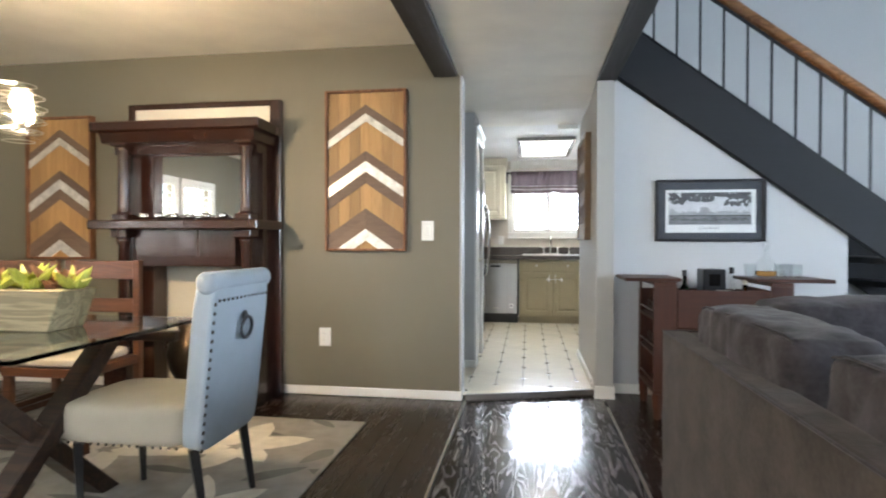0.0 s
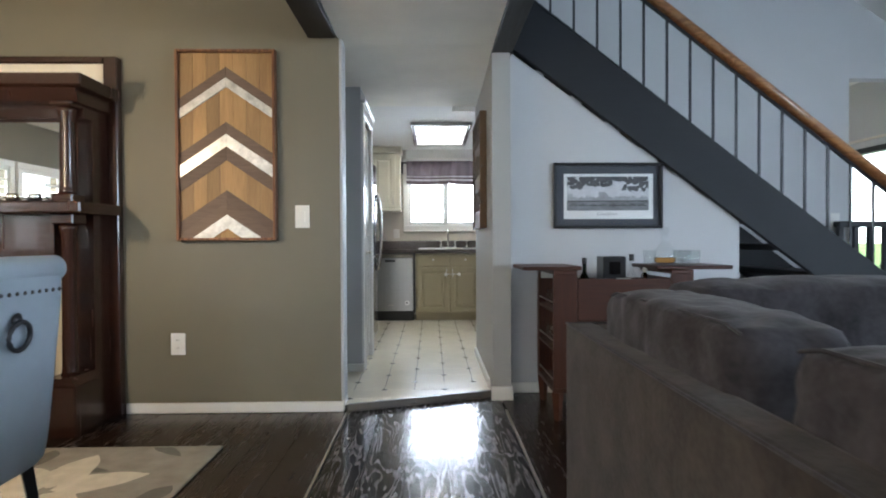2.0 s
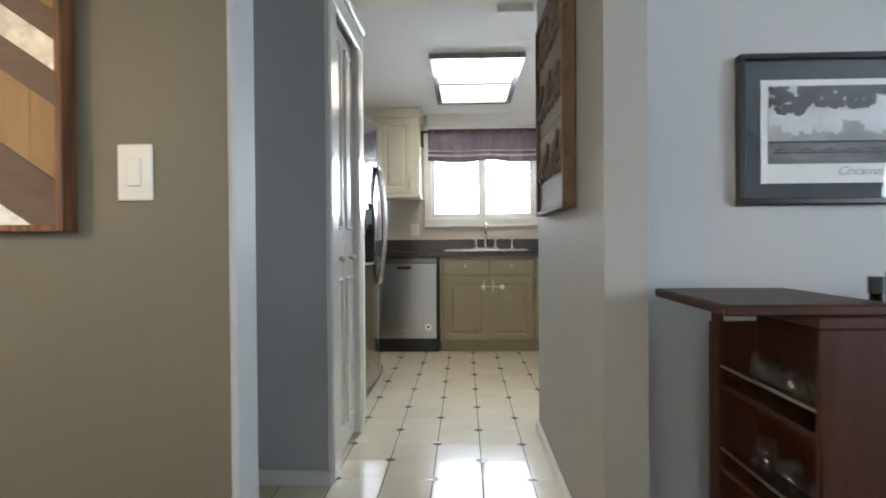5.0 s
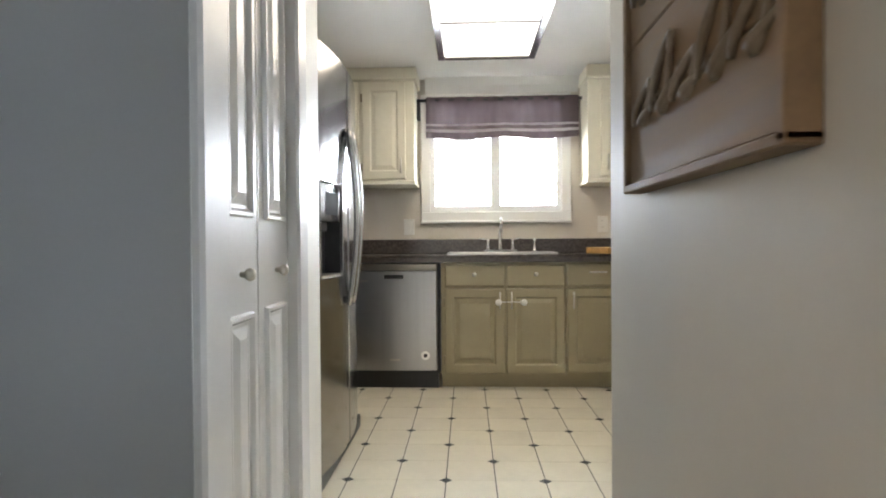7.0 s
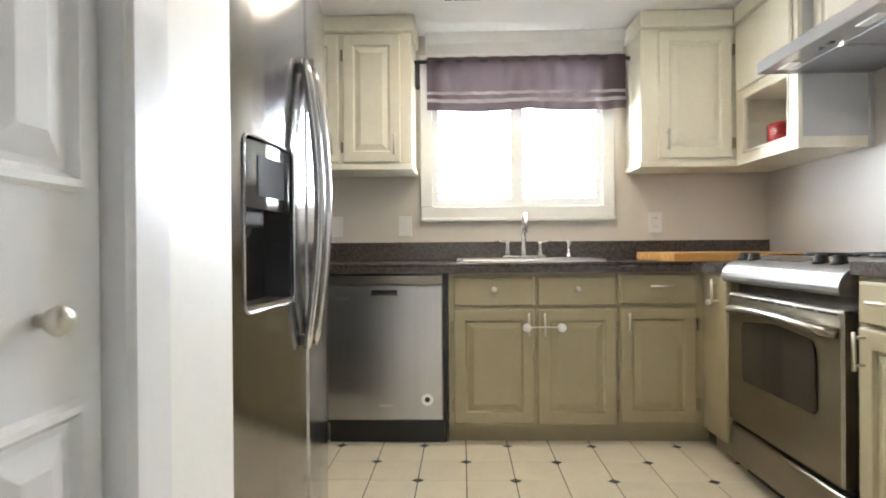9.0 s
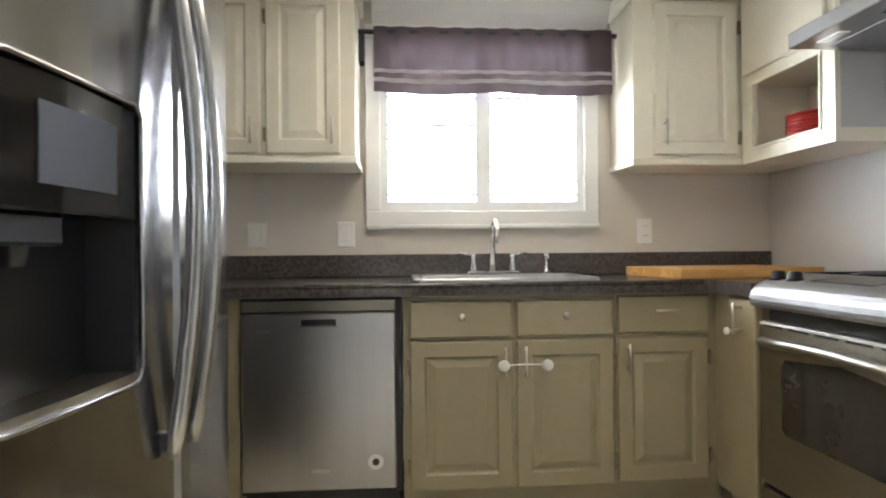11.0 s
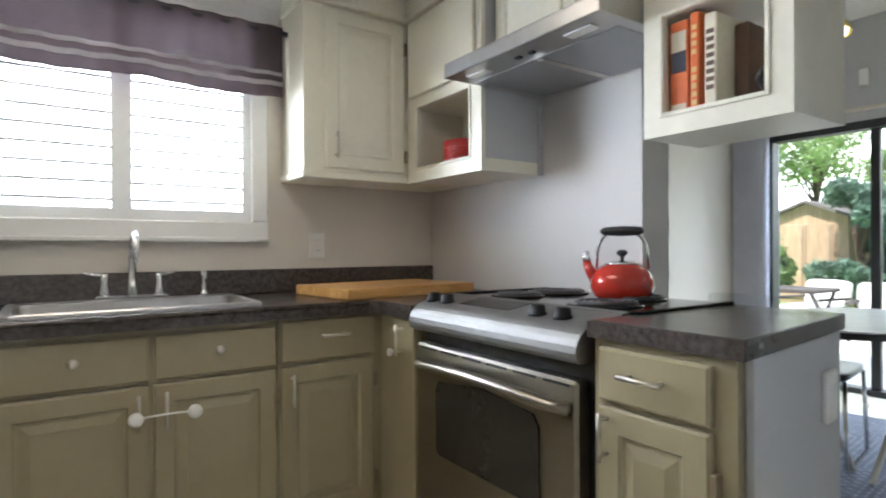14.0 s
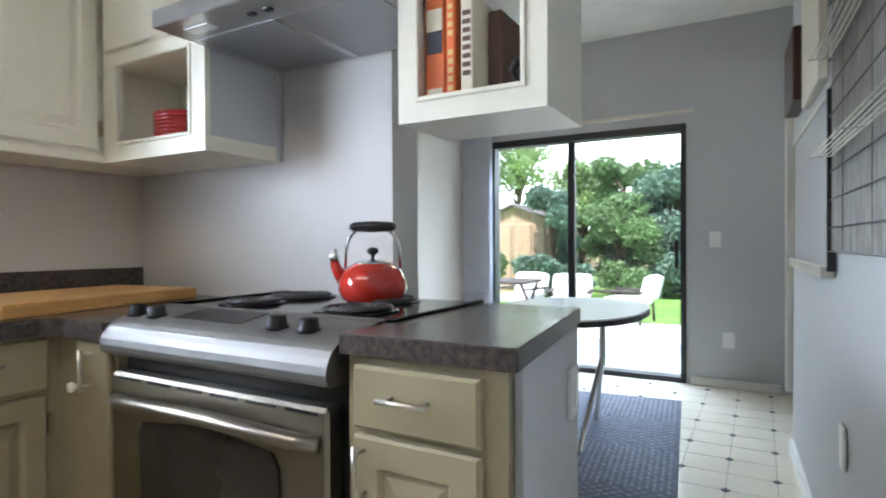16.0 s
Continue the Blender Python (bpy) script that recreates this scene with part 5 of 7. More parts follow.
# plates and outlets on the walls
def plate_s(x, y, z, label, w=0.078, h=0.122, kind="outlet"):
    p = thing("wall_outlet" if kind == "outlet" else "light_switch", (x, y, z - h / 2), label, kind)
    part("plate", box(x - w / 2, x + w / 2, y - 0.008, y, z - h / 2, z + h / 2, 0.003), M_PLATE, p)
    if kind == "outlet":
        for dz in (-0.024, 0.024):
            s = part("socket", lathe([(0.017, 0), (0.017, 0.002)], (x, y - 0.008, z + dz), 14, axis="-Y"), M_PLATE, p)
            for dx in (-0.006, 0.006):
                part("slot", box(x + dx - 0.001, x + dx + 0.001, y - 0.0108, y - 0.0098, z + dz - 0.004, z + dz + 0.006), M_BLACK, s)
    else:
        part("rocker", box(x - 0.018, x + 0.018, y - 0.0125, y - 0.008, z - 0.034, z + 0.034, 0.003), M_PLATE, p)


plate_s(-0.43, 8.66, 1.08, "white single switch plate above the worktop", 0.08, 0.12, "switch")
plate_s(-0.84, 8.66, 1.08, "white switch plate above the worktop", 0.09, 0.12, "switch")
plate_s(1.02, 8.66, 1.09, "white outlet plate above the worktop", 0.075, 0.12)
plate_s(-0.735, 4.53, 1.13, "white rocker light switch on the beige wall", 0.085, 0.135, "switch")
plate_s(-1.475, 4.53, 0.377, "white duplex outlet low on the beige wall", 0.085, 0.13)
for y, z, k in ((6.63, 1.10, "light_switch"), (6.54, 0.35, "wall_outlet")):
    p = thing(k, (4.85, y, z - 0.06), "white plate on the wall beside the patio door", "switch" if k == "light_switch" else "outlet")
    part("plate", box(4.842, 4.85, y - 0.04, y + 0.04, z - 0.06, z + 0.06, 0.003), M_PLATE, p)
plate_s(3.48, 5.9, 1.137, "white rocker switch on the wall beside the stair", 0.08, 0.13, "switch")
al = thing("sensor_box", (4.83, 7.78, 2.24), "small white sensor box above the patio door", "sensor")
part("case", box(4.81, 4.85, 7.75, 7.81, 2.24, 2.36, 0.006), M_PLATE, al)

# valance
val = thing("valance", (0.25, 8.58, 1.74), "mauve cloth window valance with pale stripes on a dark rod", "valance")
part("rod", tube([(-0.37, 8.575, 2.012), (0.88, 8.575, 2.012)], 0.011, 10), M_IRON, val, smooth=True)
for x in (-0.375, 0.885):
    part("finial", lathe([(0.011, -0.012), (0.02, 0), (0.012, 0.014)], (x, 8.575, 2.012), 12, axis="X"), M_IRON, val, smooth=True)
part("bracket", box(-0.36, -0.335, 8.585, 8.66, 1.88, 2.01), M_IRON, val)


def cloth(z0, z1, off, name, material):
    own = bmesh.new()
    nx, nz = 90, 10
    g = []
    for i in range(nx + 1):
        x = -0.29 + 1.12 * i / nx
        sag = 0.018 * math.sin(math.pi * min(1, max(0, ((x + 0.30) % 0.58) / 0.58)))
        col = []
        for j in range(nz + 1):
            u = j / nz
            z = z0 + (z1 - z0) * u
            low = max(0, (1.86 - z) / 0.14)
            y = 8.562 - off + 0.006 * math.sin(x * 55 + 2 * noise.noise((x * 4, z * 4, 0))) - 0.014 * low * (0.5 + 0.5 * math.sin(z * 75))
            col.append(own.verts.new((x, y, z - sag * low)))
        g.append(col)
    for i in range(nx):
        for j in range(nz):
            own.faces.new((g[i][j], g[i + 1][j], g[i + 1][j + 1], g[i][j + 1]))
    part(name, own, material, val, smooth=True)


cloth(1.735, 2.033, 0.0, "cloth", M_FABRIC)
cloth(1.822, 1.837, 0.0025, "stripe", M_STRIPE)
cloth(1.778, 1.798, 0.0025, "stripe", M_STRIPE)

# ceiling light box
cl = thing("ceiling_light", (0.14, 7.5, 2.14), "lit fluorescent ceiling light box with two acrylic panels", "ceiling light")
LX0, LX1, LY0, LY1 = -0.175, 0.455, 6.88, 8.10
for b in ((LX0, LX0 + 0.045, LY0, LY1), (LX1 - 0.045, LX1, LY0, LY1), (LX0 + 0.045, LX1 - 0.045, LY0, LY0 + 0.045), (LX0 + 0.045, LX1 - 0.045, LY1 - 0.045, LY1), (LX0 + 0.045, LX1 - 0.045, 7.48, 7.50)):
    part("rim", box(*b, 2.15, 2.19, 0.004), M_STEELF, cl)
for y0, y1 in ((LY0 + 0.045, 7.48), (7.50, LY1 - 0.045)):
    part("diffuser", box(LX0 + 0.045, LX1 - 0.045, y0, y1, 2.16, 2.17), M_PANEL, cl, "glowing acrylic panel")
reg = thing("air_register", (0.30, 6.06, 2.09), "white metal air register at the ceiling drop", "vent")
part("case", box(0.22, 0.40, 6.03, 6.07, 2.10, 2.145, 0.004), M_TRIM, reg)
for k in range(4):
    part("slat", box(0.23, 0.39, 6.024, 6.03, 2.105 + k * 0.009, 2.109 + k * 0.009), M_TRIM, reg)

# ---- hallway sign ----
sg = thing("wooden_sign", (0.39, 5.53, 1.08), "rustic plank wall sign with raised script lettering", "sign")
for k in range(5):
    z0 = 1.09 + k * 0.156
    part("plank", box(0.385, 0.408, 5.10, 5.73, z0, z0 + 0.153, 0.003), M_SIGN, sg)
for b in ((5.08, 5.10, 1.075, 1.88), (5.73, 5.75, 1.075, 1.88)):
    part("rim", box(0.372, 0.419, *b, 0.003), M_SIGN, sg)
for b in ((1.07, 1.088), (1.87, 1.888)):
    part("rim", box(0.372, 0.419, 5.08, 5.75, *b, 0.003), M_SIGN, sg)
for row, (z, n) in enumerate(((1.24, 5), (1.50, 6), (1.73, 5))):
    for k in range(n):
        y = 5.70 - (k + 0.5) * 0.57 / n
        h = (0.07, 0.12, 0.06, 0.13, 0.08, 0.11)[(k + row) % 6]
        w = 0.042
        pts = [(0.381 - 0.004 * math.sin(a * 0.9), y + w * math.cos(a * 0.42) - 0.004 * a, z - 0.03 + h * (0.55 - 0.55 * math.cos(a * 0.42 + 0.6)) * (1 if a < 15 else 0.45)) for a in range(22)]
        part("letter_stroke", tube(pts, [0.006 + 0.005 * abs(math.sin(a * 0.33)) for a in range(22)], 6), M_SIGNL, sg, smooth=True)

# ---- dining room ----
def clip(poly, zmin):
    out = []
    for i, p in enumerate(poly):
        q = poly[(i + 1) % len(poly)]
        if p[1] >= zmin:
            out.append(p)
        if (p[1] >= zmin) != (q[1] >= zmin):
            u = (zmin - p[1]) / (q[1] - p[1])
            out.append((p[0] + u * (q[0] - p[0]), zmin))
    return out


def chevron_art(xc, z0, z1, w, label):
    a = thing("wall_art", (xc, 4.5, z0), label, "wall art", group="chevron wood panels")
    y = 4.53
    rimw = 0.016
    for b in ((xc - w / 2, xc - w / 2 + rimw, z0, z1), (xc + w / 2 - rimw, xc + w / 2, z0, z1)):
        part("rim", box(b[0], b[1], y - 0.055, y - 0.003, b[2], b[3], 0.002), M_ARTF, a)
    for b in ((z0, z0 + rimw), (z1 - rimw, z1)):
        part("rim", box(xc - w / 2 + rimw, xc + w / 2 - rimw, y - 0.055, y - 0.003, *b, 0.002), M_ARTF, a)
    hw, lo, hi = w / 2 - rimw, z0 + rimw, z1 - rimw
    n = 7
    for k in range(n):
        xa, xb = xc - hw + 2 * hw * k / n, xc - hw + 2 * hw * (k + 1) / n
        part("slat", box(xa + 0.0008, xb - 0.0008, y - 0.028, y - 0.008, lo, hi), M_ARTA, a)
    s = 0.68
    bands = ((0.098, 0.160, M_ARTD, 0.034), (0.160, 0.215, M_ARTW, 0.037), (0.420, 0.490, M_ARTD, 0.034), (0.490, 0.562, M_ARTW, 0.037), (0.562, 0.644, M_ARTD, 0.034),
             (0.820, 0.890, M_ARTD, 0.034), (0.890, 0.963, M_ARTD, 0.035), (0.963, 1.042, M_ARTW, 0.037))
    k = (z1 - z0) / 1.115
    for d0, d1, mm, dep in bands:
        for sgn in (-1, 1):
            poly = clip([(0, z1 - d0 * k), (hw, z1 - d0 * k - s * hw), (hw, z1 - d1 * k - s * hw), (0, z1 - d1 * k)], lo)
            if len(poly) > 2:
                part("chevron_arm", prism([(xc + sgn * (px + 0.0006), pz) for px, pz in poly], "Y", y - dep, y - 0.028), mm, a)
    return a


chevron_art(-1.168, 0.99, 2.105, 0.578, "honey wood chevron panel with silver stripes on the beige wall")
chevron_art(-3.57, 0.92, 1.995, 0.56, "matching honey wood chevron panel beyond the mantel")

# mantelpiece with mirror
mt = thing("mantelpiece", (-2.36, 4.3, FZ), "tall dark mahogany fireplace mantel with columns and mirror", "mantelpiece")
YB = 4.526
part("back_board", box(-2.955, -1.795, 4.49, YB, FZ, 2.02), M_CREAM, mt, "cream board behind the mantel")
for b in ((-2.975, -2.925, FZ, 2.06), (-1.865, -1.785, FZ, 2.06), (-2.925, -1.865, 2.02, 2.06)):
    part("outer_frame", box(b[0], b[1], 4.47, YB, b[2], b[3], 0.006), M_MAHOG, mt)
part("top_shelf", box(-2.98, -1.76, 4.09, 4.468, 1.79, 1.855, 0.008), M_MAHOG, mt)
part("cornice", prism([(4.15, 1.72), (4.12, 1.79), (4.46, 1.79), (4.46, 1.72)], "X", -2.93, -1.81, bevel=0.004), M_MAHOG, mt)
part("frieze", box(-2.90, -1.84, 4.24, 4.46, 1.655, 1.72), M_MAHOG, mt)
part("middle_shelf", box(-2.98, -1.76, 4.07, 4.468, 1.135, 1.195, 0.008), M_MAHOG, mt)
part("lower_frieze", box(-2.72, -1.99, 4.22, 4.30, 0.885, 1.132), M_MAHOG, mt)
mr = part("mirror_surround", box(-2.64, -1.93, 4.30, 4.34, 1.196, 1.655), M_MAHOG, mt)
part("mirror", box(-2.57, -1.975, 4.292, 4.2995, 1.215, 1.64), M_MIRROR, mt, "bevelled mirror glass")
for xa, xb in ((-2.90, -2.66), (-1.96, -1.84)):
    part("side_panel", box(xa, xb, 4.32, 4.465, FZ, 1.134), M_MAHOG, mt)
    part("side_panel", box(xa, xb, 4.32, 4.465, 1.196, 1.654), M_MAHOG, mt)
for x in (-2.80, -1.90):
    for z0, z1 in ((0.28, 1.08), (1.24, 1.70)):
        part("column", lathe([(0.045, 0), (0.040, 0.02), (0.038, 0.05), (0.034, (z1 - z0) - 0.06), (0.045, (z1 - z0) - 0.03), (0.048, z1 - z0)], (x, 4.20, z0), 16), M_MAHOG, mt, "turned column", smooth=True)
    for z in (1.08, 1.70):
        part("capital", box(x - 0.06, x + 0.06, 4.14, 4.26, z, z + 0.055 if z < 1.5 else z + 0.025, 0.006), M_MAHOG, mt)
    part("capital", box(x - 0.055, x + 0.055, 4.145, 4.255, 1.195, 1.24, 0.006), M_MAHOG, mt)
    part("plinth", box(x - 0.085, x + 0.085, 4.10, 4.31, FZ, 0.24, 0.008), M_MAHOG, mt)
    part("plinth_cap", prism([(x - 0.095, 0.24), (x + 0.095, 0.24), (x + 0.06, 0.28), (x - 0.06, 0.28)], "Y", 4.09, 4.31), M_MAHOG, mt)
for k in range(6):
    x = -2.62 + 0.115 * k
    c = thing("votive_holder", (x, 4.16, 1.196), "small mercury glass votive holder on the mantel shelf", "candle holder", group="mantel votives")
    part("cup", lathe([(0.020, 0), (0.030, 0.012), (0.033, 0.03), (0.028, 0.045), (0.025, 0.045), (0.027, 0.03), (0.018, 0.008)], (x, 4.16, 1.1965), 16), M_CHROME, c, smooth=True)
urn = thing("bronze_urn", (-2.25, 4.2, 0), "dark bronze ornamental urn with looped grips on the floor", "urn")
part("vase", lathe([(0.09, 0), (0.10, 0.02), (0.05, 0.07), (0.06, 0.12), (0.13, 0.26), (0.15, 0.36), (0.12, 0.46), (0.07, 0.50), (0.09, 0.55), (0.085, 0.55)], (-2.25, 4.12, 0.0), 20), M_BRONZE, urn, smooth=True)
for s in (-1, 1):
    part("grip", tube([(-2.25 + s * (0.11 + 0.07 * math.sin(math.pi * k / 8)), 4.12, 0.30 + 0.18 * k / 8) for k in range(9)], 0.012, 8), M_BRONZE, urn, smooth=True)

# rug with leaf pattern
rug = thing("area_rug", (-2.5, 2.6, 0), "grey wool area rug with large cream leaf pattern", "rug")
part("woven_base", box(-3.95, -1.0, 1.2, 3.95, 0.0, 0.012, 0.004), M_RUG, rug)
rnd = random.Random(5)


def petal(own, x, y, ang, ln, wd, z):
    m = 8
    pts = []
    for k in range(m + 1):
        u = k / m
        pts.append((ln * u, wd * math.sin(math.pi * u ** 0.8) * (1 + 0.12 * math.sin(9 * u))))
    ring = [(a, b) for a, b in pts] + [(a, -b * 0.8) for a, b in pts[-2:0:-1]]
    vs = []
    for a, b in ring:
        px, py = x + a * math.cos(ang) - b * math.sin(ang), y + a * math.sin(ang) + b * math.cos(ang)
        vs.append(own.verts.new((min(-1.02, max(-3.93, px)), min(3.93, max(1.22, py)), z)))
    own.faces.new(vs)


FLOWERS = [(-1.55, 3.45, 0.4), (-1.35, 2.75, 1.0), (-2.2, 3.3, 0.0), (-2.0, 2.3, 0.7), (-2.9, 3.5, 0.3), (-3.0, 2.6, 0.9), (-1.5, 1.8, 0.2), (-2.5, 1.6, 0.5), (-3.4, 1.9, 1.2)]
layer = 0
for fx, fy, a0 in FLOWERS:
    for k in range(11):
        layer += 1
        own = bmesh.new()
        if k < 6:
            petal(own, fx + 0.03 * math.cos(a0 + k), fy + 0.03 * math.sin(a0 + k), a0 + k * 1.047 + rnd.uniform(-0.15, 0.15), rnd.uniform(0.26, 0.40), rnd.uniform(0.075, 0.12), 0.0135 + 0.00006 * layer)
        else:
            petal(own, fx + rnd.uniform(-0.55, 0.55), fy + rnd.uniform(-0.55, 0.55), rnd.uniform(0, 6.28), rnd.uniform(0.2, 0.35), rnd.uniform(0.03, 0.06), 0.0128 + 0.00001 * layer)
        part("petal", own, M_RUGC if k < 6 else M_RUGD, rug)

# table with glass top
tb = thing("dining_table", (-2.45, 2.55, 0), "dark wood trestle dining table with clear glass top", "table")
gl = part("tabletop", box(-3.45, -1.48, 2.08, 3.02, 0.735, 0.75, 0.004), M_GLASSG, tb, "clear glass top")
for x in (-1.86, -3.05):
    for s in (-1, 1):
        part("leg", prism([(2.55 - s * 0.36 - 0.05, 0.0), (2.55 - s * 0.36 + 0.05, 0.0), (2.55 + s * 0.36 + 0.05, 0.70), (2.55 + s * 0.36 - 0.05, 0.70)], "X", x - 0.045 + s * 0.02, x + 0.045 + s * 0.02, bevel=0.005), M_ESPR, tb)
    part("top_bar", box(x - 0.05, x + 0.05, 2.12, 2.98, 0.69, 0.734, 0.005), M_ESPR, tb)
part("stretcher", box(-3.05, -1.86, 2.51, 2.59, 0.31, 0.39, 0.005), M_ESPR, tb)
part("side_rail", box(-3.42, -1.55, 2.92, 2.96, 0.655, 0.70, 0.004), M_ESPR, tb)
pl = thing("planter_box", (-2.1, 2.62, 0.75), "weathered wooden planter box of succulents on the table", "planter")
part("trough", prism([(-2.42, 0.905), (-2.36, 0.751), (-1.80, 0.751), (-1.74, 0.905)], "Y", 2.53, 2.71, bevel=0.004), M_PLANTER, pl)
rnd = random.Random(8)
for k in range(9):
    x, y = -2.36 + 0.07 * k, 2.62 + rnd.uniform(-0.05, 0.05)
    own = bmesh.new()
    for j in range(14):
        a, ln, up = j * 2.4, rnd.uniform(0.04, 0.10), rnd.uniform(0.02, 0.10)
        p0, p1 = Vector((x, y, 0.89)), Vector((x + ln * math.cos(a), y + ln * math.sin(a), 0.90 + up))
        tube([p0, p0.lerp(p1, 0.6), p1], [0.008, 0.018, 0.002], 5, own)
    part("succulent", own, M_SUCC2 if k % 4 == 3 else M_SUCC, pl)

# upholstered chair, seat towards -x
ch = thing("upholstered_chair", (-1.5, 2.82, 0), "blue grey upholstered dining chair with nailhead trim and ring pull", "chair")
own = cushion(-1.86, -1.30, 2.59, 3.05, 0.31, 0.475, 5, 0.003, 2, 10)
part("seat", own, M_LINENS, ch, "cream linen seat", smooth=True)
tilt = pose(-1.27, 2.812, 0.30, 0, 6, 0)
own = cushion(-0.05, 0.040, -0.222, 0.222, 0.0, 0.655, 7, 0.002, 3, 10, tilt)
bk = part("backrest", own, M_LINEN, ch, smooth=True)
own = tube([(0.0, -0.226, 0.638), (0.0, -0.215, 0.638), (0.0, 0.215, 0.638), (0.0, 0.226, 0.638)], [0.030, 0.042, 0.042, 0.030], 16)
bmesh.ops.transform(own, matrix=tilt, verts=own.verts)
part("top_roll", own, M_LINEN, bk, smooth=True)
for side in (-0.207,):
    for k in range(17):
        own = lathe([(0.0085, 0), (0.007, 0.004), (0.002, 0.006)], (0.038, side, 0.02 + k * 0.034), 8, axis="X")
        bmesh.ops.transform(own, matrix=tilt, verts=own.verts)
        part("nailhead", own, M_PEWTER, bk, smooth=True)
for k in range(13):
    own = lathe([(0.0075, 0), (0.006, 0.004), (0.002, 0.006)], (0.038, -0.18 + k * 0.031, 0.575), 8, axis="X")
    bmesh.ops.transform(own, matrix=tilt, verts=own.verts)
    part("nailhead", own, M_PEWTER, bk, smooth=True)
for k in range(16):
    part("nailhead", lathe([(0.0065, 0), (0.005, 0.003), (0.002, 0.0045)], (-1.80 + k * 0.032, 2.591, 0.325), 8, axis="-Y"), M_PEWTER, ch)
own = lathe([(0.018, 0), (0.022, 0.004), (0.010, 0.012)], (0.046, 0, 0.50), 14, axis="X")
bmesh.ops.transform(own, matrix=tilt, verts=own.verts)
rg = part("ring_boss", own, M_IRON, bk, smooth=True)
own = tube([(0.062, 0.042 * math.cos(k * 0.3927), 0.455 + 0.042 * math.sin(k * 0.3927)) for k in range(17)], 0.0075, 8)
bmesh.ops.transform(own, matrix=tilt, verts=own.verts)
part("ring", own, M_IRON, rg, "black iron ring pull", smooth=True)
for lx, ly, dx in ((-1.77, 2.64, 0.01), (-1.77, 3.0, 0.01), (-1.285, 2.64, 0.05), (-1.285, 3.0, 0.05)):
    part("leg", tube([(lx, ly, 0.31), (lx + dx, ly, 0.013)], [0.024, 0.015], 4), M_BLACK, ch, "black tapered leg")


# ladder-back chairs on the far side of the table
def ladder_chair(x, y, rz):
    c = thing("ladder_chair", (x, y, 0.0), "brown wooden ladder-back dining chair with pale seat pad", "chair", group="wooden dining chairs")
    c.rotation_euler = (0, 0, radians(rz))
    w = 0.215
    for s in (-1, 1):
        part("back_post", box(s * w - 0.02, s * w + 0.02, 0.18, 0.22, 0.012, 0.98, 0.004), M_CHAIRW, c, local=True)
        part("front_leg", box(s * w - 0.02, s * w + 0.02, -0.22, -0.18, 0.012, 0.44, 0.004), M_CHAIRW, c, local=True)
        part("stretcher", box(s * w - 0.01, s * w + 0.01, -0.18, 0.18, 0.18, 0.21), M_CHAIRW, c, local=True)
    for z, h in ((0.87, 0.105), (0.68, 0.08), (0.55, 0.05)):
        part("slat", box(-w + 0.02, w - 0.02, 0.19, 0.21, z, z + h, 0.004), M_CHAIRW, c, local=True)
    part("seat_frame", box(-w - 0.02, w + 0.02, -0.23, 0.18, 0.40, 0.445, 0.004), M_CHAIRW, c, local=True)
    own = cushion(-0.21, 0.21, -0.22, 0.17, 0.445, 0.50, 5, 0.002, 4, 6)
    part("seat", own, M_LINENS, c, "cream seat pad", True, True)
    return c


lc = ladder_chair(-2.47, 3.42, 0)
lc2 = copy_thing(lc, pose(-3.0, 3.42, 0))

# chandelier
chd = thing("chandelier", (-2.3, 2.62, 1.5), "wire and amber glass chandelier with lit bulbs over the table", "chandelier")
part("stem", tube([(-2.35, 2.65, 2.42), (-2.35, 2.65, 1.72)], 0.010, 8), M_NICKEL, chd)
part("canopy", lathe([(0.06, 0), (0.05, 0.025), (0.012, 0.03)], (-2.35, 2.65, 2.39), 16), M_NICKEL, chd, smooth=True)
for k in range(5):
    a = 0.15 + k * 1.2566
    x, y = -2.35 + 0.27 * math.cos(a), 2.65 + 0.27 * math.sin(a)
    part("arm", tube([(-2.35, 2.65, 1.74), ((x - 2.35) / 2, (y + 2.65) / 2, 1.70), (x, y, 1.69)], 0.007, 6), M_NICKEL, chd)
    sh = part("glass_shade", lathe([(0.030, 0.14), (0.065, 0.11), (0.085, 0.0), (0.080, -0.03), (0.077, -0.03), (0.082, 0.0), (0.062, 0.108), (0.027, 0.137)], (x, y, 1.55), 18), M_THIN, chd, smooth=True)
    sh.visible_shadow = False
    part("bulb", lathe([(0.008, 0.06), (0.018, 0.04), (0.024, 0.01), (0.016, -0.012), (0.003, -0.018)], (x, y, 1.60), 12), M_BULB, sh, smooth=True)
    for j in range(5):
        r = 0.06 + 0.045 * math.sin(j * 0.75)
        part("wire_ring", tube([(x + r * math.cos(q * 0.5236), y + r * math.sin(q * 0.5236), 1.50 + j * 0.045) for q in range(13)], 0.0016, 4), M_NICKEL, sh)

for ob in (urn, rug, tb, pl, ch, lc, lc2):
    ob.location.z += FZ

# ---- living room ----
sofa = thing("sectional_sofa", (1.6, 2.8, FZ), "large taupe suede sectional sofa with loose back cushions", "sofa")
part("back_panel", box(0.487, 0.585, 1.055, 3.07, 0.03, 0.700, 0.016, seg=2), M_SUEDE, sofa)
part("back_panel", box(0.585, 2.17, 2.96, 3.07, 0.03, 0.695, 0.016, seg=2), M_SUEDE, sofa)
part("piping", tube([(0.489, 1.06, 0.698), (0.489, 3.068, 0.698), (2.16, 3.068, 0.693)], 0.004, 6), M_SUEDE2, sofa)
part("seat_base", box(0.585, 1.26, 1.055, 2.96, 0.03, 0.33, 0.012), M_SUEDE, sofa)
part("seat_base", box(1.26, 2.01, 2.28, 2.96, 0.03, 0.33, 0.012), M_SUEDE, sofa)
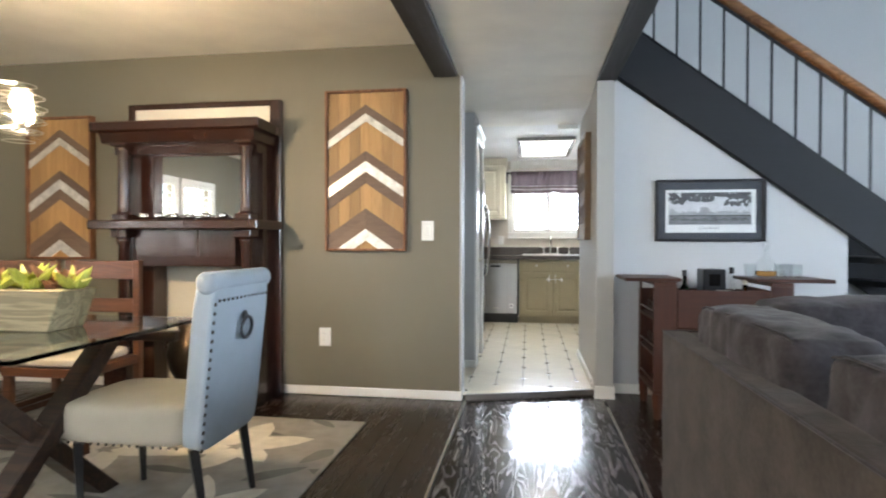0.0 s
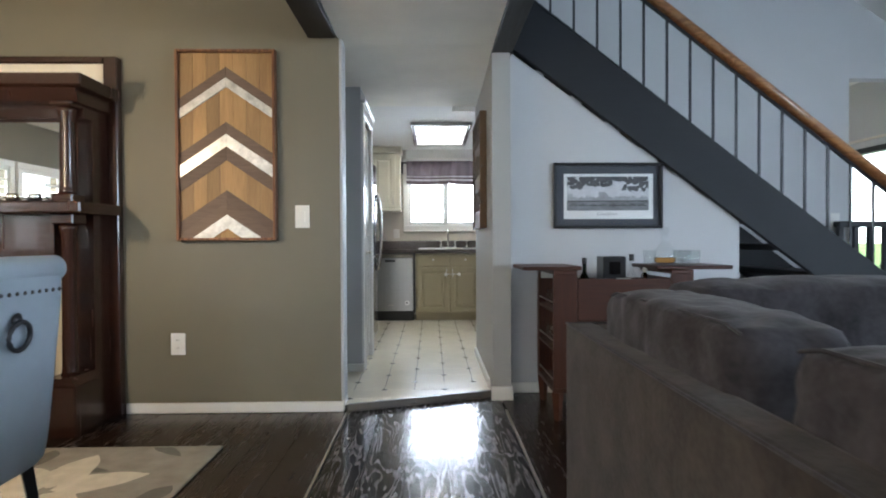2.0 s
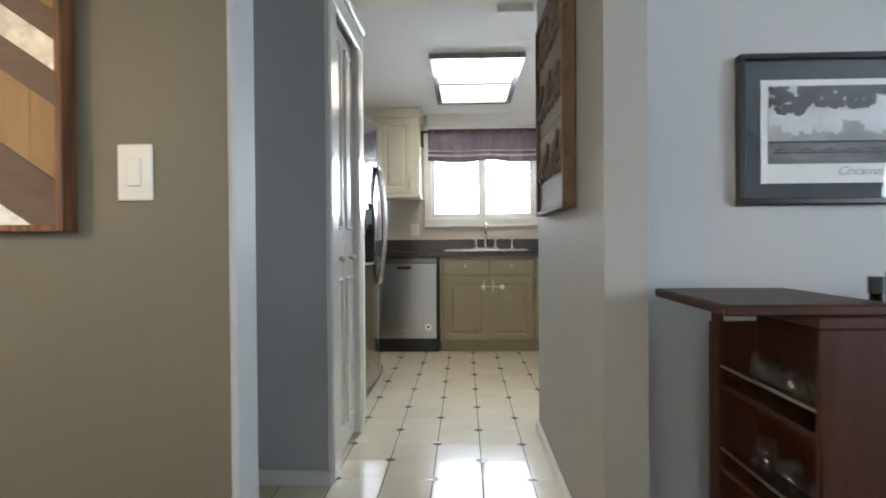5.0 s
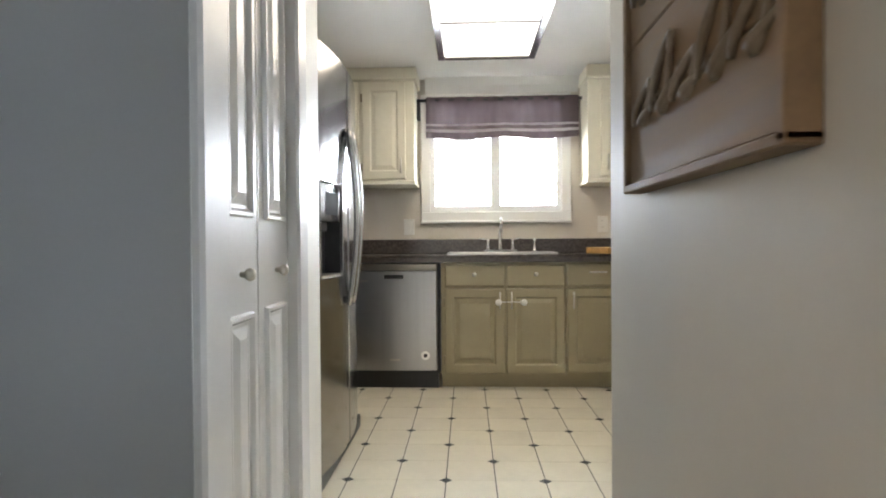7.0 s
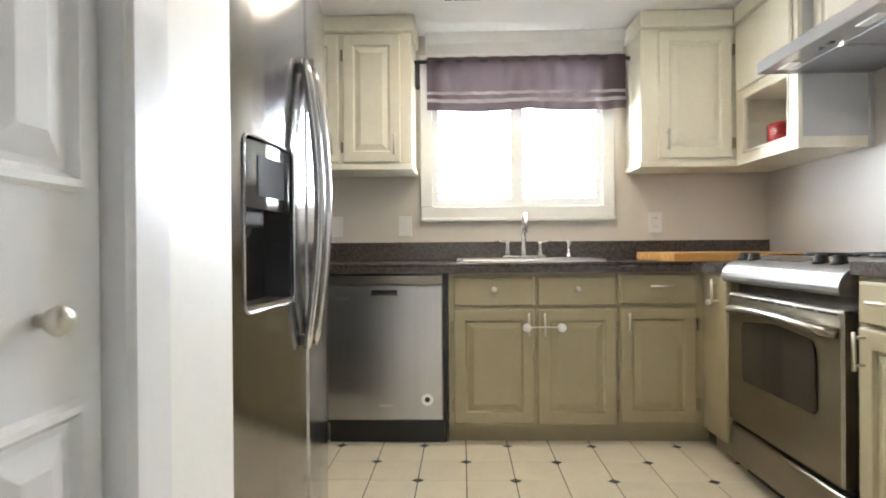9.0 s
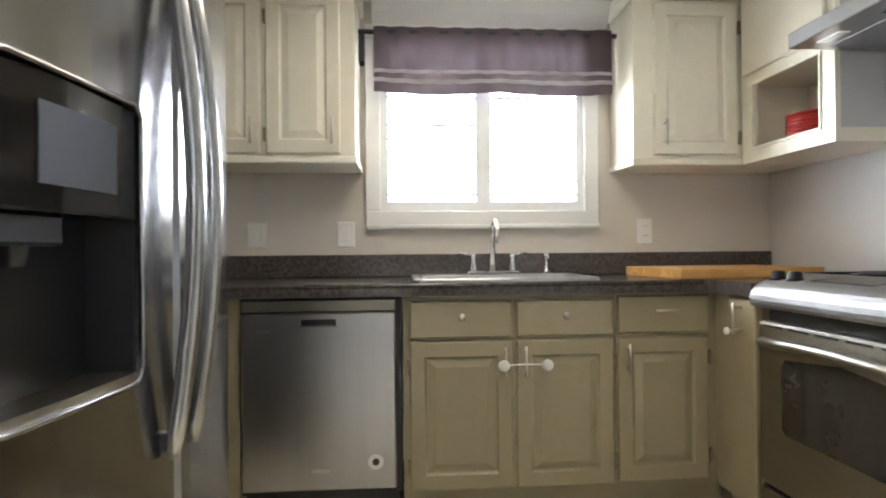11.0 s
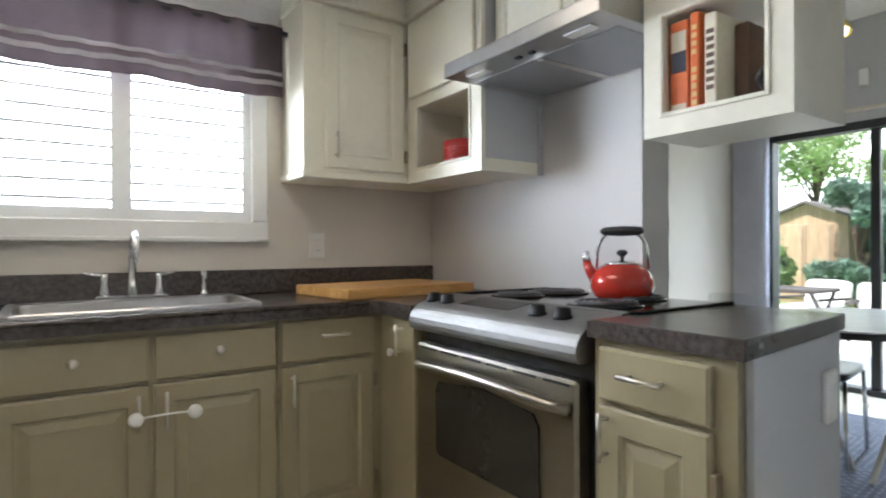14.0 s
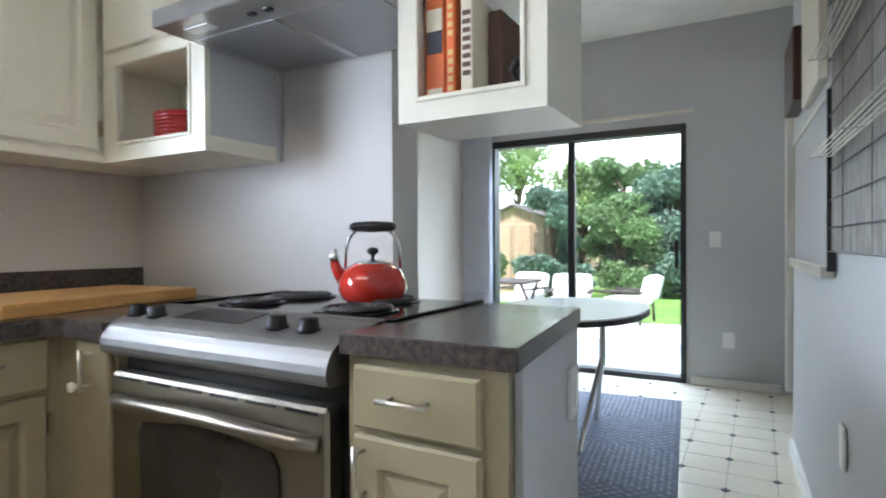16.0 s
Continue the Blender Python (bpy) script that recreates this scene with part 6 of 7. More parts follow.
part("arm", cushion(1.97, 2.19, 2.24, 3.07, 0.03, 0.773, 7, 0.004, 9, 8), M_SUEDE, sofa, smooth=True)
for k, (y0, y1) in enumerate(((1.09, 1.67), (1.685, 2.26), (2.28, 2.89))):
    part("seat_cushion", cushion(0.645, 1.277, y0, y1, 0.32, 0.50, 6, 0.006, 20 + k, 10), M_SUEDE2, sofa, smooth=True)
part("seat_cushion", cushion(1.29, 1.97, 2.29, 2.89, 0.32, 0.50, 6, 0.006, 27, 10), M_SUEDE2, sofa, smooth=True)
part("back_cushion", cushion(0.555, 0.82, 2.135, 2.95, 0.50, 0.835, 4.6, 0.016, 31, 44, crease=0.005), M_SUEDE2, sofa, smooth=True)
part("back_cushion", cushion(0.575, 0.834, 1.37, 2.06, 0.50, 0.826, 4.6, 0.016, 32, 44, crease=0.005), M_SUEDE2, sofa, smooth=True)
part("back_cushion", cushion(0.739, 1.60, 2.69, 2.97, 0.50, 0.866, 4.6, 0.017, 34, 44, crease=0.005), M_SUEDE2, sofa, smooth=True)
part("back_cushion", cushion(1.62, 1.98, 2.69, 2.97, 0.50, 0.82, 4.6, 0.014, 35, 24, crease=0.004), M_SUEDE2, sofa, smooth=True)
for p in (((0.585, 2.16), (0.585, 2.88)), ((0.605, 1.40), (0.605, 2.03))):
    (xa, ya), (xb, yb) = p
    zt = 0.822 if ya > 2.1 else 0.816
    part("piping", tube([(xa, ya, zt - 0.012), (xa, ya + 0.05, zt), (xb, yb - 0.05, zt), (xb, yb, zt - 0.012)], 0.004, 6), M_SUEDE2, sofa)
for x, y in ((0.53, 1.11), (0.53, 3.02), (2.13, 3.02), (2.13, 2.29), (1.2, 1.11)):
    part("foot", box(x - 0.025, x + 0.025, y - 0.025, y + 0.025, FZ, 0.03), M_BLACK, sofa)
own = cushion(-0.165, 0.165, -0.05, 0.05, -0.135, 0.135, 2.6, 0.004, 40, 12, pose(1.30, 2.50, 0.605, 34, 8, 35))
solo("throw_pillow", own, M_PILLOW, (1.30, 2.50, 0.50), "black and white printed throw pillow on the sofa", "pillow", smooth=True)

# bar cabinet
bar = thing("bar_cabinet", (1.1, 4.55, FZ), "walnut bar cabinet with open fold-out top and wine cubbies", "cabinet")
X0, X1, XM0, XM1, YF, YR = 0.71, 1.50, 0.845, 1.375, 4.28, 4.76
part("back", box(X0, X1, YR - 0.015, YR, 0.13, 0.74), M_WALNUT, bar)
part("bottom", box(X0, X1, YF, YR - 0.015, 0.125, 0.15, 0.003), M_WALNUTX, bar)
for a, b in ((X0, XM0), (XM1, X1)):
    part("front_panel", box(a, b, YF, YF + 0.018, 0.15, 0.79, 0.003), M_WALNUT, bar)
    part("inner_side", box(XM0 - 0.016 if a == X0 else XM1, XM0 if a == X0 else XM1 + 0.016, YF + 0.018, YR - 0.015, 0.15, 0.765), M_WALNUT, bar)
    part("column_top", box(a, b, YF, YR, 0.79, 0.812, 0.003), M_WALNUTX, bar)
    for z in (0.36, 0.575):
        part("side_shelf", box(a + 0.002, b - 0.018, YF + 0.018, YR - 0.015, z, z + 0.014), M_WALNUTX, bar)
part("side_rim", box(X0, X0 + 0.012, YR - 0.06, YR - 0.015, 0.15, 0.79), M_WALNUT, bar)
for z in (0.165, 0.385, 0.60):
    part("side_rail", tube([(X0 + 0.006, YF + 0.02, z + 0.03), (X0 + 0.006, YR - 0.05, z + 0.03)], 0.004, 6), M_NICKEL, bar)
fp = part("drop_front", box(XM0 + 0.003, XM1 - 0.003, YF + 0.002, YF + 0.02, 0.53, 0.765, 0.003), M_WALNUTX, bar)
dw2 = part("drawer_front", box(XM0 + 0.003, XM1 - 0.003, YF + 0.002, YF + 0.02, 0.42, 0.524, 0.003), M_WALNUTX, bar)
for z, p in ((0.768, fp), (0.520, dw2)):
    part("tab_pull", box(1.065, 1.145, YF - 0.012, YF + 0.003, z - 0.004, z, 0.001), M_NICKEL, p, "steel tab pull")
part("well_floor", box(XM0, XM1, YF + 0.02, YR - 0.015, 0.60, 0.612), M_WALNUTX, bar)
part("rack_top", box(XM0, XM1, YF + 0.02, YR - 0.015, 0.405, 0.418), M_WALNUTX, bar)
for k in range(1, 6):
    x = XM0 + (XM1 - XM0) * k / 6
    part("rack_divider", box(x - 0.005, x + 0.005, YF + 0.004, YR - 0.02, 0.15, 0.405), M_WALNUT, bar)
for z in (0.235, 0.32):
    part("rack_shelf", box(XM0, XM1, YF + 0.006, YR - 0.02, z - 0.005, z + 0.005), M_WALNUTX, bar)
part("wing", box(0.545, 0.875, 4.30, 4.70, 0.8125, 0.834, 0.004), M_WALNUTX, bar, "folded out top leaf")
part("wing", box(1.30, 1.735, 4.30, 4.70, 0.8125, 0.834, 0.004), M_WALNUTX, bar, "folded out top leaf")
for x in (X0 + 0.03, X1 - 0.03):
    for y in (YF + 0.03, YR - 0.03):
        part("leg", tube([(x, y, 0.125), (x, y, FZ)], [0.034, 0.022], 4), M_WALNUT, bar)


def bottle(x, y, z, h, r, material, label, cap=M_BLACK):
    b = thing("bottle", (x, y, z), label, "bottle", group="bar bottles")
    part("body", lathe([(r, 0), (r, h * 0.55), (r * 0.45, h * 0.68), (r * 0.4, h * 0.9)], (x, y, z), 14), material, b, smooth=True)
    part("cap", lathe([(r * 0.48, 0), (r * 0.48, h * 0.14)], (x, y, z + h * 0.88), 12), cap, b)


bottle(0.93, 4.45, 0.6125, 0.26, 0.03, M_GREENG, "green glass liquor bottle in the bar well")
bottle(0.885, 4.5, 0.6125, 0.21, 0.028, M_GREENG, "short green bottle in the bar well")
bottle(1.21, 4.45, 0.6125, 0.28, 0.032, M_THIN, "clear glass liquor bottle with dark cap")
bottle(1.30, 4.48, 0.6125, 0.20, 0.03, M_AMBER, "small bottle of amber liquor", M_NICKEL)
bx = thing("black_box", (1.06, 4.5, 0.6125), "square black box with a framed front in the bar well", "box")
part("case", box(1.04, 1.175, 4.44, 4.58, 0.6125, 0.885, 0.006), M_BLACK, bx)
part("window", box(1.075, 1.14, 4.434, 4.441, 0.78, 0.855, 0.003), M_BLACKG, bx)
dc = thing("decanter", (1.42, 4.48, 0.834), "clear glass decanter of amber whiskey", "decanter")
part("body", lathe([(0.05, 0), (0.062, 0.01), (0.066, 0.05), (0.05, 0.10), (0.02, 0.13), (0.017, 0.165), (0.024, 0.172)], (1.42, 4.48, 0.8345), 20), M_THIN, dc, smooth=True)
part("whiskey", lathe([(0.046, 0.008), (0.057, 0.014), (0.060, 0.035), (0.058, 0.042)], (1.42, 4.48, 0.8345), 20), M_AMBER, dc, smooth=True)
part("stopper", lathe([(0.012, 0), (0.02, 0.015), (0.03, 0.035), (0.018, 0.055)], (1.42, 4.48, 1.003), 12), M_THIN, dc, smooth=True)
for x, y in ((1.335, 4.5), (1.50, 4.46), (1.545, 4.5), (1.575, 4.44)):
    g = thing("whiskey_glass", (x, y, 0.834), "clear whiskey tumbler on the bar cabinet", "glass", group="bar glasses")
    part("tumbler", lathe([(0.03, 0), (0.034, 0.004), (0.038, 0.085), (0.0355, 0.085), (0.031, 0.012), (0.004, 0.010)], (x, y, 0.8345), 16), M_THIN, g, smooth=True)
for z in (0.374, 0.589):
    for y in (4.38, 4.48, 4.58):
        g = thing("stemless_glass", (0.77, y, z), "clear glass on the side shelf of the bar", "glass", group="bar glasses")
        part("tumbler", lathe([(0.02, 0), (0.032, 0.012), (0.036, 0.05), (0.030, 0.10), (0.028, 0.10), (0.034, 0.05), (0.028, 0.016), (0.004, 0.008)], (0.765, y, z + 0.0005), 14), M_THIN, g, smooth=True)

# framed skyline print
fp2 = thing("framed_print", (1.21, 4.88, 1.06), "black framed black and white skyline print with wide mat", "picture")
PX0, PX1, PZ0, PZ1 = 0.845, 1.572, 1.06, 1.495
for b in ((PX0, PX1, PZ0, PZ0 + 0.018), (PX0, PX1, PZ1 - 0.018, PZ1), (PX0, PX0 + 0.018, PZ0 + 0.018, PZ1 - 0.018), (PX1 - 0.018, PX1, PZ0 + 0.018, PZ1 - 0.018)):
    part("rim", box(b[0], b[1], 4.866, 4.898, b[2], b[3], 0.003), M_BLACK, fp2)
part("mat_board", box(PX0 + 0.018, PX1 - 0.018, 4.888, 4.898, PZ0 + 0.018, PZ1 - 0.018), M_MATB, fp2)
pp = part("paper", box(0.913, 1.510, 4.885, 4.888, 1.122, 1.422), M_PAPER, fp2)
PA, PB, PC, PD = 0.933, 1.480, 1.178, 1.404
part("print_sky", box(PA, PB, 4.8838, 4.885, PC, PD), M_PRSKY, pp)
part("print_water", box(PA, PB, 4.8832, 4.8838, PC, PC + 0.062), M_PRWATER, pp)
rnd = random.Random(3)
own = None
for k in range(44):
    x = PA + 0.002 + k * 0.0123
    h = 0.018 + rnd.random() * 0.016 + (0.030 if 16 < k < 22 else 0) + (0.022 if k < 3 else 0)
    own = box(x, x + 0.0122, 4.8826, 4.8832, PC + 0.062, PC + 0.064 + h, bm=own)
part("print_skyline", own, M_PRGREY, pp)
own = box(PA, PB, 4.8822, 4.8826, PC + 0.060, PC + 0.066)
for k in range(8):
    x = PA + 0.012 + k * 0.066
    own = box(x, x + 0.058, 4.8822, 4.8826, PC + 0.030, PC + 0.034, bm=own)
    own = prism([(x, PC + 0.034), (x + 0.029, PC + 0.046), (x + 0.058, PC + 0.034), (x + 0.029, PC + 0.041)], "Y", 4.8822, 4.8826, own)
part("print_bridge", own, M_PRDARK, pp)
own = bmesh.new()
for k in range(330):
    u = rnd.random()
    deep = 0.075 if u < 0.22 else 0.055 if u < 0.55 else 0.022 if u < 0.68 else 0.085
    z = PD - deep * rnd.random() ** 1.3 - 0.004
    x = PA + (PB - PA) * u
    r = rnd.uniform(0.005, 0.015)
    q = [(min(PB - 0.001, max(PA + 0.001, x + 1.3 * r * math.cos(j) * rnd.uniform(0.6, 1.2))), min(PD - 0.001, z + r * math.sin(j))) for j in (0, 1.2, 2.5, 3.8, 5.0)]
    prism(q, "Y", 4.8816 - 0.000002 * k, 4.8822, own)
part("print_branches", own, M_PRLEAF, pp)
cu = bpy.data.curves.new("caption", "FONT")
cu.body, cu.size, cu.align_x, cu.shear, cu.extrude = "Cincinnati", 0.034, "CENTER", 0.25, 0.0004
tmp = new("caption", cu)
bpy.context.view_layer.update()
me = bpy.data.meshes.new_from_object(tmp)
bpy.data.objects.remove(tmp)
me.materials.append(M_PRGREY)
cap = new("caption", me)
cap.parent = pp
cap.location, cap.rotation_euler = Vector((1.20, 4.8845, 1.145)) - base_of(pp), (radians(90), 0, 0)
pg = part("glazing", box(PX0 + 0.018, PX1 - 0.018, 4.874, 4.8755, PZ0 + 0.018, PZ1 - 0.018), M_GLASS, fp2)
pg.visible_shadow = False

# ---- breakfast area ----
t2 = thing("breakfast_table", (3.1, 7.15, 0), "small white topped breakfast table on metal legs", "table")
own = bmesh.new()
ring = [(3.08 + 0.54 * math.copysign(abs(math.cos(a * 0.1745)) ** 0.85, math.cos(a * 0.1745)), 7.20 + 0.375 * math.copysign(abs(math.sin(a * 0.1745)) ** 0.85, math.sin(a * 0.1745))) for a in range(36)]
part("tabletop", prism(ring, "Z", 0.738, 0.745), M_TABLEW, t2)
part("edge_band", prism([(3.08 + (x - 3.08) * 1.006, 7.20 + (y - 7.20) * 1.006) for x, y in ring], "Z", 0.712, 0.7375), M_BLACK, t2, "black table rim")
for px, py, feet in ((3.33, 7.10, ((3.63, 7.21), (3.02, 7.145))), (2.83, 7.30, ((2.53, 7.19), (3.14, 7.26)))):
    part("post", tube([(px, py, 0.713), (px, py, 0.40)], 0.017, 8), M_NICKEL, t2)
    for fx, fy in feet:
        part("leg", tube([(px, py, 0.46), (fx, fy, 0.012)], 0.014, 8), M_NICKEL, t2)
part("brace", tube([(2.83, 7.30, 0.66), (3.33, 7.10, 0.66)], 0.012, 6), M_NICKEL, t2)
for sx, sy, turn in ((3.22, 7.48, 8), (3.1, 8.0, 90)):
    c = thing("metal_chair", (sx, sy, 0.012), "chrome sled-base chair tucked at the breakfast table", "chair", group="breakfast chairs")
    c.rotation_euler = (0, 0, radians(turn))
    for s in (-1, 1):
        part("sled_frame", tube([(-0.19, s * 0.19, 0.43), (-0.20, s * 0.20, 0.02), (-0.18, s * 0.20, 0.010), (0.20, s * 0.20, 0.010), (0.22, s * 0.20, 0.02), (0.19, s * 0.19, 0.43)], 0.010, 8), M_CHROME, c, "chrome tube runner", True, True)
    part("seat", cushion(-0.21, 0.21, -0.20, 0.20, 0.425, 0.465, 8, 0.0, 1, 6), M_BLACK, c, "black seat", True, True)
rug2 = thing("woven_rug", (3.5, 7.6, 0), "slate blue woven flatweave rug with pale dashes", "rug")
RUGT = pose(4.28, 6.80, 0, 0, 0, 5.8)
own = box(-2.1, 0.0, 0.0, 1.5, 0, 0.011, 0.003)
bmesh.ops.transform(own, matrix=RUGT, verts=own.verts)
part("weave", own, M_RUG2, rug2)
own = bmesh.new()
for i in range(40):
    for j in range(48):
        x, y = -2.08 + i * 0.052, 0.03 + j * 0.030
        x += 0.026 * (j % 2)
        if x > -0.04:
            continue
        quad = ((x, y), (x + 0.038, y), (x + 0.038, y + 0.011), (x, y + 0.011)) if (i // 10 + j // 16) % 2 else ((x, y), (x + 0.014, y), (x + 0.014, y + 0.024), (x, y + 0.024))
        own.faces.new([own.verts.new((px, py, 0.0118)) for px, py in quad])
bmesh.ops.transform(own, matrix=RUGT, verts=own.verts)
tagged(part("weave_pattern", own, M_RUG2L, rug2), kind="stuff")
pend = thing("pendant_lamp", (3.3, 7.53, 2.1), "lit pendant lamp with yellow glass shade over the breakfast table", "lamp")
part("cord", tube([(3.3, 7.53, 2.74), (3.3, 7.53, 2.31)], 0.005, 6), M_NICKEL, pend)
part("shade", lathe([(0.03, 0.31), (0.09, 0.295), (0.155, 0.25), (0.195, 0.19), (0.205, 0.16), (0.198, 0.16), (0.15, 0.235), (0.085, 0.28)], (3.3, 7.53, 2.02), 28), M_YSHADE, pend, "yellow glass shade", smooth=True)
part("diffuser", lathe([(0.05, 0.11), (0.13, 0.125), (0.185, 0.155), (0.190, 0.175), (0.15, 0.20), (0.02, 0.21)], (3.3, 7.53, 2.02), 28), M_LAMPSH, pend, "glowing white bowl", smooth=True)

# whiteboard wall: board, wire rack, wooden plaque
def on_wall(x):
    return 6.056 + (x - 0.44) * (0.134 / 3.16)


wb = thing("whiteboard", (2.7, 6.17, 1.0), "white enamel memo board with grey tray", "whiteboard")


def slab_on(x0, x1, d0, d1, z0, z1, bevel=0.0):
    return prism([(x0, on_wall(x0) + d0), (x1, on_wall(x1) + d0), (x1, on_wall(x1) + d1), (x0, on_wall(x0) + d1)], "Z", z0, z1, bevel=bevel)


part("board", slab_on(2.31, 3.33, 0.003, 0.018, 1.0, 1.53), M_BOARDW, wb)
part("tray", slab_on(2.31, 3.35, 0.003, 0.040, 0.965, 0.999), M_NICKEL, wb, "grey metal tray")
part("rim", slab_on(2.29, 2.309, 0.003, 0.026, 0.985, 1.55), M_BLACK, wb)
part("rim", slab_on(3.332, 3.35, 0.003, 0.024, 1.0, 1.55), M_NICKEL, wb)
part("rim", slab_on(2.31, 3.33, 0.003, 0.024, 1.531, 1.55), M_NICKEL, wb)
plq = thing("wooden_plaque", (2.9, 6.17, 1.62), "cream picture board with brown wooden end block on the wall", "plaque")
part("panel", slab_on(2.45, 2.93, 0.002, 0.030, 1.62, 2.10, 0.003), M_CREAM, plq)
part("end_block", slab_on(2.932, 3.33, 0.002, 0.060, 1.665, 1.97, 0.004), M_WALNUTX, plq)
wr = thing("wire_rack", (1.7, 6.13, 1.05), "rustic grey wood and wire magazine rack hung on the wall", "rack")
for k in range(6):
    part("board", slab_on(1.20 + k * 0.18, 1.378 + k * 0.18, 0.002, 0.014 + 0.002 * (k % 2), 1.05, 2.05), M_SCREEN, wr)
part("rod", slab_on(1.20, 2.28, 0.019, 0.025, 1.046, 1.0495), M_GALV, wr)
for k in range(11):
    z = 1.12 + k * 0.085
    part("wire", tube([(1.20, on_wall(1.2) + 0.022, z), (2.28, on_wall(2.28) + 0.022, z)], 0.0022, 5), M_IRON, wr)
for z in (1.33, 1.62):
    for k in range(5):
        d = 0.03 + k * 0.012
        part("shelf_wire", tube([(1.25, on_wall(1.25) + d, z), (2.20, on_wall(2.20) + d, z)], 0.0022, 5), M_NICKEL, wr)
    for x in (1.25, 1.72, 2.20):
        part("shelf_wire", tube([(x, on_wall(x) + 0.016, z), (x, on_wall(x) + 0.085, z)], 0.0026, 5), M_NICKEL, wr)
p = thing("wall_outlet", (2.15, 6.13, 0.43), "white outlet plate on the hall side wall", "outlet")
part("plate", box(2.11, 2.19, on_wall(2.15) + 0.001, on_wall(2.15) + 0.012, 0.43, 0.55, 0.003), M_PLATE, p)

# ---- garden ----
solo("ground", box(-200, 200, -200, 200, -0.20, -0.12), M_GRASS, (0, 0, -0.2), "green lawn that reaches the horizon", "lawn", kind="structure")
solo("backdrop", box(110, 111, -120, 160, -0.1, 70), M_HAZE, (110, 0, 0), "bright hazy sky beyond the garden", "sky", kind="structure")
solo("patio", box(4.97, 8.4, 4.0, 11.5, -0.12, -0.04, 0.01), M_PATIO, (4.97, 4, -0.12), "pale concrete patio slab", "patio", kind="structure")


def leaves(centres, count, size, seed, flat=0.55):
    """Many small leaf blades scattered through blobs of (centre, radius)."""
    r = random.Random(seed)
    verts, faces = [], []
    for _ in range(count):
        (cx, cy, cz), rad = r.choice(centres)
        d = Vector((r.gauss(0, 1), r.gauss(0, 1), r.gauss(0, 1))).normalized() * rad * r.random() ** 0.4
        p = Vector((cx, cy, cz)) + Vector((d.x, d.y, d.z * 0.8))
        u = Vector((r.uniform(-1, 1), r.uniform(-1, 1), r.uniform(-1, 0.4))).normalized()
        w = u.cross(Vector((r.uniform(-1, 1), r.uniform(-1, 1), 1))).normalized()
        s = size * r.uniform(0.6, 1.4)
        i = len(verts)
        verts += [p - u * s, p + w * s * flat * 0.6, p + u * s, p - w * s * flat * 0.6]
        faces.append((i, i + 1, i + 2, i + 3))
    me = bpy.data.meshes.new("crown")
    me.from_pydata([tuple(v) for v in verts], [], faces)
    return me


def tree(x, y, h, spread, seed, material, count=4200, size=0.075, label="leafy garden tree with a dense uneven crown", low=0.25):
    r = random.Random(seed)
    t = thing("tree", (x, y, -0.12), label, "tree", group="garden trees")
    own = tube([(x, y, -0.14), (x + 0.1, y, h * 0.3), (x, y + 0.1, h * 0.6), (x + 0.1, y, h * 0.9)], [0.12, 0.09, 0.06, 0.02], 8)
    blobs = []
    for k in range(16):
        a, u = r.uniform(0, 6.28), r.uniform(low, 1.0)
        rr = spread * (1.15 - 0.6 * u) * r.uniform(0.3, 1)
        c = (x + rr * math.cos(a), y + rr * math.sin(a), h * u)
        blobs.append((c, spread * r.uniform(0.28, 0.48)))
        tube([(x, y, h * u * 0.6), (x + rr * 0.5 * math.cos(a), y + rr * 0.5 * math.sin(a), h * u * 0.85), c], [0.045, 0.03, 0.01], 5, own)
    part("trunk", own, M_BARK, t)
    me = leaves(blobs, int(count * 1.5), size, seed)
    me.materials.append(material)
    for v in me.vertices:
        v.co -= Vector((x, y, -0.12))
    ob = new("crown", me)
    ob.parent = t
    return t


tree(14.5, 9.0, 3.1, 1.4, 1, M_LEAF, 9000)
tree(15.5, 10.6, 3.0, 1.3, 2, M_LEAF2, 6000)
tree(14.2, 8.1, 2.7, 1.2, 3, M_LEAF3, 8000)
tree(16.5, 6.6, 3.4, 1.5, 4, M_LEAF2, 6000)
tree(12.3, 10.35, 2.2, 0.75, 5, M_LEAF3, 7000, low=0.05, label="rounded garden shrub by the tree line")
tree(13.4, 9.1, 1.8, 1.0, 6, M_LEAF, 6000, low=0.05, label="rounded garden shrub by the tree line")
tree(13.6, 7.6, 1.7, 1.0, 7, M_LEAF3, 6000, low=0.05, label="rounded garden shrub by the tree line")
tree(11.2, 11.4, 1.3, 0.55, 8, M_LEAF2, 4000, 0.08, low=0.05, label="pale flowering shrub beside the shed")
tree(22.0, 15.0, 6.2, 2.2, 9, M_LEAF2, 2600, 0.12, low=0.6)
fence = thing("garden_fence", (18, 10, -0.12), "weathered wooden board fence behind the trees", "fence")
for k in range(70):
    part("board", box(25.6, 25.63, -2 + k * 0.42, -2 + k * 0.42 + 0.40, -0.12, 1.7), M_FENCE, fence)
shed = thing("garden_shed", (13.0, 11.56, -0.12), "tan wooden garden shed with gable roof", "shed")
part("wall", prism([(10.80, -0.12), (12.32, -0.12), (12.32, 1.70), (11.56, 1.99), (10.80, 1.70)], "X", 13.0, 15.2), M_SHED, shed)
for s in (-1, 1):
    part("roof", prism([(11.56, 2.05), (11.56, 1.99), (11.56 + s * 0.88, 1.64), (11.56 + s * 0.88, 1.70)], "X", 12.85, 15.3), M_ROOFS, shed)
for k in range(2):
    part("door", box(12.96, 13.0, 11.06 + k * 0.51, 11.56 + k * 0.51, 0.0, 1.55, 0.01), M_SHED, shed)
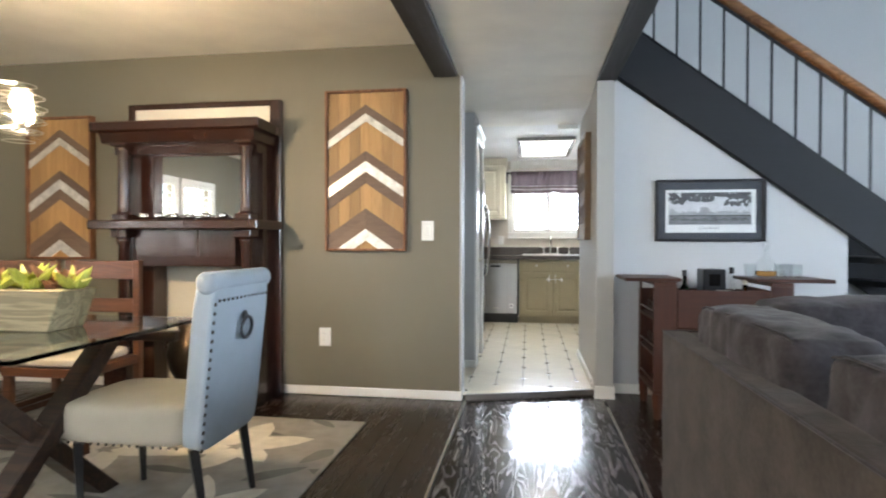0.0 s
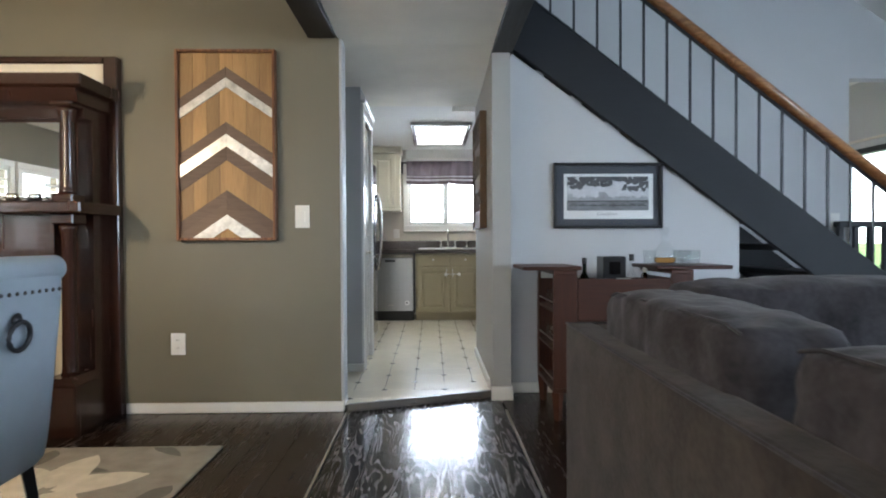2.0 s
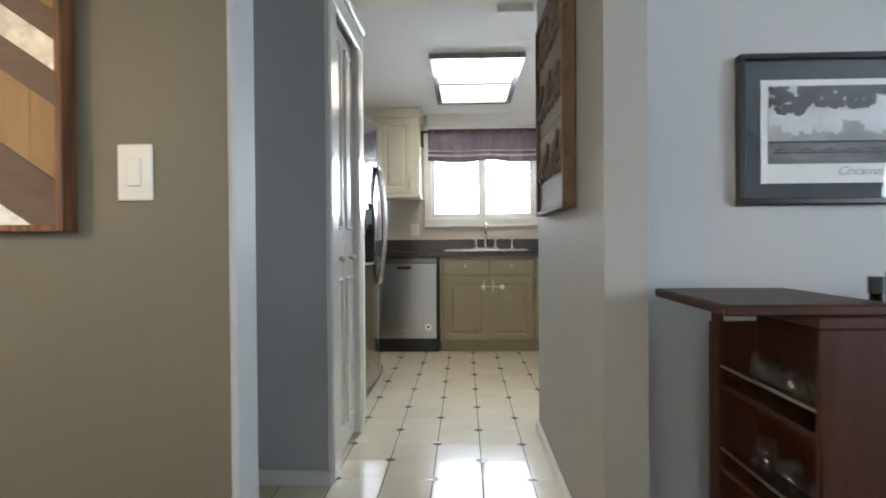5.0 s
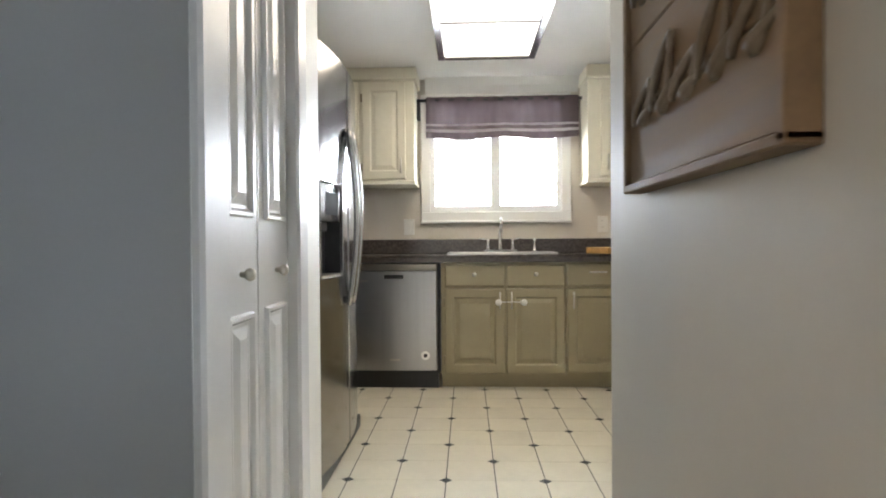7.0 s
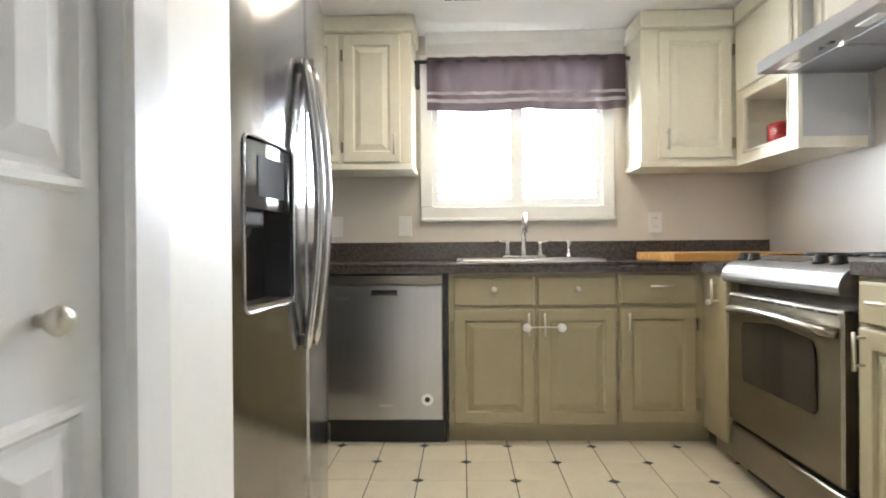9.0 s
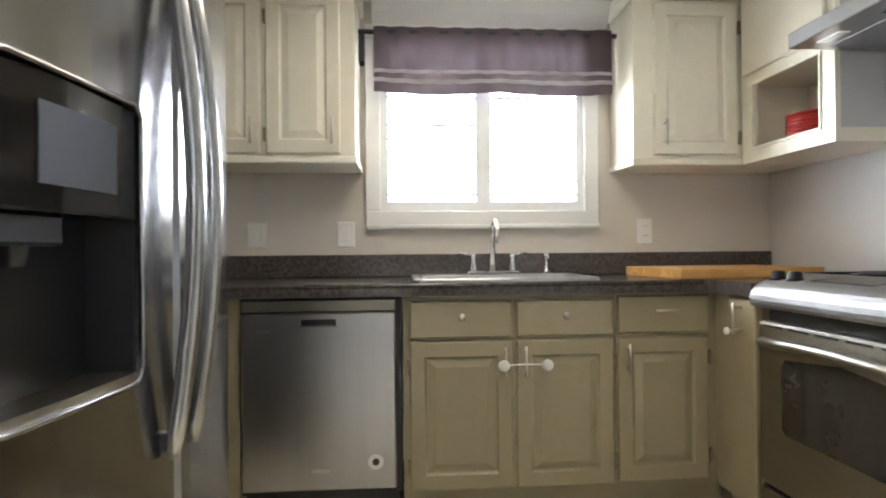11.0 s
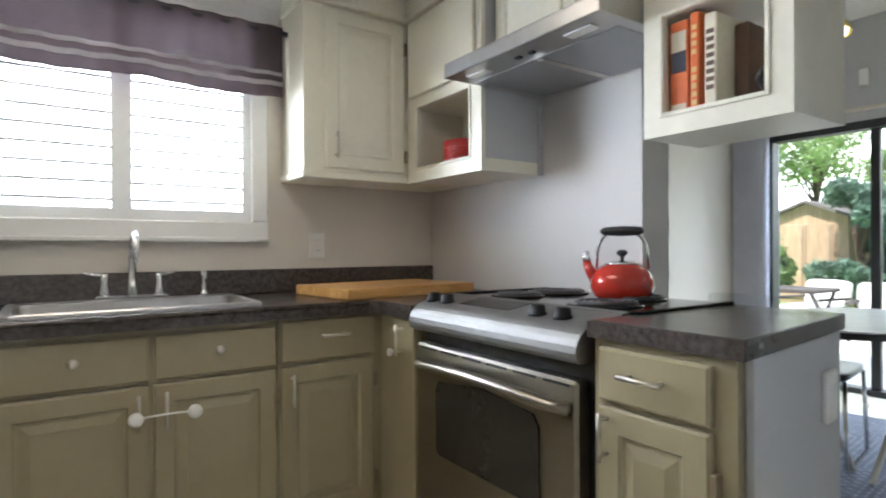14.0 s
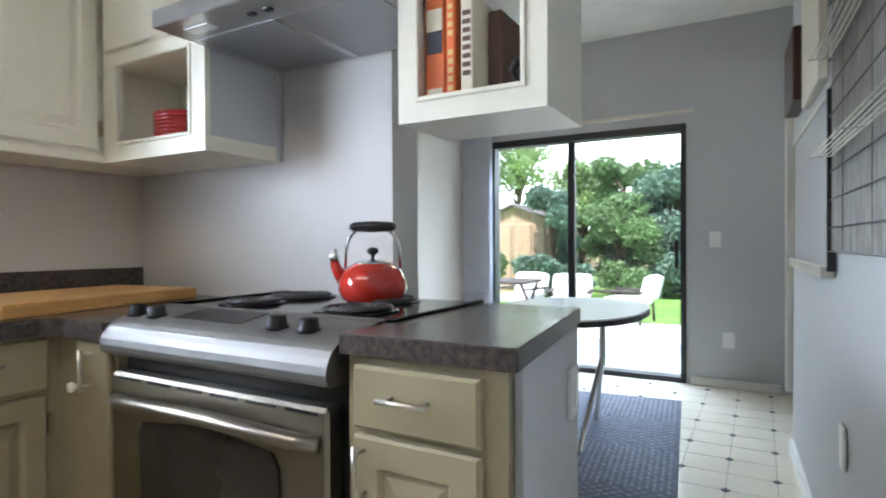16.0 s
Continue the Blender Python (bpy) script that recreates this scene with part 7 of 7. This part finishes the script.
for k in range(2):
    part("door_trim", box(12.94, 12.965, 11.10 + k * 0.51, 11.14 + k * 0.51, 0.05, 1.50), M_FENCE, shed)


def patio_chair(x, y, rz, frame_mat, label):
    c = thing("patio_chair", (x, y, -0.04), label, "chair", group="patio chairs")
    c.rotation_euler = (0, 0, radians(rz))
    for sx in (-0.28, 0.28):
        for sy in (-0.26, 0.26):
            part("leg", tube([(sx, sy, 0.0), (sx * 0.95, sy * 0.95, 0.27)], 0.018, 6), frame_mat, c, local=True)
        part("arm", box(sx - 0.03, sx + 0.03, -0.3, 0.3, 0.43, 0.46, 0.006), frame_mat, c, local=True)
    part("seat", cushion(-0.29, 0.29, -0.30, 0.28, 0.25, 0.36, 5, 0.003, 3, 6), M_CUSHW, c, "white cushion", True, True)
    part("backrest", cushion(-0.29, 0.29, -0.06, 0.06, 0.0, 0.36, 5, 0.003, 4, 6, pose(0, 0.28, 0.32, -14, 0, 0)), M_CUSHW, c, "white cushion", True, True)


patio_chair(8.0, 8.68, -80, M_WICKER, "white cushioned patio chair")
patio_chair(8.2, 9.5, -100, M_WICKER, "white cushioned patio chair")
patio_chair(8.4, 7.95, 170, M_WICKER, "white cushioned patio chair turned sideways")
ptab = thing("patio_table", (7.3, 9.3, -0.04), "dark wicker patio table with crossed base", "table")
part("tabletop", box(6.9, 7.6, 8.95, 9.65, 0.55, 0.59, 0.01), M_WICKER, ptab)
for s in (-1, 1):
    part("leg", tube([(7.25 - s * 0.3, 9.0, -0.04), (7.25 + s * 0.3, 9.0, 0.55)], 0.022, 6), M_WICKER, ptab)
    part("leg", tube([(7.25 - s * 0.3, 9.6, -0.04), (7.25 + s * 0.3, 9.6, 0.55)], 0.022, 6), M_WICKER, ptab)

# ---- floors, laid piece by piece ----
floor_w = thing("floor_wood", (0, 1.3, FZ), "dark espresso wood plank floor", "floor", kind="structure")
part("subfloor", box(-4.8, 5.2, -2.0, 4.66, -0.10, FZ - 0.018), M_GROUT, floor_w)
part("subfloor", box(-0.48, 5.2, 4.66, 5.9, -0.10, FZ - 0.018), M_GROUT, floor_w)


def plank_mesh(w, ln):
    bm = box(0, w, 0, ln, -0.018, 0.0, 0.0012)
    finish(bm)
    me = bpy.data.meshes.new("plank")
    bm.to_mesh(me)
    bm.free()
    return me


def lay(parent, name, me, m):
    ob = new(name, me)
    ob.parent = parent
    ob.matrix_basis = Matrix.Translation(-base_of(parent)) @ m
    return ob


rnd = random.Random(11)
W2 = 0.93 / 5
strip = plank_mesh(W2 - 0.0016, 1.198)
strip.materials.append(M_PLANK2)
for c in range(5):
    y, k = -2.6 + 0.45 * (c % 3), 0
    while y < 4.82:
        ln = min(1.2, 4.86 - y)
        if ln > 1.19:
            lay(floor_w, "plank", strip, pose(-0.462 + c * W2, y, FZ))
        else:
            e = plank_mesh(W2 - 0.0016, ln - 0.002)
            e.materials.append(M_PLANK2)
            lay(floor_w, "plank", e, pose(-0.462 + c * W2, y, FZ))
        y += 1.2
W3 = 0.19
wide = plank_mesh(W3 - 0.0014, 1.598)
wide.materials.append(M_PLANK)
ends = {}
for side, x0, n in ((-1, -0.482, 23), (1, 0.482, 25)):
    for c in range(n):
        x = x0 - (c + 1) * W3 if side < 0 else x0 + c * W3
        y = -3.0 + (0.37 * c) % 1.2
        lim = 4.53 if side < 0 else 4.9
        while y < lim - 0.004:
            ln = min(1.6, lim - y)
            key = round(ln, 3)
            if ln > 1.59:
                me = wide
            else:
                if key not in ends:
                    ends[key] = plank_mesh(W3 - 0.0014, ln - 0.002)
                    ends[key].materials.append(M_PLANK)
                me = ends[key]
            lay(floor_w, "plank", me, pose(x, y, FZ))
            y += 1.6
for x in (-0.4815, 0.4685):
    part("border_strip", box(x, x + 0.0125, -2.0, 4.52, FZ - 0.018, FZ + 0.0015), M_NICKEL, floor_w, "thin metal border strip")
own = bmesh.new()
vs = [[own.verts.new((x, y + d, z)) for d, z in ((-0.012, FZ + 0.001), (-0.010, FZ + 0.012), (0.012, 0.005), (0.035, 0.005), (0.035, FZ))] for x, y in ((-0.47, 4.515), (0.42, 4.80))]
for i in range(5):
    own.faces.new((vs[0][i], vs[1][i], vs[1][(i + 1) % 5], vs[0][(i + 1) % 5]))
own.faces.ensure_lookup_table()
own.faces.new(vs[0])
own.faces.new(vs[1][::-1])
solo("threshold_trim", own, M_THRESH, (0, 4.6, 0), "grey threshold strip at an angle between wood and tile", "trim", kind="structure")

floor_t = thing("floor_tile", (0.5, 6.5, -0.02), "cream floor tiles with slate diamond insets", "floor", kind="structure")
part("bed", prism([(-0.508, 4.545), (-0.47, 4.545), (0.42, 4.83), (0.42, 6.05), (-1.5, 6.05), (-1.5, 4.66), (-0.508, 4.66)], "Z", -0.06, -0.0022), M_GROUT, floor_t)
for b in ((-1.5, 4.85, 6.05, 8.75), (1.86, 4.85, 5.95, 6.05)):
    part("bed", box(*b, -0.06, -0.0022), M_GROUT, floor_t)
TP, TX, TY, DH = 0.2, -0.285, 4.872, 0.028
GX, GY = 0.0022, 0.0010


def tile_pts(par):
    a, b, c, d = GX, TP - GX, GY, TP - GY
    if par == 0:
        return [(DH, c), (b, c), (b, d - DH * 0.8), (b - DH + GX, d), (a, d), (a, DH * 0.8)]
    return [(a, c), (b - DH, c), (b, DH * 0.8), (b, d), (DH, d), (a, d - DH * 0.8)]


def tile_mesh(par):
    bm = prism(tile_pts(par), "Z", -0.004, 0.0)
    finish(bm)
    me = bpy.data.meshes.new("tile")
    bm.to_mesh(me)
    bm.free()
    me.materials.append(M_TILE)
    return me


def diamond_mesh():
    e = DH - 0.004
    bm = prism([(-e, 0), (0, -e * 0.8), (e, 0), (0, e * 0.8)], "Z", -0.004, 0.0)
    finish(bm)
    me = bpy.data.meshes.new("diamond_inset")
    bm.to_mesh(me)
    bm.free()
    me.materials.append(M_DIAM)
    return me


tiles, dia = (tile_mesh(0), tile_mesh(1)), diamond_mesh()


def tiled(x, y):
    return ((-1.4 if y > 4.77 else -0.5) <= x < 0.42 and 4.5 <= y < 6.05) or (-1.4 <= x < 4.85 and 6.05 <= y < 8.75)


rest, restd = bmesh.new(), bmesh.new()
for i in range(-6, 26):
    for j in range(-2, 20):
        x, y = TX + TP * i, TY + TP * j
        far = x > 2.4 or y > 8.2 or x < -0.7
        if tiled(x + 0.1, y + 0.1):
            # keep clear of the angled edge of the wood
            if y < 4.545 + 0.32 * (x + 0.67) and x < 0.42 and y < 4.95:
                continue
            if far:
                merge(rest, prism([(x + a, y + b) for a, b in tile_pts((i + j) % 2)], "Z", -0.004, 0.0))
            else:
                lay(floor_t, "tile", tiles[(i + j) % 2], pose(x, y, 0))
        if (i + j) % 2 == 0 and tiled(x, y):
            if far:
                e = DH - 0.004
                merge(restd, prism([(x - e, y), (x, y - e * 0.8), (x + e, y), (x, y + e * 0.8)], "Z", -0.004, 0.0))
            else:
                lay(floor_t, "diamond_inset", dia, pose(x, y, 0))
tagged(part("tile_field", rest, M_TILE, floor_t), kind="stuff")
tagged(part("diamond_field", restd, M_DIAM, floor_t), kind="stuff")
# filler strip of tile beside the angled threshold
part("tile_edge", prism([(-0.50, 4.545), (0.42, 4.84), (0.42, 5.06), (-0.05, 5.06), (-0.08, 4.87), (-0.50, 4.87)], "Z", -0.02, -0.0012), M_TILE, floor_t)
